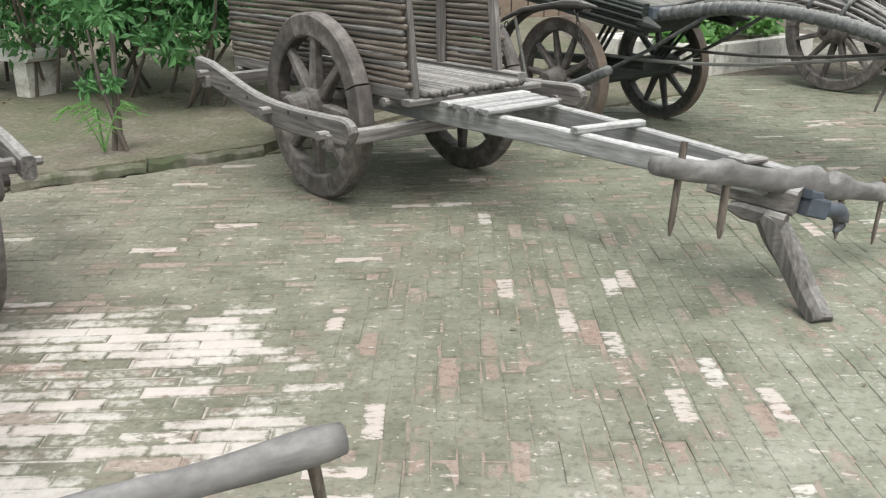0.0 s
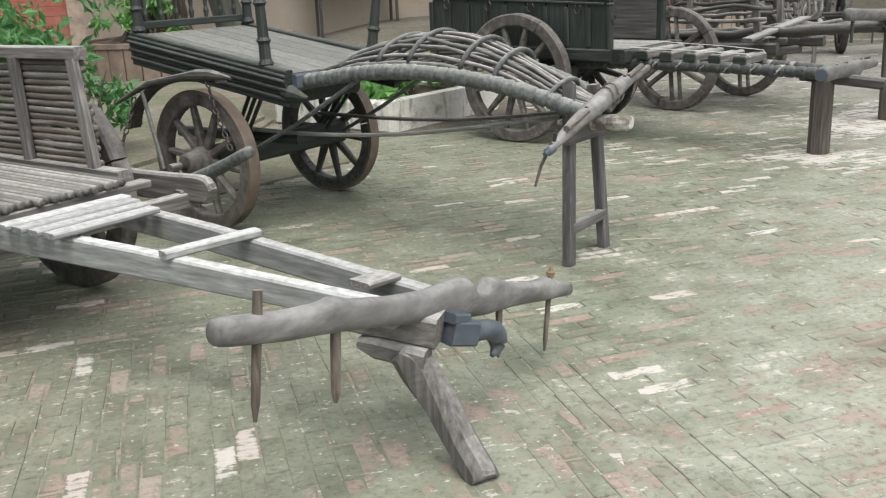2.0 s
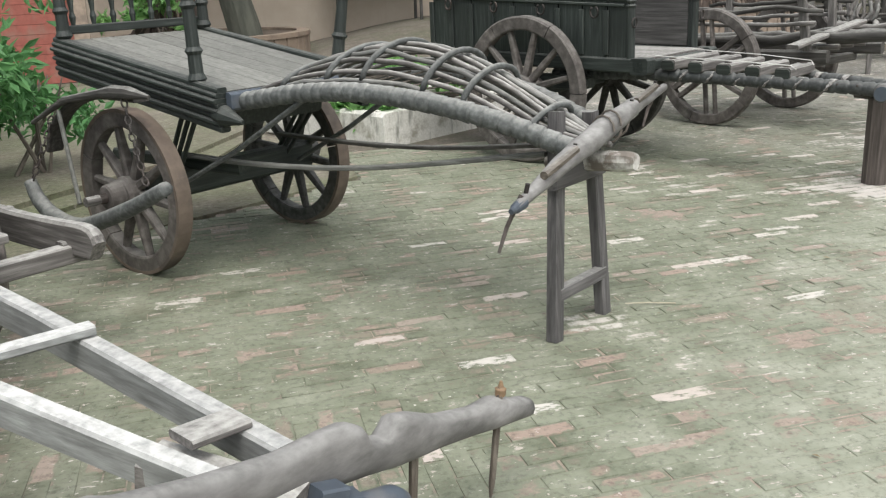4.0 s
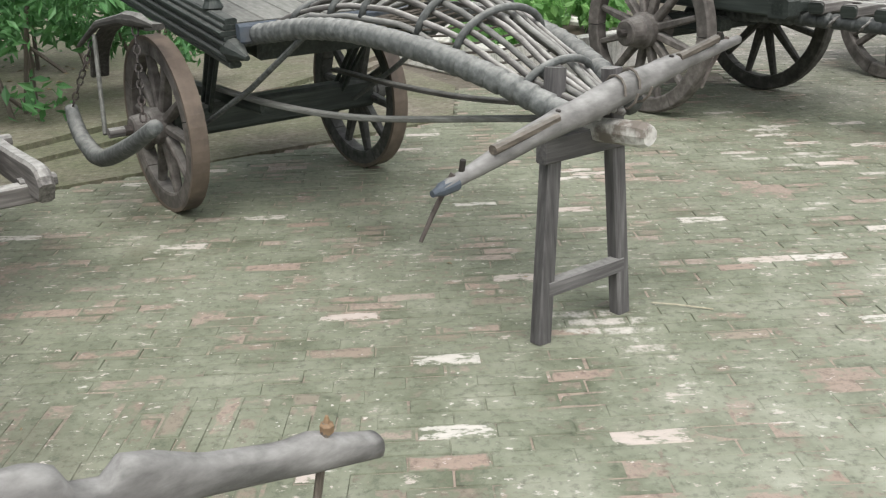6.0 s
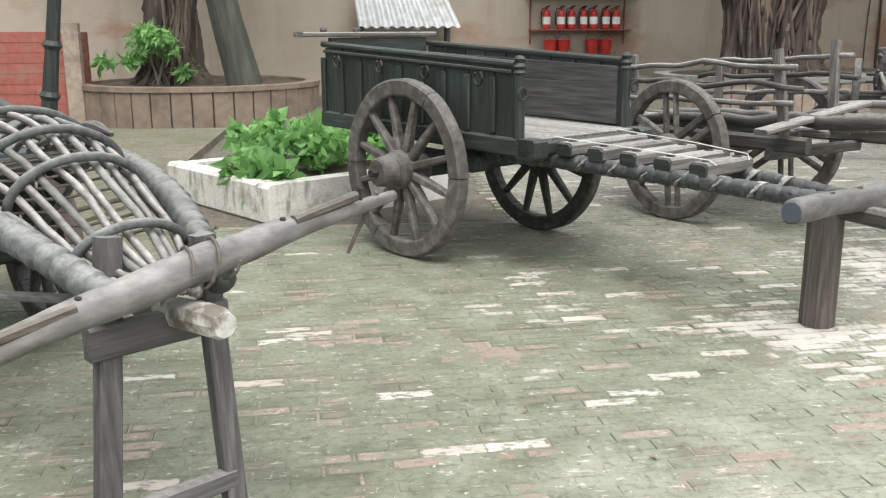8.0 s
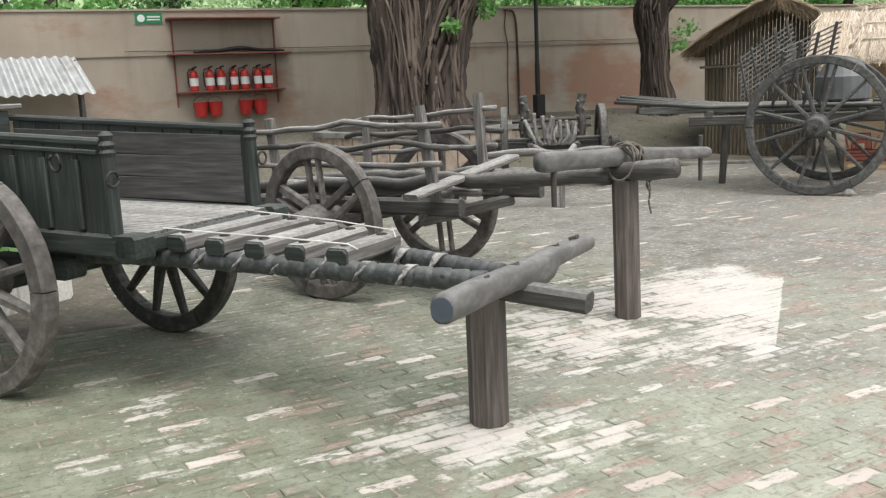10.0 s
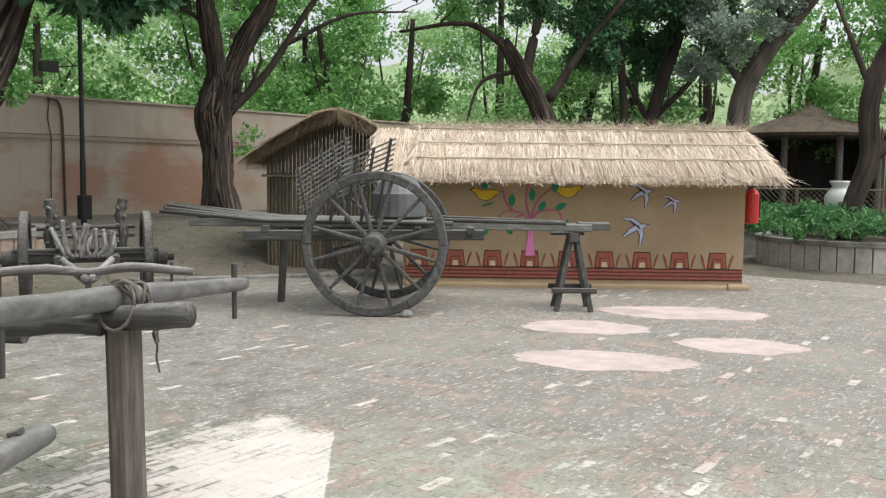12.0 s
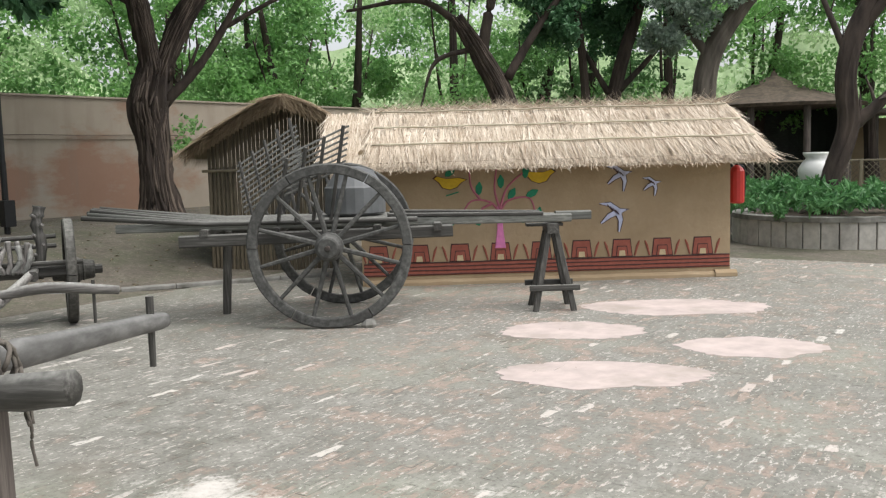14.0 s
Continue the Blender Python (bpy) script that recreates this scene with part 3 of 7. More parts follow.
for a, b in zip(KERB[:2], KERB[1:3]):
    steps = max(1, round(math.dist(a, b) / 0.85))
    for i in range(steps):
        p, q = lerp(a, b, i / steps), lerp(a, b, (i + 0.985) / steps)
        line = [Vector((*lerp(p, q, k / 9), 0.03)) + Vector((random.uniform(-0.012, 0.012), random.uniform(-0.012, 0.012), random.uniform(-0.012, 0.008))) for k in range(10)]
        part("kerb_stone", Mesh().plank(line, [0.1 + random.uniform(-0.02, 0.02) for _ in line], [0.1 + random.uniform(-0.018, 0.018) for _ in line], 0.028), KERBSTONE, kerb)

# ---- compound wall ----
WY = 18.5
wall = Mesh().box((-16, WY, -0.3), (60, WY + 0.28, 3.03), 0.02)
wall_ob = tagged(part("wall_north", wall, PLASTER), "tall beige plastered compound wall with reddish damp stains", "wall", kind="structure")
part("moulding", Mesh().box((-16, WY - 0.03, 2.2), (60, WY - 0.003, 2.26), 0.008), PLASTER, wall_ob)
part("coping", Mesh().box((-16.05, WY - 0.03, 3.034), (60, WY + 0.31, 3.075), 0.01), PLASTER, wall_ob)


# ---- carts ----
def wheel(parent, x, y, R, n, rim, width, hub_r, hub_len, mat, hub_mat=None, joint_count=6, cap=1.0, turn=0.0, tyre=None, pairs=0, slim=1.0):
    """A spoked cart wheel in the plane across y; the rim holds hub and spokes as its own parts."""
    w = None
    for k in range(joint_count):
        m = Mesh()
        a0, a1 = 2 * math.pi * (k + 0.006) / joint_count + turn, 2 * math.pi * (k + 0.994) / joint_count + turn
        rings = []
        seg = max(5, 48 // joint_count)
        for i in range(seg + 1):
            a = a0 + (a1 - a0) * i / seg
            wob = 1 + 0.008 * noise.noise((math.cos(a) * 3 + x, math.sin(a) * 3, y))
            prof = [(R - rim, -width * 0.42), (R - rim + 0.012, -width / 2), (R - 0.014, -width / 2), (R, -width / 2 + 0.014),
                    (R, width / 2 - 0.014), (R - 0.014, width / 2), (R - rim + 0.012, width / 2), (R - rim, width * 0.42)]
            rings.append([(x + math.cos(a) * r * wob, y + d, R + math.sin(a) * r * wob) for r, d in prof])
        m.sweep(None, rings)
        w = part("wheel", m, mat, parent) if w is None else w
        if k:
            part("felloe", m, mat, w)
    if tyre:
        rings = [[(x + math.cos(a) * r, y + d, R + math.sin(a) * r) for r, d in ((R - 0.016, -width / 2 - 0.002), (R + 0.004, -width / 2 - 0.002), (R + 0.004, width / 2 + 0.002), (R - 0.016, width / 2 + 0.002))] for a in np.linspace(0, 2 * math.pi, 49)]
        part("tyre", Mesh().sweep(None, rings, cap=False), tyre, w)
    s = 1 if y > 0 else -1
    hm = Mesh().lathe((x, y - s * hub_len * 0.42, R), (0, s, 0),
                      [(0, hub_r * 0.7), (0.01, hub_r * 0.86), (hub_len * 0.3, hub_r * 0.95), (hub_len * 0.38, hub_r * 1.1), (hub_len * 0.62, hub_r * 1.12),
                       (hub_len * 0.66, hub_r * 0.98), (hub_len * 0.7, hub_r * 0.9), (hub_len * 0.73, hub_r * 0.98), (hub_len * 0.77, hub_r * 0.9), (hub_len * 0.97 * cap, hub_r * 0.82), (hub_len * cap, hub_r * 0.7)], 20)
    part("hub", hm, hub_mat or mat, w)
    part("axle_pin", Mesh().lathe((x, y + s * hub_len * 0.5, R), (0, s, 0), [(0, 0.03), (hub_len * 0.2, 0.028), (hub_len * 0.21, 0.02)], 10), IRON, w)
    for k in range(6 if pairs else 0):
        # Through-spokes in parallel pairs, one of each pair slighter
        a = math.pi * (k // 2) / 3 + turn
        d, o = Vector((math.cos(a), 0, math.sin(a))), Vector((-math.sin(a), 0, math.cos(a))) * (0.052 if k % 2 else -0.052)
        c = Vector((x, y, R)) + o
        for e in (-1, 1):
            part("spoke", Mesh().plank([c + d * (e * hub_r * 0.6), c + d * (e * (R - rim * 0.95))], width * 0.6, (0.05, 0.056, 0.03, 0.034, 0.062, 0.046)[k], 0.008, up=(d.z, 0, -d.x)), mat, w)
    for k in range(0 if pairs else n):
        a = 2 * math.pi * (k + 0.5) / n + turn
        d = Vector((math.cos(a), 0, math.sin(a)))
        c = Vector((x, y, R))
        k0, k1 = hub_r * 0.9, R - rim * 0.9
        t = slim * max(0.03, min(0.062, 2 * math.pi * hub_r * 0.8 / n))
        sp = Mesh().plank([c + d * k0, c + d * (k0 + 0.3 * (k1 - k0)), c + d * k1], [width * 0.75, width * 0.68, width * 0.5], [t * 1.15, t * 1.1, t * 0.85], 0.01, up=(d.z, 0, -d.x))
        part("spoke", sp, mat, w)
    return w


def yoke(parent, p0, p1, r, mat, bumps, sag=0.0, name="yoke"):
    """A knotty draught yoke; bumps: (how far along, how much thicker, how wide)."""
    n = 44
    pts, rs = [], []
    for i in range(n + 1):
        t = i / n
        p = Vector(lerp(p0, p1, t))
        p.z -= sag * (1 - (2 * t - 1) ** 2)
        p.z += 0.008 * noise.noise((t * 6, r * 50, 0))
        k = 1 + sum(h * math.exp(-((t - c) / w) ** 2) for c, h, w in bumps)
        if i in (0, n):
            k *= 0.93
        pts.append(p)
        rs.append(r * k)
    return part(name, Mesh().tube(pts, rs, 14, 0.1), mat, parent, smooth=True)


def chain(parent, pts, size=0.02, mat=None):
    """Small links along a line, as one mesh."""
    m = Mesh()
    for i in range(len(pts) - 1):
        a, b = Vector(pts[i]), Vector(pts[i + 1])
        steps = max(1, int((b - a).length / (size * 1.5)))
        for k in range(steps):
            c, d = a.lerp(b, (k + 0.5) / steps), (b - a).normalized()
            side = d.cross(Vector((0.3, 1, 0.2) if k % 2 else (1, -0.3, 0.1))).normalized()
            ring = [c + d * (size * math.cos(q)) + side * (size * 0.55 * math.sin(q)) for q in np.linspace(0, 2 * math.pi, 9)]
            m.tube(ring, size * 0.2, 5)
    return part("chain", m, mat or IRON, parent)


def bark_rail(m, p0, p1, r, wave=0.02, seed=0.0, n=18):
    pts = [Vector(lerp(p0, p1, i / n)) + Vector((0, wave * noise.noise((i * 0.35, seed, 3)), wave * noise.noise((i * 0.35, seed, 0)))) for i in range(n + 1)]
    return m.tube(pts, [r * (1 + 0.18 * noise.noise((i * 0.6, seed, 7))) for i in range(n + 1)], 9, 0.12)


def pointed_pin(top, foot, r):
    """A whittled peg, squarish, drawn to a blunt point below."""
    top, foot = Vector(top), Vector(foot)
    return Mesh().plank([top, top.lerp(foot, 0.3), top.lerp(foot, 0.86), foot], [r * 1.3, r * 1.35, r * 1.2, r * 0.5], [r * 1.3, r * 1.35, r * 1.2, r * 0.5], r * 0.5, up=(1, 0, 0.1))


def notched_yoke(parent, p0, p1, steps, mat, n=60, name="yoke"):
    """A hewn yoke; steps: (how far along, half height above the line, half depth below it)."""
    p0, p1 = Vector(p0), Vector(p1)
    rings, seg = [], 14
    ts, hi, lo = zip(*steps)
    d = (p1 - p0).normalized()
    side = d.cross(Vector((0, 0, 1))).normalized()
    up = side.cross(d)
    for i in range(n + 1):
        t = i / n
        a, b = np.interp(t, ts, hi), np.interp(t, ts, lo)
        p = p0.lerp(p1, t)
        ring = []
        for j in range(seg):
            q = 2 * math.pi * j / seg
            r = a if math.sin(q) > 0 else b
            k = 1 + 0.05 * noise.noise((t * 9, math.cos(q) * 1.5, math.sin(q) * 1.5 + p0.x))
            cs, sn = math.cos(q), math.sin(q)
            cs, sn = math.copysign(abs(cs) ** 0.8, cs), math.copysign(abs(sn) ** 0.8, sn)
            ring.append(p + side * (cs * (0.032 + 0.12 * (a + b)) * k) + up * (sn * r * k))
        rings.append(ring)
    return part(name, Mesh().sweep(None, rings), mat, parent, smooth=True)


def stick_cart():
    """Two-wheeled cart with sides of stacked sticks, propped on a slanting leg."""
    c = thing("stick_sided_cart", pose(-2.40, 1.73, 0, 0, 0, -50.5), "weathered grey bullock cart with stick sides, propped on a leg", "bullock cart", "carts in the courtyard")
    for s in (-1, 1):
        wheel(c, 0.04, 0.56 * s, 0.548, 8, 0.135, 0.1, 0.105, 0.36, WHEEL_GREY, joint_count=4, turn=0.35)
        guard = [(-0.98, 0.84 * s, 0.735), (-0.6, 0.84 * s, 0.65), (-0.2, 0.84 * s, 0.565), (0.2, 0.84 * s, 0.535), (0.6, 0.84 * s, 0.54), (0.8, 0.84 * s, 0.545), (0.86, 0.84 * s, 0.515)]
        part("wheel_guard", Mesh().plank(bend(guard, 24), 0.06, [0.09, 0.12] + [0.145] * 20 + [0.13, 0.11, 0.1], 0.012), WOOD_GREY, c)
        for gx, gz in ((0.02, 0.56), (0.66, 0.515), (-0.8, 0.69)):
            part("guard_pin", Mesh().box((gx - 0.03, 0.79 * s if s > 0 else -0.93, gz - 0.022), (gx + 0.03, 0.93 if s > 0 else -0.79, gz + 0.022), 0.01), WOOD_GREY, c)
        for gx in (-0.5, -0.25, 0.25, 0.45):
            part("nail", Mesh().lathe((gx, 0.868 * s, 0.58 + 0.1 * max(0, -gx)), (0, s, 0), [(0, 0.011), (0.006, 0.01), (0.009, 0.004)], 8), IRON, c)
        front = 0.80 if s < 0 else 0.58
        part("bed_rail", Mesh().plank([(-1.3, 0.41 * s, 0.69), (0.78, 0.41 * s, 0.69)], 0.07, 0.075), WOOD_GREY, c)
        mid = [(-0.75, 0.24 * s, 0.575), (0.6, (0.27 if s > 0 else 0.25) * s, 0.58), (1.6, (0.2 if s > 0 else 0.165) * s, 0.56), (2.76, (0.11 if s > 0 else 0.055) * s, 0.52)]
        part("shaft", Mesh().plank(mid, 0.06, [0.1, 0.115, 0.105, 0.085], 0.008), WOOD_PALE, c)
        for px, lean in ((front, 0.06), (0.02, 0.0), (-0.72, -0.02)):
            part("side_post", Mesh().plank([(px, 0.395 * s, 0.66), (px - lean, 0.395 * s, 1.24)], 0.035, 0.07, 0.006, up=(1, 0, 0)), WOOD_GREY, c)
        part("top_rail", Mesh().plank([(-1.3, 0.42 * s, 1.265), (front - 0.02, 0.42 * s, 1.265)], 0.07, 0.06), WOOD_GREY, c)
        for i in range(15):
            z = 0.742 + i * 0.0342
            m = Mesh()
            bark_rail(m, (-1.32 + random.uniform(-0.02, 0.02), 0.432 * s, z), (front + 0.005 + random.uniform(-0.02, 0.02) - 0.004 * i, 0.432 * s, z), 0.0165, 0.01, i + 20 * s, 12)
            part("stick", m, STICK if (i * 7 + s) % 5 else WOOD_GREY, c, smooth=True)
    for x, z, y in ((0.68, 0.485, 0.9), (-0.8, 0.64, 0.9)):
        part("cross_beam", Mesh().plank([(x, -y, z), (x, y, z)], 0.075, 0.075), WOOD_GREY, c)
    part("axle", Mesh().plank([(0.04, -0.62, 0.548), (0.04, 0.62, 0.548)], 0.09, 0.09), WOOD_DARK, c)
    for x in (-1.22, -0.8, -0.45, -0.1, 0.25, 0.6):
        part("bed_joist", Mesh().plank([(x, -0.47, 0.632), (x, 0.47, 0.632)], 0.065, 0.045, 0.015), WOOD_GREY, c)
    for i in range(19):
        y = -0.342 + i * 0.038
        m = Mesh().tube([(-1.28, y, 0.69), (-0.3, y, 0.69 + random.uniform(-0.004, 0.004)), (0.86 + random.uniform(-0.02, 0.015), y, 0.69)], 0.0195, 8, 0.08, seed=i)
        part("floor_pole", m, WOOD_GREY if i % 3 else WOOD_DULL, c, smooth=True)
    part("front_board", Mesh().plank([(0.81, -0.46, 0.652), (0.81, 0.5, 0.652)], 0.08, 0.035), WOOD_GREY, c)
    for i in range(4):
        x = 0.96 + i * 0.105
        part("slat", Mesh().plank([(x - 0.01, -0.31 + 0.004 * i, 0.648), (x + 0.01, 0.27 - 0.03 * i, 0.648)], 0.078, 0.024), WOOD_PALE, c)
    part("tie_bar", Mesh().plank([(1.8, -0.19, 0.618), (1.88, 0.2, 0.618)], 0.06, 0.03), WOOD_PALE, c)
    part("tie_plate", Mesh().plank([(2.585, -0.03, 0.585), (2.6, 0.12, 0.578)], 0.1, 0.022), WOOD_GREY, c)
    y0, y1 = (2.79, -0.79, 0.725), (2.78, 1.015, 0.285)
    notched_yoke(c, y0, y1, [(0, 0.033, 0.036), (0.02, 0.037, 0.04), (0.13, 0.036, 0.046), (0.19, 0.046, 0.044), (0.225, 0.066, 0.044), (0.26, 0.05, 0.044), (0.36, 0.045, 0.046), (0.47, 0.052, 0.054), (0.53, 0.075, 0.056), (0.575, 0.088, 0.058), (0.605, 0.07, 0.058), (0.615, 0.03, 0.058), (0.655, 0.028, 0.058), (0.662, 0.076, 0.058), (0.70, 0.07, 0.052), (0.76, 0.045, 0.042), (0.86, 0.04, 0.038), (0.905, 0.058, 0.037), (0.93, 0.045, 0.034), (0.97, 0.032, 0.032), (1, 0.028, 0.03)], YOKEWOOD)
    part("yoke_block", Mesh().plank([(2.5, -0.06, 0.5), (2.84, 0.06, 0.445)], 0.115, 0.105, 0.012), WOOD_GREY, c)
    part("lower_block", Mesh().plank([(2.6, -0.06, 0.4), (2.66, -0.045, 0.39), (2.83, -0.0, 0.365)], [0.05, 0.075, 0.075], [0.04, 0.07, 0.068], 0.014), WOOD_GREY, c)
    hook = part("hook_block", Mesh().plank([(2.84, 0.1, 0.425), (2.87, 0.2, 0.395)], 0.075, 0.085, 0.008), BLUEWOOD, c, "dark slate-blue carved hook block")
    part("hook_lug", Mesh().plank([(2.85, 0.1, 0.475), (2.86, 0.17, 0.455)], 0.06, 0.035, 0.006), BLUEWOOD, hook)
    claw = [(2.87, 0.19, 0.395), (2.88, 0.255, 0.385), (2.885, 0.305, 0.365), (2.885, 0.33, 0.325), (2.885, 0.318, 0.292), (2.885, 0.29, 0.278)]
    part("hook_claw", Mesh().tube(bend(claw, 20), [0.036, 0.036, 0.035, 0.034, 0.034, 0.035, 0.036, 0.037, 0.038, 0.038, 0.038, 0.037, 0.036, 0.034, 0.03, 0.026, 0.022, 0.018, 0.015, 0.012, 0.008], 10), BLUEWOOD, hook, smooth=True)
    leg = [(2.735, -0.03, 0.385), (2.77, -0.01, 0.35), (2.81, 0.005, 0.29), (2.87, 0.01, 0.21), (2.95, 0.0, 0.1), (3.03, -0.015, 0.018), (3.045, -0.02, 0.0)]
    part("prop_leg", Mesh().plank(bend(leg, 18), 0.1, [0.07, 0.085, 0.1, 0.108, 0.114, 0.118, 0.12, 0.118, 0.115, 0.112, 0.11, 0.105, 0.1, 0.1, 0.098, 0.095, 0.09, 0.085, 0.07], 0.026), WOOD_GREY, c)
    for py, pz, by, bz, r in ((-0.645, 0.79, -0.71, 0.45, 0.02), (-0.37, 0.6, -0.405, 0.375, 0.023), (0.5, 0.41, 0.465, 0.187, 0.018), (0.882, 0.4, 0.805, 0.088, 0.015)):
        part("yoke_pin", pointed_pin((2.79, py, pz), (2.8, by, bz), r), STICK, c)
        if py > 0.8:
            part("cut_peg", Mesh().lathe((2.79, py, pz - 0.01), (0.1, 0, 1), [(-0.014, 0.016), (0.006, 0.017), (0.012, 0.009), (0.03, 0.004)], 7), FRESHCUT, c, "freshly cut orange peg end")
    return c


def wrapped_pole(parent, pts, r, ring=0.065, mat=None, name="pole"):
    """A shaft bound round with straps: the binding stands out in turns."""
    line = bend(pts, 240)
    rs, along = [], 0.0
    for i, p in enumerate(line):
        if i:
            along += (p - line[i - 1]).length
        k = (along % ring) / ring
        rs.append(r * (1.02 + 0.1 * k - (0.14 if k < 0.14 else 0.0) + 0.05 * noise.noise((along * 30, r, 0))))
    return part(name, Mesh().tube(line, rs, 12, 0.04), mat or WRAP, parent, smooth=True)


def camel_cart():
    """Black cart with a tilted bed, bound arched shafts and a basket of bent rods over them."""
    c = thing("black_camel_cart", pose(-0.69, 3.33, 0, 0, 0, -51.6), "black carved cart with arched bound shafts and bent-rod basket", "animal cart", "carts in the courtyard")
    for s in (-1, 1):
        # Far wheel in a darker wood: the shade on that side is painted in
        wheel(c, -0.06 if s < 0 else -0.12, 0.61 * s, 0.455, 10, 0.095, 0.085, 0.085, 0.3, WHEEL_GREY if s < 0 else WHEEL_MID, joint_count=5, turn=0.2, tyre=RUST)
        # Carved side of the bed: a stack of mouldings, tilted up to the back
        for dz, w, h in ((0.0, 0.06, 0.03), (0.032, 0.085, 0.028), (0.062, 0.07, 0.026), (0.09, 0.1, 0.024), (0.116, 0.08, 0.024), (0.142, 0.115, 0.022), (0.168, 0.085, 0.024), (0.192, 0.06, 0.03)):
            part("side_moulding", Mesh().plank([(-0.82, 0.5 * s, 1.06 + dz), (0.66, 0.5 * s, 0.83 + dz)], w, h, 0.008), WOOD_BLACK, c)
        part("corner_finial", Mesh().lathe((0.62, 0.5 * s, 0.905), (1, 0, -0.17), [(0, 0.05), (0.05, 0.055), (0.1, 0.035), (0.18, 0.012)], 10), WOOD_BLACK, c)
        turned = [(0, 0.032), (0.02, 0.05), (0.05, 0.036), (0.14, 0.034), (0.16, 0.046), (0.18, 0.034), (0.36, 0.03), (0.38, 0.043), (0.4, 0.03), (0.62, 0.028), (0.64, 0.042), (0.66, 0.03), (0.8, 0.026)]
        part("turned_post", Mesh().lathe((0.46, 0.49 * s, 1.05), (0.0, 0.02 * s, 1) if s < 0 else (0.12, 0.1, 1), turned, 12), WOOD_BLACK, c)
        part("turned_post", Mesh().lathe((-0.76, 0.49 * s, 1.25), (0, 0, 1), turned, 12), WOOD_BLACK, c)
        arch = [(0.35, 0.4 * s, 0.9), (0.8, 0.39 * s, 0.975), (1.15, 0.375 * s, 1.02), (1.5, 0.35 * s, 1.03), (1.9, 0.29 * s, 0.985), (2.2, 0.22 * s, 0.91), (2.45, 0.15 * s, 0.82)]
        wrapped_pole(c, arch, 0.042)
        part("mudguard", Mesh().plank(bend([(-0.6, 0.74 * s, 0.66), (-0.52, 0.74 * s, 0.8), (-0.3, 0.74 * s, 0.94), (0.0, 0.74 * s, 0.995), (0.3, 0.72 * s, 0.99)], 16), 0.1, 0.028, 0.01), WOOD_DARK, c)
        part("guard_spar", Mesh().tube([(-0.68, 0.8 * s, 0.82), (-0.3, 0.8 * s, 0.965), (0.08, 0.8 * s, 1.02), (0.2, 0.8 * s, 1.03), (0.3, 0.79 * s, 1.03), (0.46, 0.78 * s, 1.015)], [0.012, 0.02, 0.024, 0.036, 0.034, 0.01], 9, 0.1), WOOD_DARK, c)
        # The far strap is darkened the same way, shade put into its colour
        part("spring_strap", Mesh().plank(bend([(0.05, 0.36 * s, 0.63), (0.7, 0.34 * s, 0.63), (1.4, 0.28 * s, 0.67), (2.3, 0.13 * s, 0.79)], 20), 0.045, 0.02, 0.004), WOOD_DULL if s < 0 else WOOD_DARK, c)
        part("brace_rod", Mesh().tube([(0.1, 0.45 * s, 0.46), (0.6, 0.41 * s, 0.7), (1.1, 0.38 * s, 0.98)], 0.014, 7), WRAP, c)
        for k in range(3):
            part("under_strut", Mesh().plank([(-0.05 + 0.05 * k, 0.4 * s, 0.5), (0.22 + 0.06 * k, 0.44 * s, 0.86)], 0.022, 0.022, 0.004), WOOD_BLACK, c)
    part("bed", Mesh().plank([(-0.8, 0, 1.215), (0.64, 0, 0.985)], 0.94, 0.03), WOOD_DULL, c, "dusty grey bed boards")
    for k in range(6):
        part("bed_board", Mesh().plank([(-0.79, -0.4 + 0.16 * k, 1.236), (0.63, -0.4 + 0.16 * k, 1.006)], 0.154, 0.014, 0.004), WOOD_DULL, c)
    part("front_bar", Mesh().plank([(0.67, -0.48, 0.965), (0.67, 0.48, 0.965)], 0.06, 0.09, 0.012), BLUEWOOD, c)
    part("under_body", Mesh().plank([(-0.7, 0, 1.06), (0.5, 0, 0.88)], 0.62, 0.15, 0.02), WOOD_BLACK, c)
    part("axle_block", Mesh().plank([(0, -0.6, 0.47), (0, 0.6, 0.47)], 0.13, 0.16, 0.02), WOOD_BLACK, c)
    part("long_sill", Mesh().plank([(-0.7, -0.3, 0.56), (0.5, -0.3, 0.58)], 0.05, 0.07, 0.012), WOOD_BLACK, c)
    part("back_rail", Mesh().plank([(-0.8, -0.5, 1.72), (-0.8, 0.5, 1.72)], 0.05, 0.05), WOOD_BLACK, c)
    part("back_rail", Mesh().plank([(-0.8, -0.5, 1.3), (-0.8, 0.5, 1.3)], 0.05, 0.05), WOOD_BLACK, c)
    for k in range(7):
        part("spindle", Mesh().lathe((-0.8, -0.4 + k * 0.133, 1.32), (0, 0, 1), [(0, 0.012), (0.05, 0.02), (0.08, 0.012), (0.17, 0.022), (0.22, 0.012), (0.3, 0.02), (0.34, 0.012), (0.38, 0.014)], 8), WOOD_BLACK, c)
    # Basket of bent rods over the shafts
    def dome(u, v):
        x = 0.72 + 1.78 * u
        half = 0.28 * (1 - u) ** 0.5 + 0.05
        base = 0.98 + 0.1 * math.sin(math.pi * min(1, u * 1.15)) - 0.17 * u * u
        up = 0.165 * math.sin(math.pi * (0.08 + 0.9 * u)) ** 0.8
        a = math.pi * v
        return Vector((x, -half * math.cos(a), base + up * math.sin(a)))
    for k in range(11):
        v = 0.04 + 0.92 * k / 10
        m = Mesh().tube([dome(i / 22, v) + Vector((0, 0.02 * noise.noise((i * 0.3, k * 5.1, 0)), 0.014 * noise.noise((i * 0.4, k * 3.7, 4)))) for i in range(23)], 0.0125, 7, 0.15, seed=k)
        part("bent_rod", m, WOOD_GREY if k % 3 else RAIL, c, smooth=True)
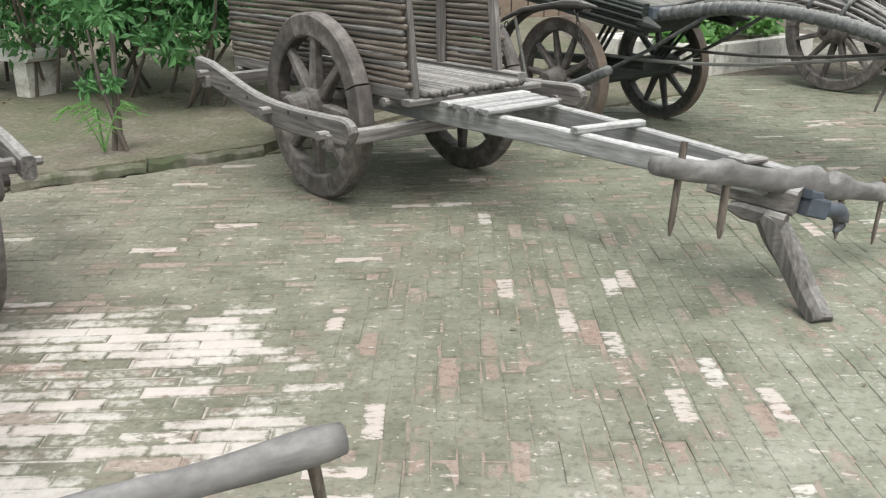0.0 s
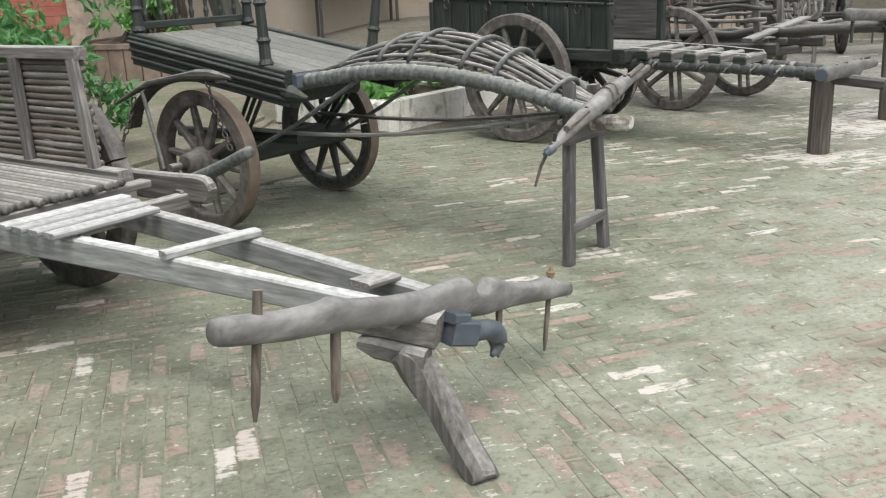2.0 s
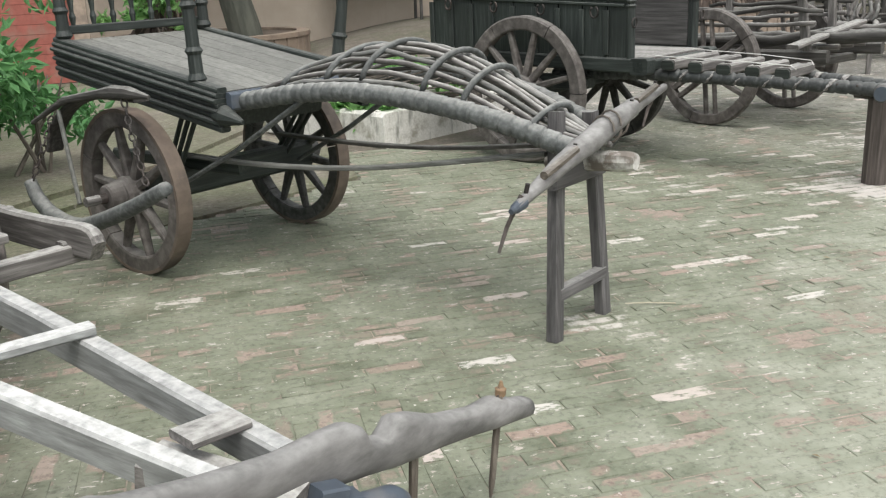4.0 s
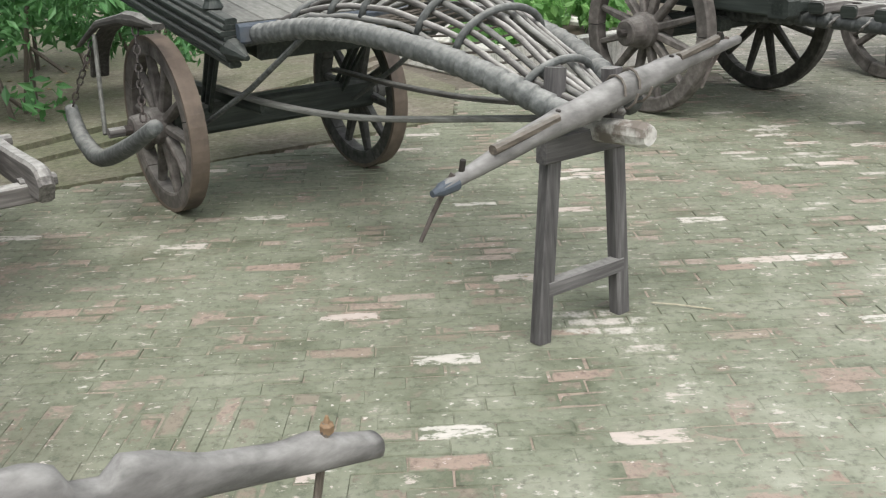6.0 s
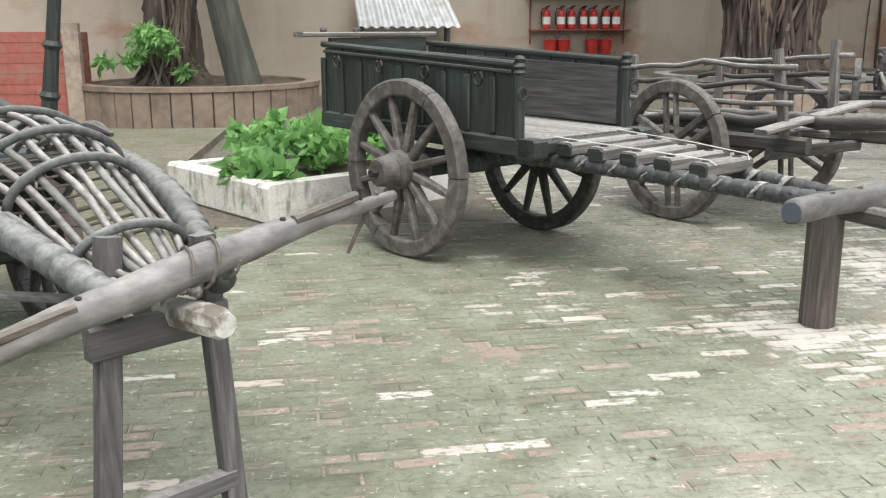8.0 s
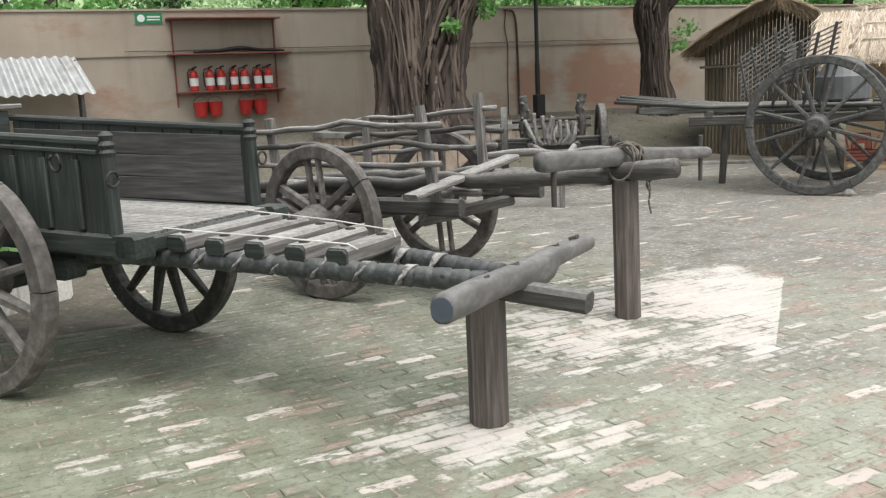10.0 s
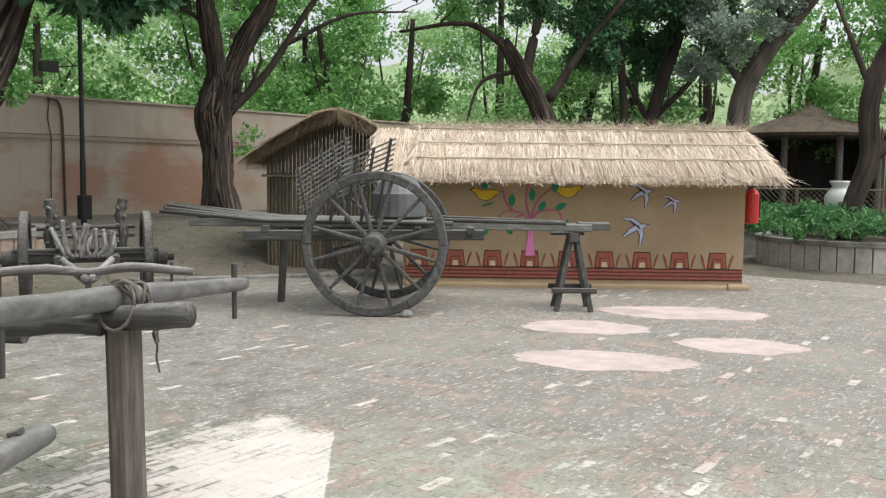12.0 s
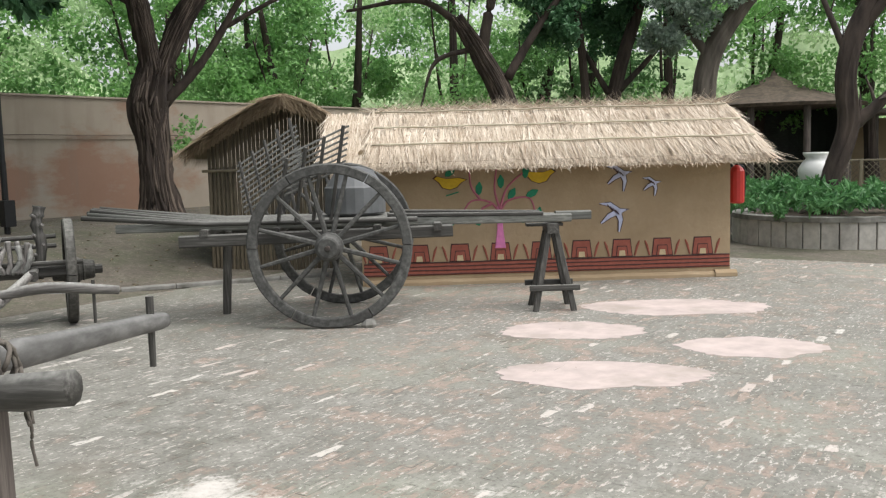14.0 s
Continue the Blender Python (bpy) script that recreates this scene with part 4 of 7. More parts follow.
    for k in range(6):
        u = 0.1 + 0.148 * k + 0.02 * math.sin(k * 2.6)
        part("hoop", Mesh().tube([dome(u, i / 14) + Vector((0.05 * math.sin(math.pi * i / 14), 0, 0.02)) for i in range(15)], 0.0145, 7), WRAP, c, smooth=True)
    for k in range(14):
        u = 0.05 + k * 0.055
        a, b = dome(u, 0), dome(u, 1)
        part("lashing", Mesh().tube([a, (a + b) / 2 - Vector((0, 0, 0.02)), b], 0.005, 5), ROPE, c)
    # Stand under the shaft ends
    for s, ft in ((-1, -0.215), (1, 0.195)):
        part("stand_leg", Mesh().plank([(2.39, ft, 0.0), (2.335, -0.105 if s < 0 else 0.165, 0.965 if s < 0 else 0.93)], 0.062, 0.055, 0.006, up=(1, 0, 0)), STAND, c)
    part("stand_bar", Mesh().plank([(2.385, -0.19, 0.2), (2.385, 0.19, 0.2)], 0.045, 0.06), STAND, c)
    part("stand_top", Mesh().plank([(2.37, -0.2, 0.7), (2.37, 0.2, 0.7)], 0.05, 0.09), STAND, c)
    part("draught_log", Mesh().tube([(2.2, 0.04, 0.72), (2.48, 0.055, 0.745), (2.585, 0.06, 0.75), (2.615, 0.06, 0.75)], [0.04, 0.046, 0.044, 0.034], 9, 0.08), WHITEWOOD, c, "whitened log end")
    yoke(c, (2.6, -0.79, 0.74), (2.33, 0.88, 0.95), 0.039, YOKEWOOD, [(0.5, 0.3, 0.18), (0.0, -0.5, 0.16), (1.0, -0.5, 0.2)], sag=-0.03)
    part("yoke_tip", Mesh().lathe((2.6, -0.79, 0.74), (0.16, -1, -0.12), [(-0.06, 0.024), (0.0, 0.02), (0.012, 0.014), (0.035, 0.01)], 10), BLUEWOOD, c)
    for t0, t1 in ((0.12, 0.3), (0.72, 0.88)):
        a, b = lerp((2.6, -0.79, 0.79), (2.33, 0.88, 1.005), t0), lerp((2.6, -0.79, 0.79), (2.33, 0.88, 1.005), t1)
        part("slot_stick", Mesh().plank([(a[0] + 0.02, *a[1:]), (b[0] + 0.02, *b[1:])], 0.03, 0.03, 0.008), STICK, c)
    for t, dz in ((0.03, 0.16), (0.95, 0.16)):
        p = lerp((2.6, -0.79, 0.74), (2.33, 0.88, 0.95), t)
        part("yoke_pin", Mesh().tube([(p[0], p[1], p[2] + 0.03), (p[0] - 0.03, p[1] - 0.05, p[2] - dz * 0.5), (p[0] - 0.03, p[1] - 0.1, p[2] - dz)], [0.009, 0.008, 0.006], 8), WOOD_BROWN, c)
    for t in (0.05, 0.31, 0.46, 0.7, 0.9):
        p = lerp((2.6, -0.79, 0.74), (2.33, 0.88, 0.95), t)
        part("peg", Mesh().tube([(p[0], p[1], p[2] + 0.02), (p[0] + 0.01, p[1], p[2] + (0.06 if t < 0.1 else 0.07))], 0.009, 7), IRON, c)
    wrap = Mesh()
    for k in range(2):
        a = 0.49 + 0.05 * k
        p = lerp((2.6, -0.79, 0.76), (2.33, 0.88, 0.97), a)
        wrap.tube([(p[0] + 0.061 * math.cos(q), p[1] + 0.01 * q, p[2] + 0.012 + 0.06 * math.sin(q)) for q in np.linspace(0, 6.28, 13)], 0.005, 5)
    part("rope", wrap, ROPE, c)
    # Brake log hung on chains outside the near wheel
    log = bend([(-0.56, -0.93, 0.52), (-0.48, -0.94, 0.43), (-0.3, -0.95, 0.36), (-0.03, -0.96, 0.345), (0.38, -0.95, 0.475), (0.74, -0.93, 0.63)], 20)
    part("brake_log", Mesh().tube(log, [0.034 + 0.012 * math.sin(i * 0.16) for i in range(len(log))], 10, 0.1), WRAP, c, smooth=True)
    part("axle_strut", Mesh().tube([(-0.06, -0.62, 0.455), (-0.06, -0.9, 0.455)], 0.026, 10), WOOD_GREY, c)
    part("hanger", Mesh().plank([(-0.38, -0.8, 0.9), (-0.12, -0.9, 0.44)], 0.022, 0.03), WOOD_DULL, c)
    chain(c, [(0.27, -0.8, 1.0), (0.36, -0.84, 0.84), (0.56, -0.92, 0.62)], 0.026)
    chain(c, [(-0.5, -0.78, 0.86), (-0.49, -0.87, 0.68), (-0.54, -0.93, 0.52)], 0.026)
    return c


def box_cart():
    """Black plank-sided box cart with big wheels and a bound double pole on a wooden post."""
    c = thing("black_box_cart", pose(2.19, 5.45, 0, 0, 0, -54.5), "black painted box cart with tall sides and ringed planks", "bullock cart", "carts in the courtyard")
    for s in (-1, 1):
        # Shaded far wheel gets the dark wood, the near one the grey
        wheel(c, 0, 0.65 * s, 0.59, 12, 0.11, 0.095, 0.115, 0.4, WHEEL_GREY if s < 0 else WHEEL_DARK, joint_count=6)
        y = 0.5 * s
        part("side_sill", Mesh().plank([(-1.12, y, 0.845), (1.0, y, 0.8)], 0.08, 0.11, 0.012), WOOD_BLACK, c)
        for k in range(9):
            x = -0.98 + k * 0.224
            zt = 1.36 - 0.045 * (x + 1)
            part("side_plank", Mesh().plank([(x, y, 0.86), (x, y, zt)], 0.214, 0.03, 0.006, up=(0, 1, 0)), WOOD_BLACK, c)
            part("batten", Mesh().plank([(x - 0.112, y + 0.026 * s, 0.88), (x - 0.112, y + 0.026 * s, zt - 0.07)], 0.05, 0.024, 0.006, up=(0, 1, 0)), WOOD_BLACK, c)
        part("side_cap", Mesh().plank([(-1.12, y, 1.385), (0.88, y, 1.287)], 0.06, 0.04, 0.012), WOOD_BLACK, c)
        part("side_band", Mesh().plank([(-1.08, y + 0.025 * s, 1.335), (0.86, y + 0.025 * s, 1.243)], 0.02, 0.022, 0.005), WOOD_BLACK, c)
        for k in range(3):
            part("inner_plank", Mesh().plank([(-1.06, y - 0.022 * s, 0.96 + 0.145 * k), (0.85, y - 0.022 * s, 0.935 + 0.125 * k)], 0.012, 0.13, 0.003), WOOD_FADED, c, "dusty brown-black inner lining")
        part("front_post", Mesh().lathe((0.9, y, 0.82), (0, 0, 1), [(0, 0.034), (0.1, 0.034), (0.4, 0.032), (0.42, 0.04), (0.435, 0.028), (0.455, 0.04), (0.475, 0.026), (0.5, 0.036), (0.518, 0.016)], 12), WOOD_BLACK, c)
        for k, x in enumerate((-0.86, -0.36, 0.12, 0.62)):
            ring = [(x + 0.035 * math.cos(q), y + 0.07 * s, 1.27 - 0.046 * (x + 0.9) + 0.042 * math.sin(q)) for q in np.linspace(2.2, 2.2 + 5.2, 15)]
            part("ring", Mesh().tube(ring, 0.008, 6), IRON, c, smooth=True)
        part("ring", Mesh().tube([(0.95, y + 0.03 * s + 0.035 * math.cos(q), 1.12 + 0.035 * math.sin(q)) for q in np.linspace(0, 6.28, 15)], 0.007, 6), IRON, c)
        part("sill_end", Mesh().box((0.93, y - 0.06, 0.74), (1.08, y + 0.06, 0.86), 0.015), WOOD_BLACK, c)
        wrapped_pole(c, [(0.1, 0.36 * s, 0.7), (0.9, 0.32 * s, 0.72), (1.7, 0.24 * s, 0.7), (2.62, 0.08 * s, 0.655)], 0.045, 0.085, STRAPPED)
        for k in range(13):
            q = 0.95 + 0.125 * k
            yy = (0.315 - 0.135 * (q - 0.9)) * s
            part("stud", Mesh().lathe((q, yy + 0.046 * s, 0.73 - 0.03 * (q - 0.9)), (0, s, 0.25), [(0, 0.011), (0.006, 0.009), (0.009, 0.003)], 7), IRON, c)
        part("under_block", Mesh().box((-0.15, 0.42 * s - 0.06, 0.6), (0.5, 0.42 * s + 0.06, 0.7), 0.02), WOOD_BLACK, c)
        part("wire", Mesh().tube([(1.0, 0.3 * s, 0.86), (1.3, 0.28 * s, 0.846), (1.6, 0.25 * s, 0.835), (2.0, 0.19 * s, 0.808), (2.03, 0.16 * s, 0.78)], 0.0036, 6), CHALKY, c)
    part("back_panel", Mesh().plank([(-1.1, -0.46, 1.13), (-1.1, 0.46, 1.13)], 0.04, 0.6, 0.008), WOOD_BLACK, c)
    part("back_cap", Mesh().plank([(-1.12, -0.72, 1.455), (-1.12, 0.55, 1.455)], 0.13, 0.035, 0.008), WOOD_GREY, c)
    for k in range(4):
        part("cap_knob", Mesh().lathe((-1.12, -0.5 + 0.3 * k, 1.47), (0, 0, 1), [(0, 0.025), (0.02, 0.03), (0.035, 0.02)], 8), WOOD_DARK, c)
    for k in range(22):
        y = -0.44 + k * 0.042
        part("floor_slat", Mesh().plank([(-1.08, y, 0.865), (1.02, y, 0.845)], 0.036, 0.022, 0.004), WOOD_GREY, c)
    part("front_sill", Mesh().plank([(1.0, -0.56, 0.8), (1.0, 0.56, 0.8)], 0.09, 0.08, 0.012), WOOD_BLACK, c)
    part("axle", Mesh().plank([(0, -0.64, 0.59), (0, 0.64, 0.59)], 0.12, 0.13, 0.02), WOOD_BLACK, c)
    for k in range(5):
        x = 1.14 + k * 0.205
        w = 0.36 - 0.035 * k
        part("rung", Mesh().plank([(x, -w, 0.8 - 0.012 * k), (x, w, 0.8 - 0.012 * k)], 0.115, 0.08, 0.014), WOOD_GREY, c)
        for s in (-1, 1):
            part("rung_end", Mesh().plank([(x, (w - 0.012) * s, 0.8 - 0.012 * k), (x, (w + 0.012) * s, 0.797 - 0.012 * k)], 0.105, 0.07, 0.014), WOOD_BLACK, c)
            part("iron_ring", Mesh().tube([(x + 0.024 * math.cos(q), (w - 0.07) * s + 0.02 * math.sin(q), 0.842 - 0.012 * k) for q in np.linspace(0, 6.3, 13)], 0.005, 5), IRON, c)
    for k in range(6):
        x = 1.24 + k * 0.205
        w = 0.285 - 0.03 * k
        for s in (-1, 1):
            hoop = [(x + 0.02 * math.sin(q), w * s + 0.056 * math.cos(q), 0.706 + 0.052 * math.sin(q) - 0.008 * k) for q in np.linspace(-0.4, 3.5, 11)]
            part("hoop", Mesh().plank(hoop, 0.05, 0.01, 0.003), WOOD_GREY, c)
    notched_yoke(c, (2.81, -0.81, 0.73), (2.68, 1.0, 0.64), [(0, 0.05, 0.056), (0.02, 0.056, 0.06), (0.2, 0.056, 0.058), (0.4, 0.05, 0.064), (0.52, 0.05, 0.09), (0.6, 0.056, 0.098), (0.645, 0.06, 0.09), (0.66, 0.058, 0.05), (0.7, 0.05, 0.042), (0.85, 0.042, 0.042), (0.98, 0.04, 0.04), (1, 0.034, 0.036)], YOKEWOOD)
    part("cut_end", Mesh().lathe((2.813, -0.814, 0.727), (0.07, -1, 0.05), [(0, 0.045), (0.004, 0.044)], 12), BLUEWOOD, c, "dark painted end of the yoke")
    part("pole_tip", Mesh().plank([(2.4, 0.0, 0.63), (3.05, 0.0, 0.58)], 0.11, 0.085, 0.02), WOOD_DARK, c)
    for t in (0.2, 0.38, 0.68, 0.86):
        p = lerp((2.82, -0.82, 0.73), (2.66, 1.06, 0.645), t)
        part("wedge", Mesh().plank([(p[0] - 0.02, p[1], p[2] + 0.036), (p[0] + 0.02, p[1], p[2] + 0.048)], 0.04, 0.02, 0.004), WOOD_DARK, c)
    oct_post(c, 2.578, -0.012, 0.59, 0.088)
    return c


def oct_post(c, x, y, h, r, lean=0.0):
    m = Mesh()
    ring = [(x + r * math.cos(2 * math.pi * (i + 0.5) / 8), y + r * math.sin(2 * math.pi * (i + 0.5) / 8)) for i in range(8)]
    m.sweep(None, [[(px, py, 0) for px, py in ring], [(px + lean * 0.5, py, h / 2) for px, py in ring], [(px + lean, py, h) for px, py in ring]])
    return part("prop_post", m, WOOD_BROWN, c, "brown eight-sided wooden prop post")


def rail_cart():
    """Open cart with wavy branch rails between posts, its yoke roped to the pole."""
    c = thing("branch_rail_cart", pose(4.45, 6.42, 0, 0, 0, -63), "grey wooden cart with crooked branch rails and roped yoke", "bullock cart", "carts in the courtyard")
    for s in (-1, 1):
        wheel(c, 0.03, 0.7 * s, 0.553, 10, 0.105, 0.085, 0.12, 0.42, WHEEL_GREY, joint_count=5, turn=0.62, pairs=3)
        y = 0.5 * s
        fx = 0.9 if s < 0 else 0.59
        for x, zt, lean in ((fx, 1.345 if s < 0 else 1.395, 0.07 if s < 0 else 0.045), (-0.6, 1.275 if s < 0 else 1.225, 0.0)):
            part("side_post", Mesh().plank([(x + 0.02, y, 0.7), (x - lean, y + 0.04 * s, zt)], 0.05, 0.08, 0.01, up=(1, 0, 0)), WOOD_GREY, c)
        for k in range(3):
            m = Mesh()
            bark_rail(m, (-0.8 - 0.05 * (k % 2), y + 0.05 * s, 0.92 + 0.135 * k), (fx + 0.12 + 0.05 * (k % 2), y + 0.05 * s, 0.965 + 0.135 * k + (0.03 if s > 0 else 0.0)), 0.021, 0.055, k * 3.1 + 10 * s, 13)
            part("branch_rail", m, WOOD_DARK if k % 2 else WOOD_GREY, c, smooth=True)
        m = Mesh()
        bark_rail(m, (-1.1, 0.36 * s, 0.72), (2.05, -0.16 + 0.07 * s, 0.885), 0.05, 0.04, 5 + s, 26)
        part("shaft_log", m, WOOD_DARK, c, smooth=True)
        part("bed_log", Mesh().plank([(-1.15, 0.5 * s, 0.63), (1.12, 0.5 * s, 0.68)], 0.07, 0.115, 0.02), WOOD_DARK, c)
    for x in (-0.85, -0.3, 0.3, 0.82):
        part("cross_beam", Mesh().plank([(x, -0.54, 0.59), (x, 0.54, 0.59)], 0.07, 0.08, 0.012), WOOD_DARK, c)
    for k in range(6):
        m = Mesh()
        bark_rail(m, (-1.0, -0.3 + 0.12 * k, 0.735), (0.9 + 0.15 * (k % 2), -0.3 + 0.12 * k, 0.735), 0.028, 0.02, k * 1.7, 12)
        part("floor_branch", m, WOOD_GREY, c, smooth=True)
    part("axle", Mesh().plank([(0, -0.7, 0.54), (0, 0.7, 0.54)], 0.11, 0.11, 0.02), WOOD_DARK, c)
    part("loose_plank", Mesh().plank([(0.97, -0.84, 0.785), (0.95, 0.38, 0.93)], 0.12, 0.04, 0.01), WOOD_GREY, c)
    Y0, Y1 = (2.06, -1.06, 1.05), (2.12, 1.13, 0.915)
    notched_yoke(c, Y0, Y1, [(0, 0.05, 0.055), (0.015, 0.056, 0.06), (0.2, 0.052, 0.055), (0.36, 0.062, 0.055), (0.455, 0.068, 0.05), (0.46, 0.05, 0.045), (0.5, 0.05, 0.045), (0.505, 0.062, 0.05), (0.7, 0.046, 0.045), (0.98, 0.04, 0.042), (1, 0.034, 0.036)], YOKEWOOD)
    m = Mesh()
    bark_rail(m, (0.9, -0.1, 0.8), (2.47, -0.22, 0.945), 0.058, 0.012, 2.0, 18)
    part("pole_end", m, WOOD_DARK, c, smooth=True)
    rope = Mesh()
    for k in range(10):
        tilt, off = 0.05 * math.sin(k * 2.3), 0.012 * math.cos(k * 1.7)
        rope.tube([(2.12 + (0.075 + off) * math.cos(q) + tilt * math.sin(q), -0.16 + 0.016 * (k - 4.5) + 0.03 * math.sin(q + k), 0.975 + (0.1 + off) * math.sin(q)) for q in np.linspace(0, 6.28, 17)], 0.0085, 6)
    for k in range(2):
        rope.tube(bend([(2.22, -0.1, 0.92), (2.25 + 0.02 * k, -0.1, 0.87), (2.24 - 0.02 * k, -0.09, 0.83), (2.25, -0.1 - 0.02 * k, 0.79)], 14), 0.006, 6)
    rope.tube(bend([(2.22, -0.1, 0.87), (2.25, -0.11, 0.78), (2.24, -0.1, 0.72), (2.26, -0.11, 0.65)], 16), 0.006, 6)
    part("rope", rope, ROPE, c, smooth=True)
    for t, up, down in ((0.06, 0.05, 0.25), (0.95, 0.12, 0.2)):
        p = lerp(Y0, Y1, t)
        part("yoke_pin", Mesh().tube([(p[0], p[1], p[2] + up), (p[0], p[1], p[2] - down)], [0.019, 0.015], 8), WOOD_DARK, c)
    oct_post(c, 2.128, -0.165, 0.86, 0.08, -0.015)
    return c


def big_wheel_cart():
    """Long cart with man-high wheels, a rack of laths at the back and its nose on a trestle."""
    c = thing("big_wheel_cart", pose(10.9, 8.1, 0, 0, 0, -53), "grey long cart with two very large spoked wheels", "bullock cart", "carts in the courtyard")
    for s in (-1, 1):
        wheel(c, 0.05, 0.78 * s, 0.8, 12, 0.1, 0.085, 0.125, 0.36, WHEEL_MID, joint_count=6, cap=1.0, slim=0.8)
        part("side_beam", Mesh().plank([(-1.45, 0.55 * s, 0.865), (1.25, 0.5 * s, 0.9)], 0.08, 0.12, 0.012), WOOD_DARK, c)
        part("long_shaft", Mesh().plank([(-2.1, 0.42 * s, 1.0), (0.0, 0.4 * s, 1.0), (2.5, 0.07 * s, 0.965)], 0.08, 0.085, 0.012), WOOD_DULL, c)
        part("shaft_cap", Mesh().plank([(0.6, 0.34 * s, 1.06), (2.2, 0.13 * s, 1.02)], 0.06, 0.04, 0.01), WOOD_DARK, c)
    for k in range(11):
        y = -0.5 + 0.1 * k
        part("bed_pole", Mesh().tube([(-2.5 + 0.12 * random.random(), y * 0.9, 1.12 + 0.03 * (k % 3)), (-1.2, y, 1.03), (0.9, y, 1.02)], 0.024, 7, 0.1, seed=k), WOOD_DULL if k % 2 else WOOD_DARK, c, smooth=True)
    part("axle", Mesh().plank([(0.05, -0.78, 0.8), (0.05, 0.78, 0.8)], 0.13, 0.14, 0.02), WOOD_DARK, c)
    for x in (-1.2, -0.5, 0.5, 1.1):
        part("cross_beam", Mesh().plank([(x, -0.6, 0.945), (x, 0.6, 0.945)], 0.08, 0.07, 0.01), WOOD_DARK, c)
    part("nose_block", Mesh().plank([(2.35, 0, 0.985), (2.72, 0, 0.985)], 0.14, 0.09, 0.012), WOOD_DULL, c)
    # Lath racks: two ladder-like panels, their posts splayed and the laths rising forwards
    for s, x0, x1, posts, dx, top, climb, count, foot in ((1, -1.0, -0.36, 5, -0.16, 1.64, 0.46, 10, 1.08), (-1, -0.4, 0.12, 4, 0.14, 1.66, 0.3, 8, 1.28)):
        for k in range(posts):
            t = k / (posts - 1)
            x, zt = x0 + (x1 - x0) * t, top + climb * t
            part("rack_post", Mesh().plank([(x - dx * 0.6, 0.5 * s, 1.0), (x + dx * (zt - 1.3), 0.62 * s, zt)], 0.03, 0.035, 0.006), WOOD_DARK, c)
        for k in range(count):
            z = foot + 0.056 * k
            lean = dx * (z - 1.3)
            part("lath", Mesh().plank([(x0 + lean - 0.04, (0.52 + 0.01 * k) * s, z), (x1 + lean + 0.05 + dx * 0.3, (0.52 + 0.01 * k) * s, z + climb * 0.95)], 0.014, 0.02, 0.003), RAIL, c)
    part("prop_post", Mesh().tube([(-1.2, 0.28, 0.0), (-1.15, 0.28, 0.9)], [0.045, 0.05], 9, 0.1), WOOD_DARK, c)
    part("metal_drum", Mesh().lathe((0.25, 0.05, 1.06), (0, 0, 1), [(0, 0.3), (0.02, 0.32), (0.28, 0.32), (0.3, 0.3), (0.45, 0.2), (0.5, 0.05)], 22), DRUM, c, "grey sheet-metal drum")
    t = thing("trestle", pose(10.9, 8.1, 0, 0, 0, -53) @ pose(2.3, 0, 0), "dark wooden trestle holding up the cart's shafts", "trestle")
    part("top_beam", Mesh().plank([(0, -0.2, 0.86), (0, 0.2, 0.86)], 0.12, 0.1, 0.012), WOOD_DARK, t)
    part("top_block", Mesh().plank([(-0.26, 0, 0.895), (0.12, 0, 0.895)], 0.16, 0.03, 0.01), WOOD_DARK, t)
    for sx in (-1, 1):
        for sy in (-1, 1):
            part("leg", Mesh().plank([(0.2 * sx, 0.22 * sy, 0), (0.04 * sx, 0.12 * sy, 0.82)], 0.06, 0.06, 0.008), WOOD_DARK, t)
        part("foot_bar", Mesh().plank([(0.17 * sx, -0.22, 0.2), (0.17 * sx, 0.22, 0.2)], 0.04, 0.06), WOOD_DARK, t)
    for sy in (-1, 1):
        part("side_bar", Mesh().plank([(-0.26, 0.235 * sy, 0.25), (0.26, 0.235 * sy, 0.25)], 0.035, 0.06), WOOD_DARK, t)
    st = tagged(part("chock_stone", Mesh().lathe((0, 0, -0.02), (0, 0, 1), [(0, 0.06), (0.05, 0.08), (0.1, 0.055), (0.12, 0.02)], 7), CONCRETE), "small stone chock wedged at the big wheel", "stone")
    st.matrix_world = pose(10.9, 8.1, 0, 0, 0, -53) @ pose(0.4, -0.78, 0)
    return c


def knobbly(line, r, seed, lumps=5):
    """A gnarled stick with bosses where twigs were cut."""
    rs = [r * (1 + 0.22 * max(0.0, math.sin(i * 6.28 * lumps / len(line) + seed)) ** 3 + 0.3 * noise.noise((i * 0.8, seed, 0))) for i in range(len(line))]
    return Mesh().tube(line, rs, 8, 0.3, seed=seed)


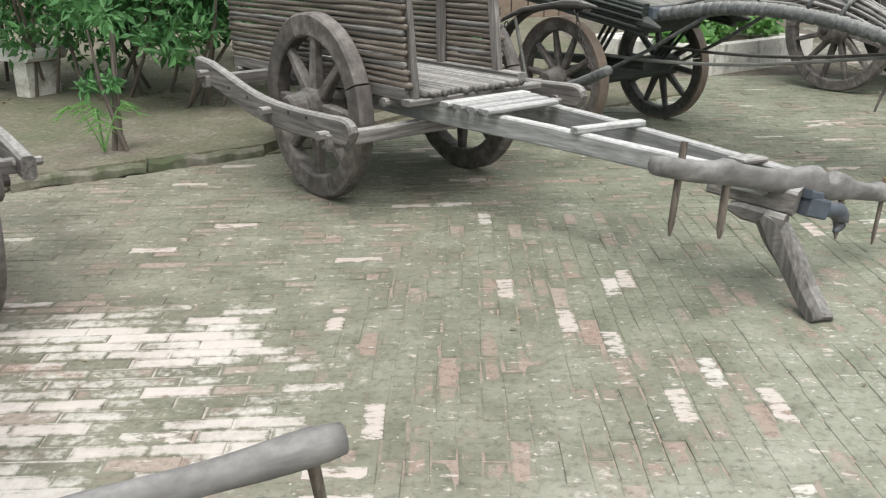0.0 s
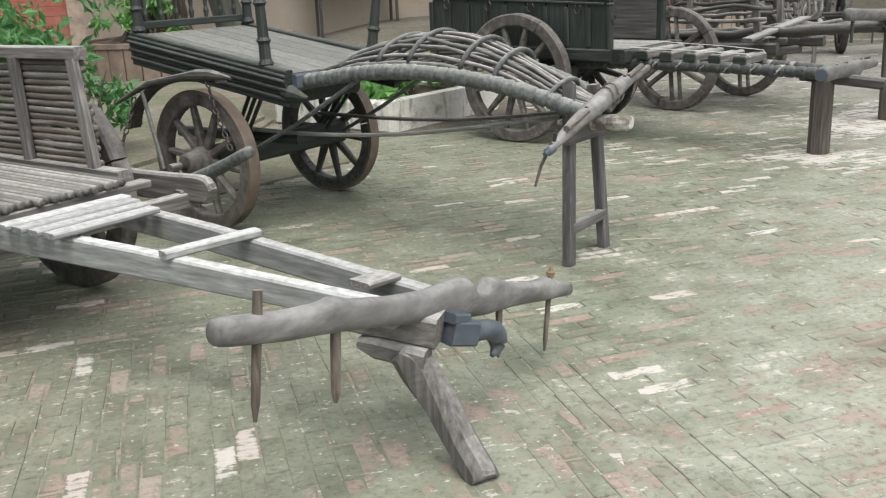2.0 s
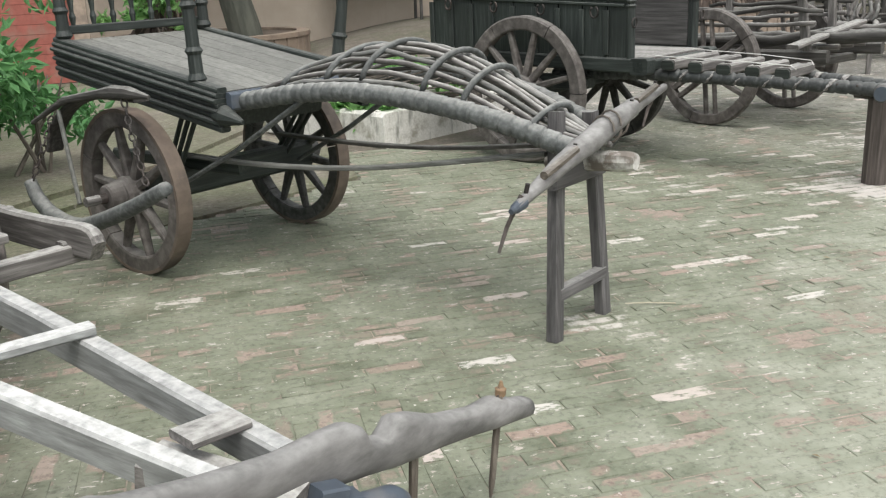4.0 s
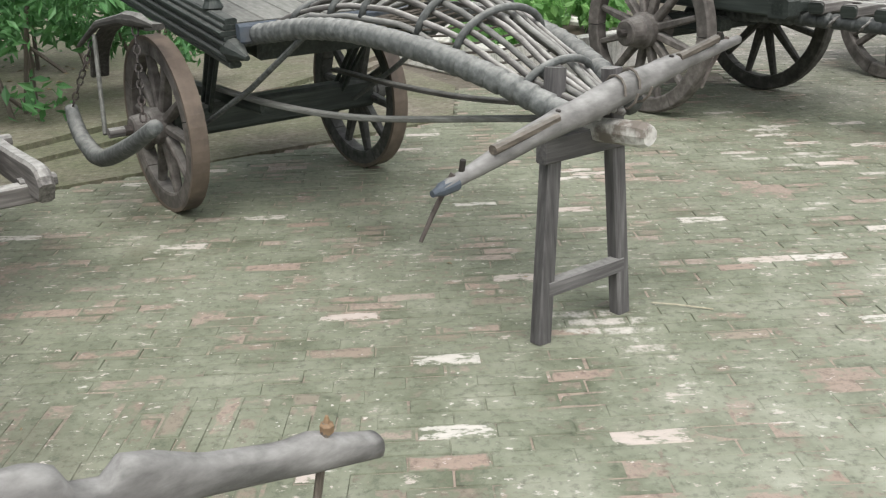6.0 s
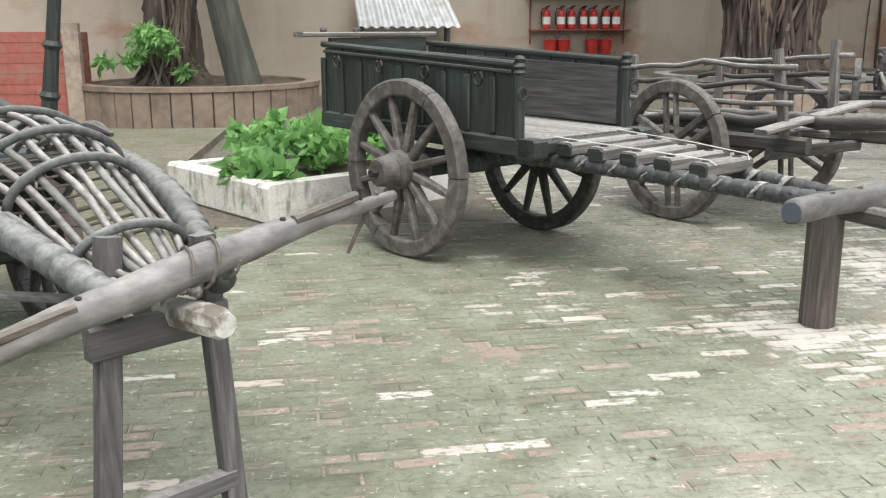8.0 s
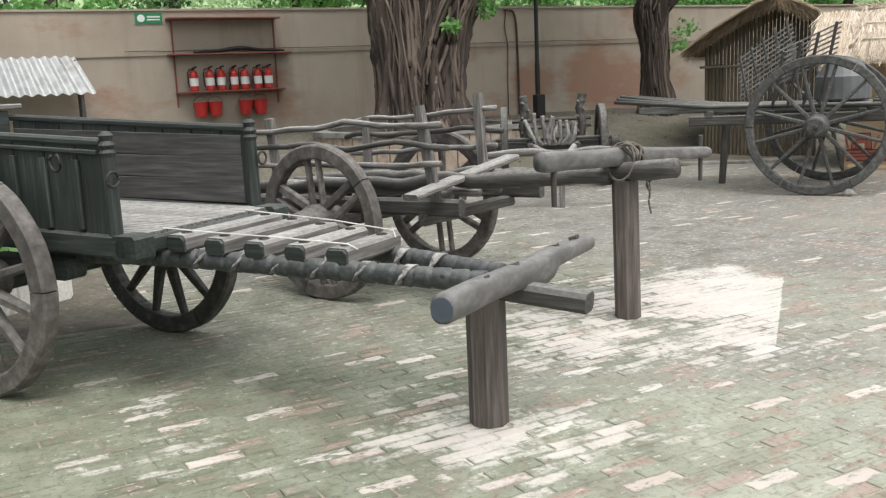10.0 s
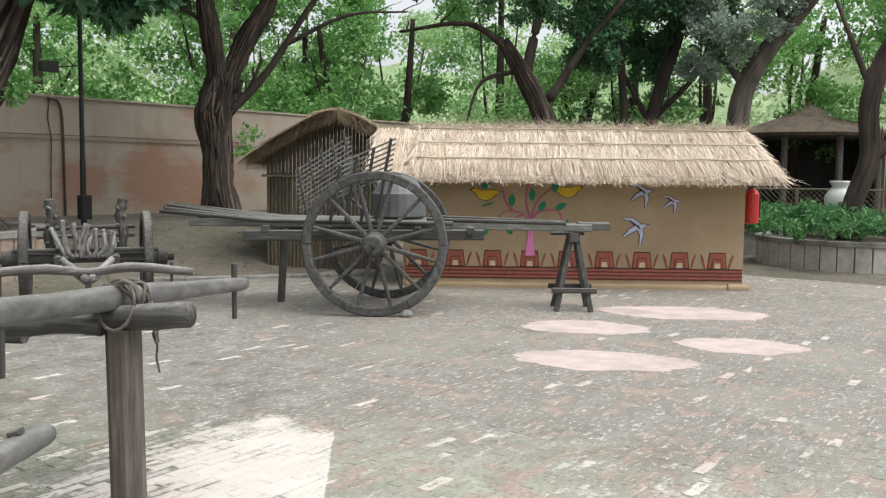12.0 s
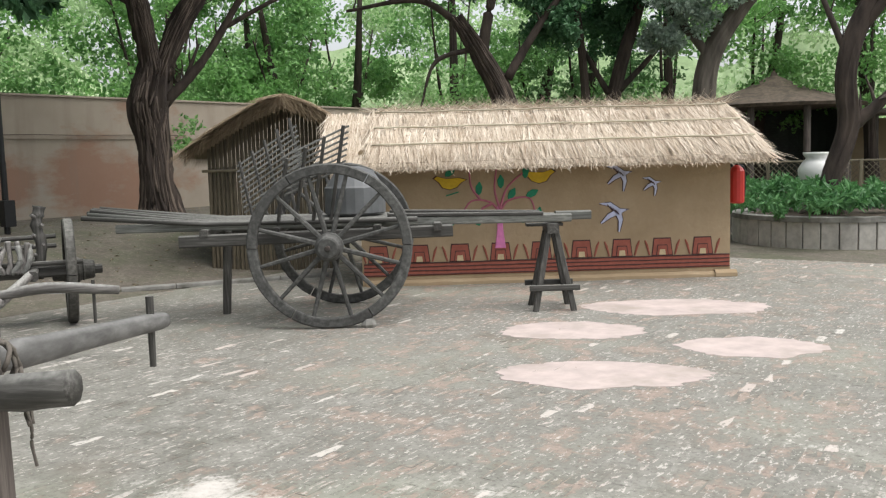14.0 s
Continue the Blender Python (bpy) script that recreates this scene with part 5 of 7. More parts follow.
def log_cart():
    """Low cart behind the others, seen end on, with a cradle of short crooked sticks between two gnarled stakes."""
    c = thing("stick_cradle_cart", pose(8.72, 10.7, 0, 0, 0, -120), "old dark cart with a cradle of knobbly sticks", "bullock cart", "carts in the courtyard")
    for s in (-1, 1):
        wheel(c, 0, 0.66 * s, 0.55, 8, 0.12, 0.1, 0.12, 0.42, WHEEL_DARK, joint_count=4)
        stake = part("stake", knobbly(bend([(0.1, 0.34 * s, 0.5), (0.12, 0.4 * s, 0.8), (0.1, 0.37 * s, 1.05), (0.08, 0.4 * s, 1.24)], 24), 0.052, 2.0 + s, 6), WOOD_DARK, c, smooth=True)
        for k in range(6):
            z = 0.62 + 0.1 * k
            e = 1 if (k + (s > 0)) % 2 else -1
            part("stub", Mesh().tube([(0.11, 0.37 * s, z), (0.17, (0.37 + 0.05 * e) * s, z + 0.035)], [0.026, 0.018], 7), WOOD_GREY, stake)
        part("bed_log", Mesh().plank([(-0.9, 0.36 * s, 0.6), (0.5, 0.3 * s, 0.56)], 0.09, 0.1, 0.02), WOOD_DARK, c)
        part("draught_pole", Mesh().tube(bend([(0.1, 0.3 * s, 0.56), (1.2, 0.17 * s, 0.56), (2.36, 0.03 * s, 0.56)], 12), 0.045, 9, 0.15, seed=s), WOOD_GREY, c, smooth=True)
    part("axle", Mesh().tube([(0, -0.98, 0.55), (0, 0.98, 0.55)], 0.05, 9), WOOD_DARK, c)
    part("cross_beam", Mesh().plank([(0.12, -0.62, 0.57), (0.12, 0.62, 0.57)], 0.14, 0.12, 0.02), WOOD_DARK, c)
    part("cross_pole", Mesh().tube([(0.22, -0.78, 0.66), (0.22, 0.78, 0.66)], 0.026, 8, 0.15), WOOD_DARK, c)
    g = random.Random(12)
    for k in range(13):
        y = -0.29 + 0.048 * k
        top = 0.86 + 0.12 * g.random() + (0.08 if k in (2, 6) else 0.0)
        line = bend([(0.3, y * 0.75, 0.58), (0.3 + g.uniform(-0.05, 0.05), y + g.uniform(-0.05, 0.05), 0.7), (0.24 + g.uniform(-0.06, 0.06), y * 1.12 + g.uniform(-0.06, 0.06), top)], 14)
        part("knobbly_stick", knobbly(line, 0.026, k * 1.3, 3), WOOD_GREY if k % 3 else RAIL, c, smooth=True)
    for k in range(2):
        part("back_stick", Mesh().tube([(-0.3, -0.55, 0.78 + 0.1 * k), (-0.3, 0.55, 0.8 + 0.1 * k)], 0.026, 7, 0.2, seed=k), WOOD_DARK, c)
    part("yoke", Mesh().tube(bend([(2.35, -0.95, 0.63), (2.33, -0.4, 0.66), (2.3, 0.0, 0.62), (2.33, 0.4, 0.66), (2.35, 0.95, 0.6)], 24), [0.036 + 0.012 * abs(math.sin(i * 0.26)) for i in range(25)], 10, 0.1), WOOD_GREY, c, smooth=True)
    part("prop_leg", Mesh().plank([(2.2, 0, 0), (2.2, 0, 0.55)], 0.06, 0.09, 0.01), WOOD_GREY, c)
    for y in (-0.75, 0.75):
        part("yoke_pin", Mesh().tube([(2.34, y, 0.7), (2.34, y, 0.34)], 0.014, 7), WOOD_DARK, c)
    return c


def edge_cart():
    """A flat cart with plank shafts and a yoke of its own."""
    c = thing("grey_flat_cart", pose(-4.56, -0.78, 0, 0, 0, -50.5), "weathered flat cart with plank shafts and knotty yoke", "bullock cart", "carts in the courtyard")
    for s in (-1, 1):
        wheel(c, 0.12, 0.6 * s, 0.545, 8, 0.135, 0.1, 0.105, 0.3, WHEEL_GREY, joint_count=4, turn=0.2)
        part("bed_rail", Mesh().plank([(-1.2, 0.42 * s, 0.66), (0.6, 0.42 * s, 0.62)], 0.08, 0.1), WOOD_GREY, c)
        part("wheel_guard", Mesh().plank([(-1.25, 0.98 * s, 0.6), (-0.6, 0.98 * s, 0.54), (-0.24, 0.98 * s, 0.5)], 0.07, [0.1, 0.13, 0.12], 0.015), WOOD_GREY, c)
        part("guard_pin", Mesh().lathe((-0.34, 0.98 * s, 0.51), (0, s, 0), [(-0.05, 0.024), (0.085, 0.022), (0.09, 0.016)], 8), WOOD_GREY, c)
        part("shaft", Mesh().plank([(-0.5, 0.34 * s, 0.57), (2.75, 0.05 * s, 0.55)], 0.06, 0.1), WOOD_PALE, c)
    for x in (-1.1, -0.36):
        part("cross_beam", Mesh().plank([(x, -0.95, 0.5), (x, 0.95, 0.5)], 0.07, 0.07), WOOD_GREY, c)
    part("axle", Mesh().plank([(0.12, -0.6, 0.545), (0.12, 0.6, 0.545)], 0.09, 0.09), WOOD_DARK, c)
    for k in range(8):
        part("bed_board", Mesh().plank([(-1.15, -0.4 + 0.115 * k, 0.73), (0.58, -0.4 + 0.115 * k, 0.69)], 0.11, 0.03), WOOD_GREY, c)
    yoke(c, (2.68, -0.9, 0.6), (2.95, 0.72, 0.62), 0.031, YOKEWOOD, [(0.2, 0.25, 0.06), (0.5, 0.3, 0.1), (0.95, 0.2, 0.05)])
    part("yoke_pin", Mesh().tube([(2.92, 0.66, 0.64), (2.8, 0.76, 0.3)], [0.015, 0.012], 8), STICK, c)
    part("prop_leg", Mesh().plank([(2.55, -0.1, 0.55), (2.85, -0.14, 0.0)], 0.09, 0.1, 0.02), WOOD_GREY, c)
    return c


stick_cart()
camel_cart()
box_cart()
rail_cart()
big_wheel_cart()
log_cart()
edge_cart()


# ---- thatched huts ----
def strands(p, side, down, length, width, n, thick, seed, out=(0, 0, 1), lean=0.35):
    """Loose straw on a slope: p is the slope's upper corner, side and down its edges."""
    rng = np.random.default_rng(seed)
    m = Mesh()
    s, d, o = Vector(side), Vector(down), Vector(out)
    sl, dl = s.length, d.length
    sn, dn = s / sl, d / dl
    for _ in range(n):
        a, b = rng.random(), rng.random()
        ln = length * (0.6 + 0.7 * rng.random())
        start = Vector(p) + s * a + dn * (b * (dl - 0.15) - 0.1) + o * (thick * (0.55 + 0.6 * rng.random()))
        way = (dn + sn * rng.normal(0, lean * 0.3) + o * rng.normal(0.0, 0.03)).normalized()
        w = sn * width * (0.5 + rng.random())
        end = start + way * ln - o * (0.035 * rng.random())
        m.add([start - w, start + w, end + w * 0.3, end - w * 0.3], [(0, 1, 2, 3)])
    return m


def mud_hut():
    c = thing("thatched_mud_hut", pose(15.53, 5.44, 0, 0, 0, -53), "low mud hut with straw thatch and painted folk patterns", "hut")
    L = 4.75
    part("front_wall", Mesh().box((-L, 0, -0.1), (0, 0.25, 1.75), 0.03), MUD, c)
    part("side_wall", Mesh().box((-0.25, 0.256, -0.1), (0, 2.8, 1.75), 0.03), MUD, c)
    part("side_wall", Mesh().box((-L, 0.256, -0.1), (-L + 0.25, 2.8, 1.75), 0.03), MUD, c)
    part("back_wall", Mesh().box((-L + 0.256, 2.55, -0.1), (-0.256, 2.8, 1.75), 0.03), MUD, c)
    part("plinth", Mesh().plank([(-L + 0.05 + (L + 0.02) * i / 24, -0.03 - 0.02 * noise.noise((i * 0.6, 3, 0)), 0.02 + 0.015 * noise.noise((i * 0.7, 0, 0))) for i in range(25)], 0.11, 0.1, 0.045), MUD, c)
    part("corner_step", Mesh().plank([(-0.22, -0.05, 0.03), (0.06, -0.05, 0.03)], 0.13, 0.11, 0.05), MUD, c)
    e, r = Vector((0, -0.42, 1.53)), Vector((0, 1.25, 2.2))
    x0, x1 = -4.62, 0.34
    n = (r - e).cross(Vector((1, 0, 0))).normalized() * -1
    if n.z < 0:
        n = -n
    slab = Mesh()
    for k in range(2):
        a, b = (e, r) if k == 0 else (Vector((0, 2.92, 1.5)), r)
        nn = n if k == 0 else Vector((0, -n.y, n.z))
        ring = [[(x, *(a - nn * 0.07)[1:]), (x, *(a + nn * 0.05)[1:]), (x, *(b + nn * 0.05)[1:]), (x, *(b - nn * 0.07)[1:])] for x in (x0, x1)]
        slab.sweep(None, ring)
    roof = part("thatch_roof", slab, STRAW, c, "pale dry straw thatch tied with bamboo rods")
    down = e - r
    for k, (b0, ln) in enumerate(((0.0, 0.75), (0.36, 0.75), (0.66, 0.7))):
        m = strands(Vector((x0, *(r + down * b0)[1:])), (x1 - x0, 0, 0), down * (0.36 if k < 2 else 0.22), ln * 0.8, 0.006, 5200, 0.09, 10 + k, n)
        o = part("straw_layer", m, STRAW, roof)
        tagged(o, kind="stuff")
    fringe = strands(Vector((x0, *(r + down * 0.93)[1:])), (x1 - x0, 0, 0), down * 0.1, 0.34, 0.005, 4200, 0.06, 31, n, 1.1)
    for k in range(70):
        q = x0 + (x1 - x0) * (k + 0.5) / 70 + 0.05 * math.sin(k * 2.9)
        tuft = strands(Vector((q, *(r + down * 0.95)[1:])), (0.09, 0, 0), down * 0.06, 0.3 + 0.1 * abs(math.sin(k * 1.7)), 0.005, 26, 0.03, 300 + k, n, 1.6)
        fringe.add(tuft.v, tuft.f)
    tagged(part("straw_fringe", fringe, STRAW, roof), kind="stuff")
    side = strands(Vector((x1 - 0.06, *(r + down * 0.02)[1:])), (0.1, 0, 0), down, 0.2, 0.005, 900, 0.06, 33, n, 1.5)
    tagged(part("straw_edge", side, STRAW, roof), kind="stuff")
    crest = Mesh()
    rng = np.random.default_rng(5)
    for _ in range(2600):
        x = x0 + (x1 - x0) * rng.random()
        p = Vector((x, 1.25 + rng.normal(0, 0.05), 2.26))
        w = Vector((rng.normal(0, 1), rng.normal(0, 0.6), 0.25 + 0.4 * rng.random())).normalized() * (0.08 + 0.22 * rng.random())
        q = Vector((0, 0, 0.004))
        crest.add([p - q, p + q, p + w + q * 0.4, p + w - q * 0.4], [(0, 1, 2, 3)])
    tagged(part("straw_crest", crest, STRAW, roof), kind="stuff")
    for b in (0.08, 0.42, 0.76):
        y, z = (r + down * b + n * 0.125)[1:]
        m = Mesh()
        bark_rail(m, (x0 + 0.05, y, z), (x1 - 0.05, y, z), 0.012, 0.012, b * 9, 30)
        part("binding_rod", m, PALE_CANE, roof, smooth=True)
    # Lower roof step at the far end
    s2 = Mesh().sweep(None, [[(x, -0.2, 1.45), (x, -0.2, 1.57), (x, 1.25, 2.14), (x, 1.25, 2.02)] for x in (-5.25, -4.63)])
    lower = part("lower_thatch", s2, STRAW, c)
    tagged(part("straw_layer", strands(Vector((-5.25, 1.25, 2.2)), (0.62, 0, 0), (0, -1.45, -0.66), 0.5, 0.006, 1800, 0.05, 41, Vector((0, -0.4, 0.9))), STRAW, lower), kind="stuff")
    # Painted and moulded wall pattern
    PR, PK, GR, YE, BL, DK = PAINT["red"], PAINT["pink"], PAINT["green"], PAINT["yellow"], PAINT["blue"], PAINT["dark"]
    for z, h, mat in ((0.2, 0.16, PR), (0.283, 0.014, DK), (0.235, 0.012, DK), (0.185, 0.012, DK), (0.135, 0.012, DK)):
        m = Mesh()
        pts = [(-L + 0.02 + (L - 0.03) * i / 40, -0.004 if h > 0.1 else -0.01, z + (0.0 if h > 0.1 else 0.006 * noise.noise((i * 0.5, z * 30, 0)))) for i in range(41)]
        part("painted_band", m.plank(pts, 0.012 if h > 0.1 else 0.016, h, 0.004), mat, c)
    x = -0.36
    while x > -4.6:
        for w, z0, z1, mat, y in ((0.28, 0.29, 0.52, DK, -0.006), (0.255, 0.3, 0.505, PR, -0.011), (0.16, 0.3, 0.43, DK, -0.015), (0.14, 0.3, 0.42, PR, -0.019), (0.085, 0.3, 0.37, PAINT["cream"], -0.023)):
            t = 0.8
            part("motif_arch", Mesh().sweep(None, [[(x - w / 2, yy, z0), (x + w / 2, yy, z0), (x + w / 2 * t, yy, z1), (x - w / 2 * t, yy, z1)] for yy in (0.003, y)]), mat, c)
        for s in (-1, 1):
            part("motif_leaf", Mesh().plank([(x + 0.165 * s, -0.008, 0.3), (x + 0.2 * s, -0.008, 0.43), (x + 0.225 * s, -0.008, 0.49)], [0.02] * 3, [0.018, 0.03, 0.012], 0.006, up=(1, 0, 0)), PR, c)
        x -= 0.522
    tx = -2.97
    part("painted_trunk", Mesh().plank([(tx, -0.008, 0.45), (tx, -0.008, 0.56), (tx, -0.008, 0.7), (tx, -0.008, 1.0)], 0.02, [0.14, 0.11, 0.075, 0.055], 0.006, up=(1, 0, 0)), PK, c)
    boughs = [[(0, 0.9), (-0.12, 1.04), (-0.36, 1.06), (-0.5, 0.86)], [(0, 0.92), (0.12, 1.06), (0.38, 1.08), (0.46, 0.88)], [(0, 0.95), (-0.06, 1.2), (-0.03, 1.5)], [(0, 0.95), (0.1, 1.22), (0.3, 1.4)], [(-0.25, 1.08), (-0.36, 1.25), (-0.38, 1.5)], [(-0.1, 1.02), (-0.22, 0.96), (-0.26, 0.86)]]
    for bgh in boughs:
        line = bend([(tx + a, -0.006, z) for a, z in bgh], 14)
        part("painted_bough", Mesh().tube(line, [0.019 - 0.009 * i / (len(line) - 1) for i in range(len(line))], 6), PAINT["plum"], c)
    for a, z, lean in ((-0.62, 0.8, 0.5), (-0.3, 0.82, -0.5), (0.32, 0.84, 0.4), (-0.26, 1.22, 0.1), (0.02, 1.3, 0.0), (0.16, 1.14, 0.5), (0.34, 1.42, 0.1), (-0.62, 1.44, 0.9), (-0.6, 1.16, 1.3), (0.42, 1.14, 1.1), (0.5, 0.88, 0.2)):
        d = Vector((math.sin(lean), 0, math.cos(lean)))
        p = Vector((tx + a, -0.006, z))
        part("painted_leaf", Mesh().plank([p - d * 0.085, p - d * 0.05, p + d * 0.02, p + d * 0.085], 0.014, [0.02, 0.075, 0.09, 0.012], 0.004, up=(1, 0, 0.2)), GR, c)
    for a, z, s in ((-0.62, 1.3, 1), (0.5, 1.35, -1)):
        body = [(-0.21, 0.055), (-0.17, 0.085), (-0.06, 0.05), (0.1, 0.06), (0.2, 0.035), (0.13, 0.0), (0.08, -0.055), (-0.01, -0.085), (-0.1, -0.06), (-0.15, 0.01)]
        if s < 0:
            body = [(-px, pz) for px, pz in reversed(body)]
        for grow, yy, mat in ((1.1, -0.006, DK), (1.0, -0.012, YE)):
            part("painted_bird", Mesh().sweep(None, [[(tx + a + px * grow, q, z + pz * grow) for px, pz in body] for q in (0.002, yy)]), mat, c)
    for bx, bz, k in ((-1.44, 1.32, 1.0), (-1.02, 1.2, 0.72), (-1.51, 0.83, 1.15)):
        wings = [[(-0.16, 0.13, 0.012), (-0.04, 0.12, 0.045), (0.05, 0.04, 0.075), (0.08, -0.06, 0.045), (0.06, -0.19, 0.012)],
                 [(-0.14, -0.09, 0.012), (-0.05, -0.01, 0.05), (0.06, 0.04, 0.06), (0.17, 0.06, 0.02)]]
        for wing in wings:
            ws = [w * k for _, _, w in wing]
            for extra, yy, mat in ((0.02, -0.006, DK), (0.0, -0.013, BL)):
                part("swallow", Mesh().plank([(bx + a * k, yy, bz + z * k) for a, z, _ in wing], 0.01, [w + extra for w in ws], 0.003, up=(1, 0, 0)), mat, c)
        for j in range(4):
            q = 0.2 + 0.2 * j
            part("swallow_stripe", Mesh().plank([(bx + (-0.1 + 0.15 * q) * k, -0.02, bz + (0.14 - 0.1 * q) * k), (bx + (-0.06 + 0.15 * q) * k, -0.02, bz + (0.085 - 0.1 * q) * k)], 0.008, 0.01, 0.002, up=(1, 0, 0)), DK, c)
    return c


def paint(name, col):
    return plain(name, col, 0.9, var=0.18, scale=14, relief=0.3)


PAINT = dict(red=paint("brick_red_limewash", (0.28, 0.085, 0.06)), pink=paint("pink_paint", (0.62, 0.2, 0.42)), plum=paint("dull_plum_paint", (0.4, 0.13, 0.18)), green=paint("green_paint", (0.02, 0.2, 0.11)),
             yellow=paint("yellow_paint", (0.6, 0.4, 0.03)), blue=paint("pale_blue_paint", (0.5, 0.53, 0.7)), dark=paint("dark_outline_paint", (0.06, 0.03, 0.03)), cream=paint("cream_paint", (0.5, 0.4, 0.25)))
mud_hut()


def bamboo_hut():
    c = thing("bamboo_store_hut", pose(13.47, 11.74, 0.07, 0, 0, -50), "small bamboo-walled hut with a rounded thatch roof", "hut")
    for k in range(30):
        x = -0.85 + 1.75 * k / 29
        top = 1.62 + 0.72 * (1 - abs((x - 0.3) / 1.38) ** 1.3)
        part("bamboo_pole", Mesh().tube([(x, 0, -0.3), (x + 0.01, 0, max(1.2, top))], 0.027, 7, 0.1, seed=k), CANE, c)
    for z in (0.75, 1.45):
        part("tie_rail", Mesh().tube([(-0.95, -0.04, z), (0.95, -0.04, z)], 0.022, 7), BAMBOO, c)
    part("side_wall", Mesh().box((-0.88, 0.05, -0.3), (-0.82, 2.2, 1.5), 0.01), CANE, c)
    arc = [(-1.08 + 2.5 * i / 16, 1.68 + 0.74 * (1 - abs((-1.08 + 2.5 * i / 16 - 0.3) / 1.38) ** 1.3)) for i in range(17)]
    m = Mesh()
    rings = [[(x, y, z + h) for x, z in arc] for y, h in ((-0.42, -0.04), (2.4, -0.04), (2.4, 0.08), (-0.42, 0.08))]
    verts = [p for ring in rings for p in ring]
    k = len(arc)
    m.add(verts, [(a * k + i, a * k + i + 1, ((a + 1) % 4) * k + i + 1, ((a + 1) % 4) * k + i) for a in range(4) for i in range(k - 1)] + [(0, k, 2 * k, 3 * k), (k - 1, 4 * k - 1, 3 * k - 1, 2 * k - 1)])
    roof = part("thatch_roof", m, STRAW_OLD, c)
    rng = np.random.default_rng(9)
    st = Mesh()
    for _ in range(4200):
        i = rng.integers(0, 16)
        (xa, za), (xb, zb) = arc[i], arc[i + 1]
        t = rng.random()
        s = -1 if (xa + xb) / 2 < 0.3 else 1
        p = Vector((xa + (xb - xa) * t, -0.5 + 2.9 * rng.random() ** 1.6, za + (zb - za) * t + 0.09 + 0.04 * rng.random()))
        d = Vector((xb - xa, 0, zb - za)).normalized() * s + Vector((0, rng.normal(-0.25, 0.3), 0))
        w = Vector((0, 0.006, 0.003))
        q = p + d * (0.2 + 0.2 * rng.random()) + Vector((0, 0, -0.02))
        st.add([p - w, p + w, q + w * 0.3, q - w * 0.3], [(0, 1, 2, 3)])
    tagged(part("straw_layer", st, STRAW_OLD, roof), kind="stuff")
    fr = Mesh()
    for _ in range(2600):
        i, t = rng.integers(0, 16), rng.random()
        (xa, za), (xb, zb) = arc[i], arc[i + 1]
        p = Vector((xa + (xb - xa) * t, -0.44 + 0.05 * rng.normal(), za + (zb - za) * t + rng.uniform(-0.05, 0.12)))
        s = -1 if p.x < 0.3 else 1
        q = p + Vector((0.16 * s * rng.random(), -0.05 - 0.1 * rng.random(), -0.05 - 0.12 * rng.random()))
        w = Vector((0.004, 0.0, 0.005))
        fr.add([p - w, p + w, q + w * 0.4, q - w * 0.4], [(0, 1, 2, 3)])
    for _ in range(700):
        p = Vector((-1.08 + 0.06 * rng.normal(), -0.45 + 2.8 * rng.random(), 1.72 + 0.05 * rng.normal()))
        q = p + Vector((-0.12 * rng.random(), 0.06 * rng.normal(), -0.08 - 0.12 * rng.random()))
        w = Vector((0.0, 0.006, 0.0))
        fr.add([p - w, p + w, q + w * 0.4, q - w * 0.4], [(0, 1, 2, 3)])
    tagged(part("straw_fringe", fr, STRAW_OLD, roof), kind="stuff")
    part("store_floor", Mesh().box((-0.8, 0.06, -0.3), (0.9, 2.2, -0.22)), EARTH, c)
    return c


bamboo_hut()


# ---- trees and plants ----
def leaf_mesh(name, pts, size, seed, mat, long=1.7, droop=0.3):
    """Many small folded leaves, one at each place."""
    rng = np.random.default_rng(seed)
    n = len(pts)
    d = rng.normal(size=(n, 3)) + (0, 0, -droop)
    d /= np.linalg.norm(d, axis=1)[:, None]
    s = np.cross(d, rng.normal(size=(n, 3)))
    s /= np.linalg.norm(s, axis=1)[:, None] + 1e-9
    k = (size * (0.6 + 0.8 * rng.random(n)))[:, None]
    u = np.cross(d, s) * 0.18
    a, t = pts, pts + d * k * long
    m1, m2 = pts + d * k * long * 0.45 + s * k * 0.5 + u * k, pts + d * k * long * 0.45 - s * k * 0.5 + u * k
    v = np.stack([a, m1, t, m2], 1).reshape(-1, 3)
    me = bpy.data.meshes.new(name)
    idx = np.arange(n)[:, None] * 4
    f = np.concatenate([idx + [0, 1, 2], idx + [0, 2, 3]], 1).reshape(-1, 3)
    me.from_pydata(v.tolist(), [], f.tolist())
    me.materials.append(mat)
    me.update()
    return me


def clumps(centres, radius, n, seed, flat=0.7):
    """Places scattered in clumps round the centres, denser outside."""
    rng = np.random.default_rng(seed)
    out = []
    for c in centres:
        d = rng.normal(size=(n, 3))
        d /= np.linalg.norm(d, axis=1)[:, None]
        r = radius * (0.55 + 0.45 * rng.random()) * rng.random(n) ** 0.45
        out.append(np.array(c) + d * r[:, None] * (1, 1, flat))
    return np.concatenate(out)


def limb_line(p, q, seed, wob=0.25, n=9):
    p, q = Vector(p), Vector(q)
    return [p.lerp(q, i / n) + Vector((noise.noise((i * 0.5, seed, 0)), noise.noise((i * 0.5, seed, 5)), 0.5 * noise.noise((i * 0.5, seed, 9)))) * wob * (q - p).length * 0.35 * min(1, i * 0.4) for i in range(n + 1)]


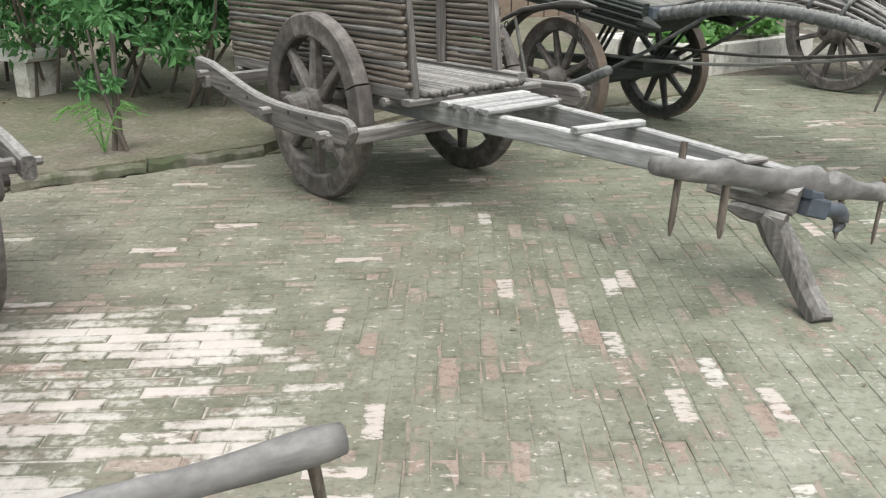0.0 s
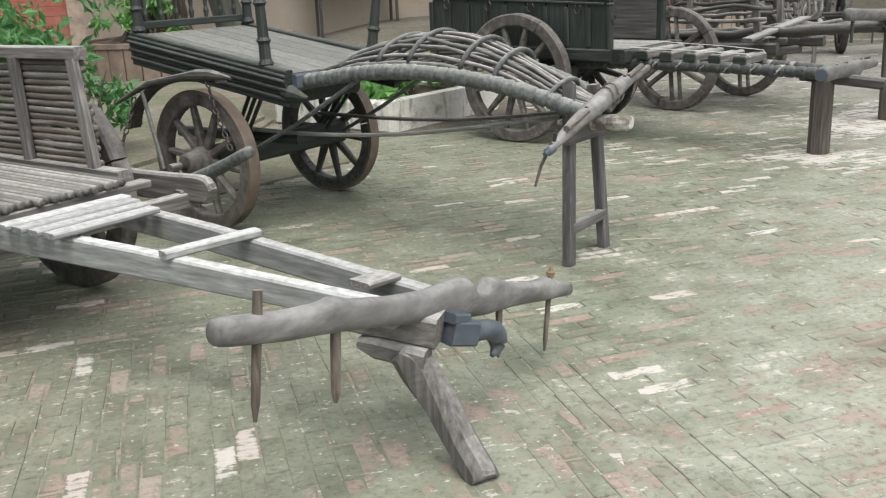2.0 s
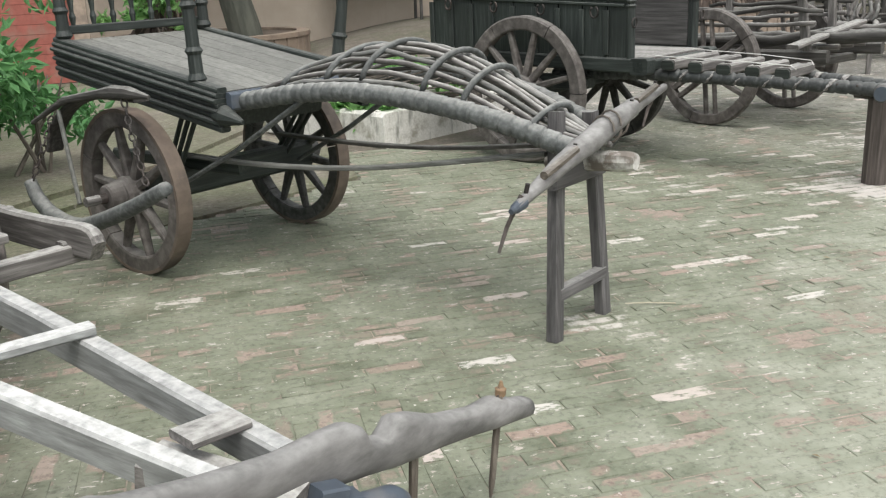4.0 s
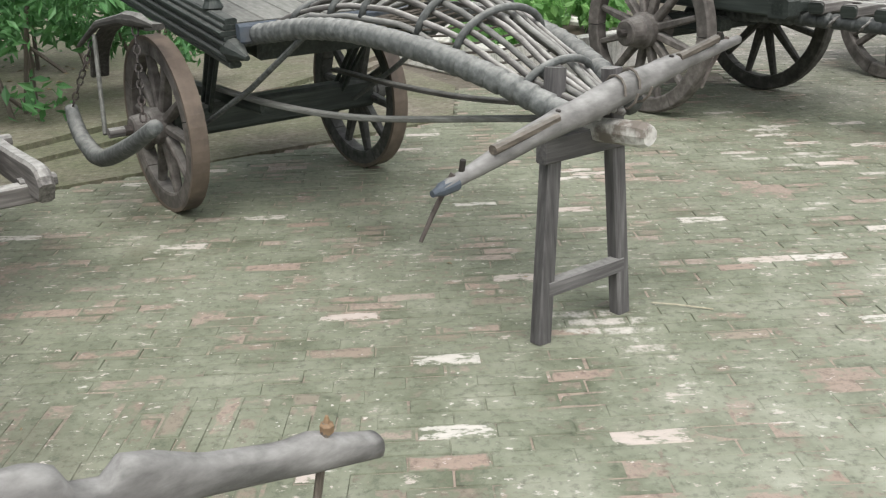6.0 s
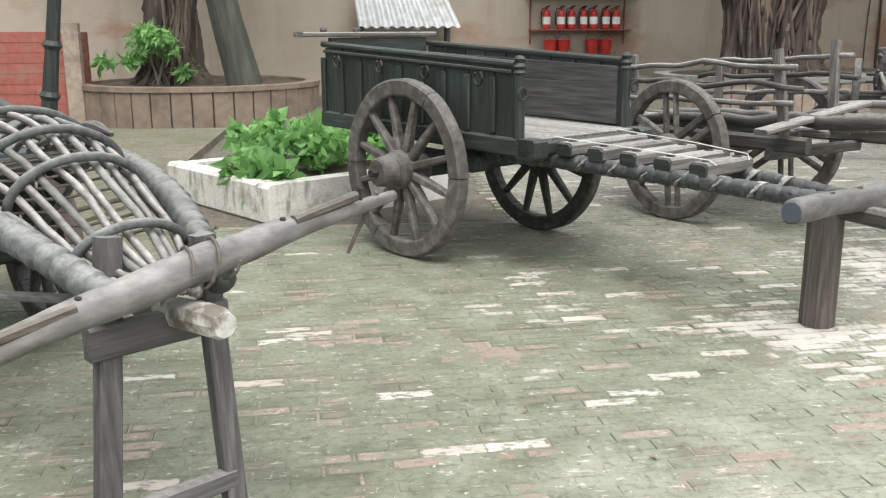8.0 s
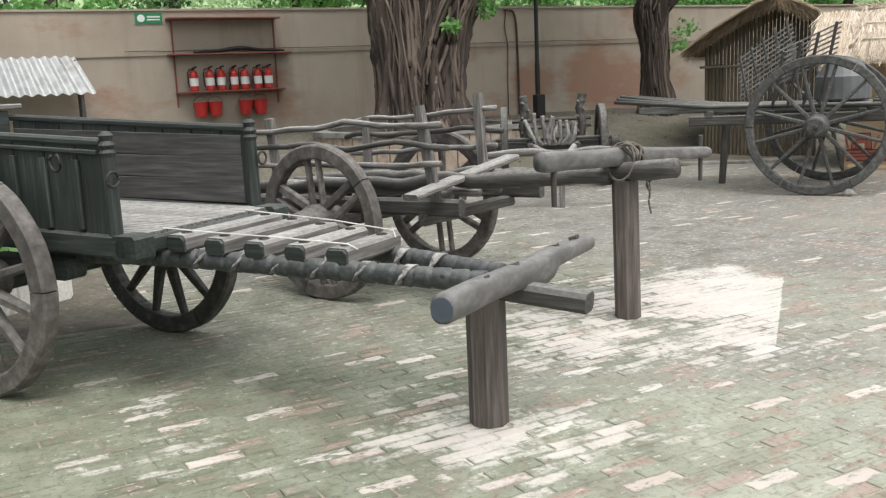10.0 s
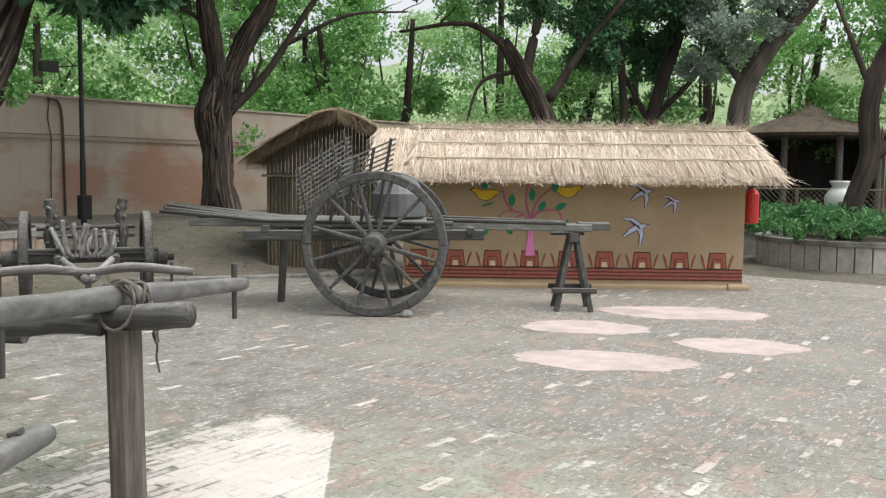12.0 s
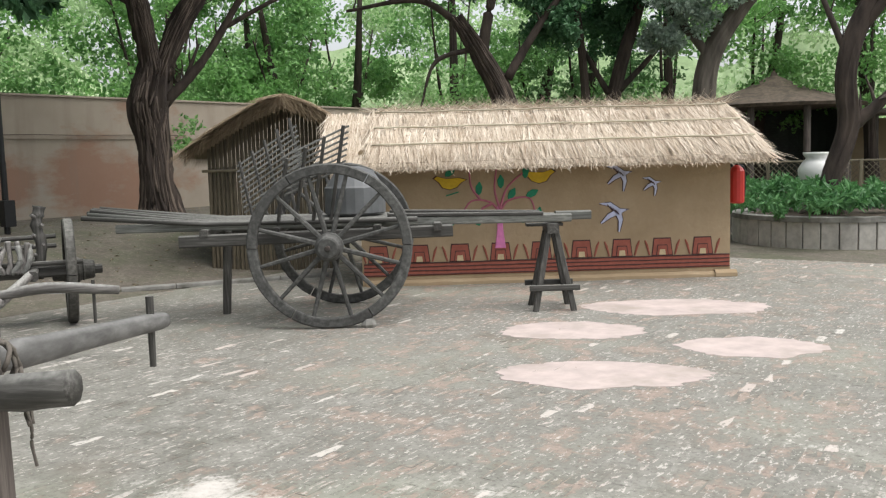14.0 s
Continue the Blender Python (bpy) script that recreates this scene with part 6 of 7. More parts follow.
def grown(m_parent, line_pts, radii, mat, seed, n=30, deep=0.2, flare=0.0, name="trunk", seg=84):
    pts = bend(line_pts, n)
    rad = list(np.interp(np.linspace(0, 1, len(pts)), np.linspace(0, 1, len(radii)), radii))
    return part(name, Mesh().ridged(pts, rad, seg, deep, 1.0, seed, flare), mat, m_parent, smooth=True)


def cords(parent, pts, radii, mat, seed, n=64):
    """Aerial roots grown fast to the trunk, winding down it."""
    line = bend(pts, 26)
    rad = np.interp(np.linspace(0, 1, len(line)), np.linspace(0, 1, len(radii)), radii)
    g = random.Random(int(seed) * 7 + 1)
    for k in range(n):
        a0, tw = 2 * math.pi * k / n + g.uniform(-0.1, 0.1), g.choice((-1, 1)) * g.uniform(0.1, 1.5) if k % 4 else g.uniform(-0.25, 0.25)
        i0, i1 = g.randrange(0, 12) if k % 2 else 0, g.randrange(14, len(line))
        path = []
        for i in range(i0, i1 + 1):
            t = i / (len(line) - 1)
            a = a0 + tw * t + 0.45 * noise.noise((t * 3.5, k * 1.7, seed))
            q = rad[i] * (1.03 + 0.03 * math.sin(k * 2.3) + 0.5 * max(0, 1 - 6 * t) ** 2)
            path.append(Vector(line[i]) + Vector((math.cos(a) * q, math.sin(a) * q, 0)))
        th = rad[0] * g.uniform(0.028, 0.075)
        part("aerial_root", Mesh().tube(path, [th * (1.25 - 0.5 * i / len(path)) for i in range(len(path))], 7, 0.3, seed=k), ROOT if k % 3 else BARK, parent, smooth=True)


def twigs(parent, line, r, mat, seed, n=4, reach=1.1):
    """Side branches that leave a limb and thin out."""
    for j in range(n):
        a = Vector(line[min(len(line) - 2, 3 + int(j * (len(line) - 4) / max(1, n - 1)))])
        b = a + Vector((noise.noise((j * 3.1, seed, 0)), noise.noise((j * 3.1, seed, 7)), 0.25 + 0.6 * noise.noise((j * 2.3, seed, 3)))) * reach * 1.6
        part("branch", Mesh().tube(limb_line(a, b, seed + j * 7, n=6), list(np.linspace(r, r * 0.25, 7)), 6), mat, parent, smooth=True)


def leaf_crown(c, crown, leaf, size, n_leaf, seed, tight=0.42):
    """crown: [(centre, radius)], each broken into small leafy clumps with gaps."""
    out = []
    for i, (ce, r) in enumerate(crown):
        g = np.random.default_rng(seed + i)
        d = g.normal(size=(16, 3))
        d /= np.linalg.norm(d, axis=1)[:, None]
        centres = np.array(ce) + d * r * (g.random(16) ** 0.5)[:, None] * (1, 1, 0.75)
        out.append(clumps(centres, r * tight, max(6, int(n_leaf / len(crown) / 16)), seed + i))
    tagged(part("crown", leaf_mesh("crown", np.concatenate(out), size, seed, leaf), None, c), kind="stuff")


def tree(x, y, z, label, stems, limbs, crown, leaf, size, n_leaf, bark_mat, seed, name="tree", deep=0.2, flare=0.4):
    """stems: [([points], [radii])]; limbs: [([points], radius)]; all from the tree's foot."""
    c = thing(name, pose(x, y, z), label, "tree")
    for k, (pts, radii) in enumerate(stems):
        grown(c, pts, radii, bark_mat, seed + 5 * k, 30, deep, flare)
        if deep > 0.25:
            cords(c, pts, radii, bark_mat, seed + 5 * k)
    for k, (pts, r) in enumerate(limbs):
        line = bend(pts, 18)
        part("limb", Mesh().tube(line, list(np.linspace(r, r * 0.35, len(line))), 10, 0.18, seed=k), bark_mat, c, smooth=True)
        twigs(c, line, r * 0.3, bark_mat, seed + k)
    leaf_crown(c, crown, leaf, size, n_leaf, seed)
    return c


# Old fig with roped roots in its round planter
fig = tree(8.5, 14.5, 0.66, "old fig tree with two massive stems of roped roots",
           [([(-0.35, 0, -0.05), (-0.38, 0, 0.8), (-0.42, 0, 1.7), (-0.5, 0, 2.7), (-0.72, 0, 4.2)], [0.44, 0.4, 0.4, 0.4, 0.36]), ([(0.28, -0.05, -0.05), (0.25, -0.05, 0.8), (0.42, -0.05, 1.7), (0.78, -0.1, 2.7), (1.3, -0.2, 4.2)], [0.52, 0.46, 0.45, 0.46, 0.4])],
           [([(-0.7, 0, 4.0), (-1.6, 0.3, 5.0), (-2.8, 0.5, 5.6)], 0.2), ([(1.2, -0.2, 4.0), (2.0, -0.3, 5.2), (2.9, -0.6, 6.2)], 0.22), ([(0.9, 0, 3.6), (0.6, 0.8, 5.0), (0.3, 1.2, 6.2)], 0.2), ([(1.2, -0.3, 4.0), (2.2, -0.8, 4.4), (3.0, -1.0, 4.6)], 0.08)],
           [((-2.2, 0.4, 5.4), 1.5), ((1.2, 0.2, 6.2), 1.8), ((0.2, 1.2, 6.6), 1.9), ((-3.6, 0.8, 5.0), 1.3)], LEAF_DARK, 0.1, 9000, BARK, 3, deep=0.32, flare=0.5)
leaf_crown(fig, [((1.9, -1.2, 3.75), 0.75), ((2.7, -1.1, 4.0), 0.75), ((1.2, -1.5, 3.5), 0.5), ((3.3, -1.0, 3.95), 0.55), ((2.2, -1.3, 3.4), 0.45)], LEAF_DARK, 0.12, 4200, 44)
leaf_crown(fig, [((-1.35, -0.3, 2.55), 0.28), ((1.05, -0.5, 2.0), 0.16), ((0.35, -0.6, 1.7), 0.14)], LEAF_BRIGHT, 0.07, 130, 47)
# Upper clumps above the view, added to shade the wall and ground
leaf_crown(fig, [((1.6, -1.6, 6.0), 1.6), ((3.4, -1.0, 6.2), 1.7), ((3.2, 1.2, 6.4), 1.6), ((1.4, -3.2, 6.6), 1.4), ((5.0, -0.4, 6.8), 1.5)], LEAF_DARK, 0.15, 9000, 144)
# Fig by the bamboo hut
z2 = rise(14.5, 15.7)
fig2 = tree(14.5, 15.7, z2, "dark gnarled fig tree with twisted forking limbs",
            [([(0.02, 0, -0.1), (-0.03, 0, 0.8), (-0.06, 0, 1.5), (-0.12, 0, 2.1), (0.08, 0, 2.9)], [0.33, 0.25, 0.26, 0.31, 0.22]), ([(0.05, 0, 2.6), (-0.15, 0, 3.6), (-0.3, 0.05, 4.4), (-0.4, 0.1, 5.6)], [0.17, 0.155, 0.13, 0.1]), ([(0.12, -0.05, 2.6), (0.42, -0.3, 3.5), (0.8, -0.6, 4.4), (0.9, -0.8, 5.8)], [0.17, 0.165, 0.14, 0.1])],
            [([(0.15, -0.1, 2.1), (0.7, -0.6, 2.9), (1.3, -1.2, 4.2), (1.9, -1.8, 5.4)], 0.1), ([(0.8, -0.6, 4.3), (1.3, -1.0, 5.0), (1.9, -1.4, 5.6)], 0.08), ([(1.0, -0.9, 3.5), (1.9, -1.7, 4.1), (2.7, -2.6, 4.2)], 0.05), ([(-0.2, 0, 3.8), (-0.9, 0.5, 4.2), (-1.6, 1.0, 3.9)], 0.05), ([(0.1, 0, 2.0), (0.45, -0.3, 2.5), (0.7, -0.5, 3.2)], 0.07)],
            [((-1.6, 0.8, 6.6), 1.3), ((0.8, -0.6, 6.8), 1.5), ((2.6, -2.2, 6.0), 1.2), ((-0.6, 0.8, 4.6), 0.7), ((0.4, 0.4, 5.6), 0.8)], LEAF, 0.075, 8500, BARK, 11, deep=0.34, flare=0.25)
# More unseen clumps overhead, added to darken the wall behind
leaf_crown(fig2, [((-1.2, -1.8, 6.4), 1.5), ((0.6, -2.4, 6.8), 1.6), ((-2.6, -0.4, 6.6), 1.5), ((1.8, -0.2, 7.0), 1.5)], LEAF_DARK, 0.13, 7500, 148)
leaf_crown(fig2, [((0.45, -0.35, 1.7), 0.3), ((0.4, -0.3, 1.3), 0.22)], LEAF_BRIGHT, 0.05, 260, 48)
tree(-0.4, 14.75, 0.02, "slim grey-barked tree standing in bare ground", [([(0.1, 0, -0.1), (-0.06, 0, 0.8), (-0.26, 0, 1.7), (-0.5, 0, 2.9), (-0.8, 0, 4.4)], [0.3, 0.27, 0.25, 0.23, 0.2])],
     [([(-0.72, 0, 4.0), (-1.2, 0.3, 5.2), (-1.9, 0.5, 6.2)], 0.12), ([(-0.72, 0, 4.0), (0.2, 0.3, 5.4), (1.0, 0.5, 6.4)], 0.12)], [((-1.3, 0.4, 6.2), 1.5), ((0.9, 0.4, 6.5), 1.6)], LEAF, 0.085, 4000, BARK_MOSSY, 17, deep=0.06, flare=0.1)
tree(-1.75, 15.9, 0.55, "fig tree with spreading roots in a round planter", [([(0, 0, -0.05), (0, 0, 0.7), (0.05, 0, 1.8), (0.1, 0, 3.6)], [0.5, 0.38, 0.36, 0.34])],
     [([(0.1, 0, 3.4), (-0.9, 0.3, 4.6), (-1.8, 0.4, 5.6)], 0.2), ([(0.1, 0, 3.4), (0.8, 0.2, 4.8), (1.4, 0.3, 5.8)], 0.2)], [((-1.3, 0.4, 5.8), 1.6), ((1.2, 0.4, 6.1), 1.7)], LEAF, 0.085, 4000, BARK, 19, deep=0.3, flare=0.7)
# Tree in the round planter beyond the mud hut
tree(20.9, 5.5, 0.45, "curved dark-trunked tree in a round planter", [([(0, 0, -0.05), (0.05, -0.05, 0.6), (0.2, -0.28, 1.5), (0.12, -0.25, 2.4), (0.25, -0.45, 3.3), (0.5, -1.1, 4.6)], [0.21, 0.165, 0.18, 0.165, 0.16, 0.11])],
     [([(0.2, -0.3, 2.6), (0.2, 0.1, 3.6), (0.3, 0.6, 4.8)], 0.07), ([(0.25, -0.45, 3.2), (0.3, -1.0, 3.8), (0.4, -1.8, 4.3)], 0.12), ([(0.2, -0.3, 1.5), (0.35, -0.75, 1.9), (0.4, -1.0, 2.2)], 0.14)],
     [((0.3, 0.9, 5.6), 1.2), ((0.4, -1.6, 6.2), 1.5), ((0.4, -2.0, 4.9), 0.8)], LEAF, 0.06, 6000, BARK, 23, deep=0.16)


def ring_planter(x, y, z, r, h, label, rim_w, slats, body, rim_mat, squash=1.0):
    c = thing("round_planter", pose(x, y, z), label, "planter")
    n = 40
    circ = [(math.cos(2 * math.pi * i / n), math.sin(2 * math.pi * i / n) * squash) for i in range(n)]
    part("bowl", Mesh().prism([(r * 0.97 * a, r * 0.97 * b) for a, b in circ], -0.2, h - 0.05), CONCRETE, c)
    part("soil", Mesh().prism([((r - rim_w) * a, (r - rim_w) * b) for a, b in circ], h - 0.045, h - 0.02), SOIL, c)
    rim = Mesh()
    inner, outer = [((r - rim_w) * a, (r - rim_w) * b) for a, b in circ], [((r + 0.05) * a, (r + 0.05) * b) for a, b in circ]
    v = [(*p, zz) for ring, zz in ((inner, h - 0.05), (outer, h - 0.05), (outer, h + 0.03), (inner, h + 0.03)) for p in ring]
    rim.add(v, [(a * n + i, a * n + (i + 1) % n, ((a + 1) % 4) * n + (i + 1) % n, ((a + 1) % 4) * n + i) for a in range(4) for i in range(n)])
    part("rim", rim, rim_mat, c)
    for i in range(slats):
        a = 2 * math.pi * i / slats
        p = Vector((math.cos(a) * r, math.sin(a) * r * squash, 0))
        t = Vector((-math.sin(a), math.cos(a) * squash, 0)).normalized()
        w = 2 * math.pi * r / slats * 0.94
        m = Mesh().plank([p + Vector((0, 0, -0.2)), p + Vector((0, 0, h - 0.055))], w, 0.04, 0.008, up=(p.x / r, p.y / r, 0))
        part("slab", m, body, c)
    return c


ring_planter(8.35, 14.45, 0.22, 1.75, 0.5, "round brick-edged planter round the old fig", 0.22, 52, TERRACOTTA, CONCRETE)
ring_planter(-1.3, 15.9, 0.05, 2.05, 0.55, "wide brown-tiled planter round a fig tree", 0.2, 40, BROWNWALL, BROWNWALL)
ring_planter(21.0, 5.35, -0.05, 1.75, 0.52, "round grey slab-sided planter with dark rim", 0.22, 40, SLAB, CONCRETE)
ring_planter(23.3, 8.2, -0.05, 1.6, 0.5, "second round grey slab-sided planter", 0.22, 36, SLAB, CONCRETE)


def bush(x, y, z, w, d, h, leaf, size, n, label, seed, stems=6, name="bush"):
    c = thing(name, pose(x, y, z), label, "bush")
    rng = np.random.default_rng(seed)
    for k in range(stems):
        a, b = rng.normal(0, 0.12, 2), rng.normal(0, 0.4, 2)
        part("stem", Mesh().tube([(a[0] * w, a[1] * d, 0), (b[0] * w * 0.5, b[1] * d * 0.5, h * 0.5), (b[0] * w * 0.8, b[1] * d * 0.8, h * 0.9)], [0.02, 0.015, 0.006], 6), BARK_GREY, c)
    n = int(n * 1.5)
    q = rng.normal(size=(max(3, n // 60), 3)) * (w * 0.4, d * 0.4, h * 0.2) + (0, 0, h * 0.68)
    q[:, 2] = np.clip(q[:, 2], h * 0.12, h)
    tagged(part("leaves", leaf_mesh("leaves", clumps(q, min(w, d, h) * 0.28 + 0.05, 60, seed), size, seed, leaf, 2.6, 0.35), None, c), kind="stuff")
    return c


bush(21.1, 5.5, 0.45, 2.5, 2.3, 0.5, LEAF_SHRUB, 0.055, 4600, "dense low green bushes in the round planter", 51, name="planter_bush")
bush(23.3, 8.2, 0.45, 2.1, 2.1, 0.5, LEAF_SHRUB, 0.055, 2400, "dense low green bushes in the round planter", 52, name="planter_bush")
bush(-1.9, 15.2, 0.6, 0.8, 0.6, 0.9, LEAF_BRIGHT, 0.06, 700, "bright green potted shrub in the planter", 53)
for i, (x, y, w, h, n) in enumerate(((-4.25, 4.0, 1.3, 1.5, 2400), (-5.05, 4.75, 1.5, 1.7, 2800), (-5.9, 4.9, 1.6, 1.8, 2800), (-3.2, 5.0, 1.4, 1.5, 1500), (-6.9, 5.6, 2.2, 2.2, 3000), (-5.0, 6.6, 2.6, 2.4, 3600), (-2.3, 5.9, 0.9, 0.85, 500), (-3.7, 7.2, 1.7, 1.35, 1300), (-8.2, 5.0, 2.0, 2.2, 2600))):
    bush(x, y, 0.08, w, w * 0.8, h, LEAF_SHRUB, 0.046, n, "dark green leafy garden shrub", 60 + i, 5, "garden_shrub")
bush(-4.4, 2.25, 0.085, 0.26, 0.24, 0.95, LEAF_SHRUB, 0.03, 150, "thin young sapling with drooping leaves", 75, 3, "sapling")
g = thing("white_bench", pose(-6.75, 5.15, 0.085, 0, 0, -28), "low white stone bench among the shrubs", "bench")
part("seat", Mesh().box((-0.9, -0.22, 0.34), (0.9, 0.22, 0.46), 0.03), CHALKY, g)
for x in (-0.7, 0.7):
    part("support", Mesh().box((x - 0.1, -0.18, -0.02), (x + 0.1, 0.18, 0.338), 0.02), LIME, g)


def palm_seedling():
    c = thing("palm_seedling", pose(-4.45, 2.12, 0.085), "small bright green palm seedling in bare soil", "plant")
    for k in range(5):
        a = k * 1.3 + 2.4
        line = [Vector((math.cos(a) * 0.26 * t, math.sin(a) * 0.26 * t, 0.34 * math.sin(2.2 * t) + 0.02)) for t in np.linspace(0, 1, 9)]
        m = Mesh().tube(line, 0.005, 5)
        for i in range(2, 9):
            for s in (-1, 1):
                p = line[i]
                d = Vector((math.cos(a + 0.9 * s), math.sin(a + 0.9 * s), -0.35)) * 0.12
                q = Vector((0, 0, 0.008))
                m.add([p - q, p + q, p + d], [(0, 1, 2)])
        part("frond", m, LEAF_BRIGHT, c)
    return c


palm_seedling()


def lime_planter():
    c = thing("limewashed_planter", pose(0.66, 6.2, 0, 0, 0, 36), "whitewashed rectangular planter with peeling sides", "planter")
    W, Dp, h, t = 1.95, 1.75, 0.31, 0.17
    for name, lo, hi in (("planter_wall", (0, 0, -0.02), (W, t, h)), ("planter_wall", (0, t + 0.003, -0.02), (t, Dp, h + 0.01)), ("planter_wall", (W - t, t + 0.003, -0.02), (W, Dp, h)), ("planter_wall", (t + 0.003, Dp - t, -0.02), (W - t - 0.003, Dp, h))):
        part(name, Mesh().box(lo, hi, 0.03), LIME, c)
    part("soil", Mesh().box((t, t, 0), (W - t, Dp - t, h - 0.06), 0.01), SOIL, c)
    rng = np.random.default_rng(4)
    q = np.stack([0.3 + (W - 0.6) * rng.random(34), 0.25 + (Dp - 0.5) * rng.random(34), h + 0.08 + 0.26 * rng.random(34)], 1)
    tagged(part("foliage", leaf_mesh("foliage", clumps(q, 0.2, 45, 8), 0.08, 8, LEAF_BRIGHT, 1.4, 0.1), None, c, "bright green leafy bedding plants"), kind="stuff")
    q2 = np.stack([0.06 + 0.3 * rng.random(9), 0.2 + 0.5 * rng.random(9), h + 0.2 * rng.random(9) - 0.08], 1)
    tagged(part("foliage", leaf_mesh("foliage", clumps(q2, 0.17, 26, 9), 0.12, 9, LEAF_BRIGHT, 1.4, 0.4), None, c), kind="stuff")
    return c


lime_planter()

# Woods beyond the wall and the hut
tree(22.1, 12.8, 0.4, "leaning old tree behind the mud hut", [([(0.1, -0.2, -0.3), (0.05, 0, 2.2), (-0.35, 0.5, 3.6), (-0.7, 0.9, 4.4)], [0.26, 0.23, 0.2, 0.14])],
     [([(-0.3, 0.5, 3.5), (-0.2, 0.3, 4.6), (0.1, 0, 6.0)], 0.16), ([(-0.6, 0.8, 4.2), (-1.2, 1.6, 4.8), (-2.2, 2.9, 4.6)], 0.1), ([(-0.4, 0.6, 3.7), (-1.0, 1.3, 3.4), (-1.2, 1.6, 2.4)], 0.07), ([(0, 0, 3), (0.6, -0.7, 4.4), (1.1, -1.6, 5.6)], 0.12)],
     [((-0.6, 0.5, 5.6), 1.3), ((0.6, -0.6, 5.2), 1.1), ((1.5, -1.6, 5.6), 1.3), ((-1.8, 2.0, 6.0), 1.0), ((0.9, -0.5, 6.8), 1.3), ((1.2, -0.8, 4.3), 0.8)], LEAF_DARK, 0.075, 17000, BARK, 31, "wood_tree", 0.3, 0.1)
tree(24.9, 11.6, 0.3, "dark many-stemmed tree behind the mud hut", [([(0, 0, -0.3), (0.05, -0.1, 2.5), (0.3, -0.6, 4.6), (0.5, -1.0, 6.0)], [0.2, 0.16, 0.14, 0.1]), ([(-0.4, 0.4, -0.3), (-0.4, 0.4, 2.5), (-0.6, 0.6, 5.5)], [0.13, 0.1, 0.08])],
     [([(0.1, -0.2, 2.8), (0.6, -1.0, 3.8), (1.0, -1.6, 4.8)], 0.09), ([(0, 0, 2.8), (-0.3, 0.6, 4.0), (-0.6, 1.2, 5.0)], 0.08)],
     [((-0.2, 0.5, 5.8), 1.3), ((0.5, -0.9, 5.2), 1.2), ((0.4, 0.2, 4.4), 0.9), ((0.2, -0.2, 7.0), 1.5), ((0.7, -1.4, 6.4), 1.1), ((-0.6, 1.2, 4.6), 0.7)], LEAF_DARK, 0.075, 18000, BARK, 33, "wood_tree", 0.15, 0.1)
tree(24.9, 9.2, 0.3, "pale-barked tree with silvery leaves", [([(0, 0, -0.3), (0, 0, 2.2), (0.1, -0.3, 3.8), (0.5, -1.6, 5.6)], [0.29, 0.26, 0.22, 0.15])],
     [([(0.1, -0.2, 3.4), (-0.3, 0.5, 4.4), (-0.6, 1.0, 5.2)], 0.12), ([(0.3, -1.0, 4.8), (0.2, -0.6, 5.8), (0.1, -0.2, 6.8)], 0.1)],
     [((-0.5, 0.1, 4.5), 0.8), ((-0.3, 0.7, 4.0), 0.6), ((-0.2, -0.8, 5.3), 0.9), ((0.1, -1.6, 6.0), 0.9), ((-0.5, 0.8, 5.4), 0.7)], LEAF_GREY, 0.06, 14000, BARK_GREY, 35, "wood_tree", 0.1, 0.15)
rng = np.random.default_rng(77)
spots = [(x, y, 0.3) for x, y in zip(np.linspace(-9, 25, 15) + rng.normal(0, 0.7, 15), rng.uniform(21, 25, 15))] + [(x, y, 0.6) for x, y in zip(np.linspace(26, 33, 9), np.linspace(20, 3, 9) + rng.normal(0, 0.6, 9)) if y > 4.0]


def in_gap(p):
    """Whether a place lies in the opening between the treetops through which the sky shows."""
    return p[2] > 5.0 and abs(math.degrees(math.atan2(p[1] - 1.4, p[0] - 3.6)) - 41.8) < 1.5


for i, (x, y, k) in enumerate(spots):
    h = 5.0 + 3.0 * rng.random()
    a, b = rng.normal(0, 0.5, 2)
    pick = rng.random()
    tree(x, y, 0.3, "leafy neem tree beyond the compound wall", [([(0, 0, -0.3), (0.1 + a * 0.2, 0.1, 1.8), (a * 0.5, b * 0.5, 3.4), (a, b, h)], [0.2, 0.16, 0.13, 0.07])],
         [([(0.05, 0.1, 2.6), (0.8, 0.2, 3.6), (1.6, 0.4, h - 0.6)], 0.07), ([(0.05, 0.1, 2.2), (-0.7, 0.0, 3.3), (-1.5, -0.3, h - 1.0)], 0.07)],
         [ball for ball in [((rng.normal(0, 1.3), rng.normal(0, 0.9), 2.4 + (h + 1.6) * rng.random()), 1.2 + 0.5 * rng.random()) for _ in range(8)] if not in_gap((x + ball[0][0], y + ball[0][1], ball[0][2]))] or [((0, 0, 2.6), 1.2)],
         LEAF_BRIGHT if pick > 0.3 else LEAF, 0.085, 8500, BARK, 100 + 3 * i, "wood_tree", 0.12, 0.1)
far = rng.uniform((-30, 30, 0), (60, 40, 12), (190, 3))
far2 = rng.uniform((38, -25, 0), (50, 32, 12), (130, 3))
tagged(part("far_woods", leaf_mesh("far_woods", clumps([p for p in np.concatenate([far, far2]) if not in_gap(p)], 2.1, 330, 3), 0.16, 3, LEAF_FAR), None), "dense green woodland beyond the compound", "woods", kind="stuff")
low = rng.uniform((-14, 19.4, 1.6), (27, 21.5, 3.7), (110, 3))
tagged(part("hedge", leaf_mesh("hedge", clumps(low, 0.75, 240, 5), 0.085, 5, LEAF_BRIGHT), None), "green shrubs growing along behind the wall", "hedge", kind="stuff")
low = rng.uniform((22, 2, 0.5), (29, 19, 2.8), (60, 3))
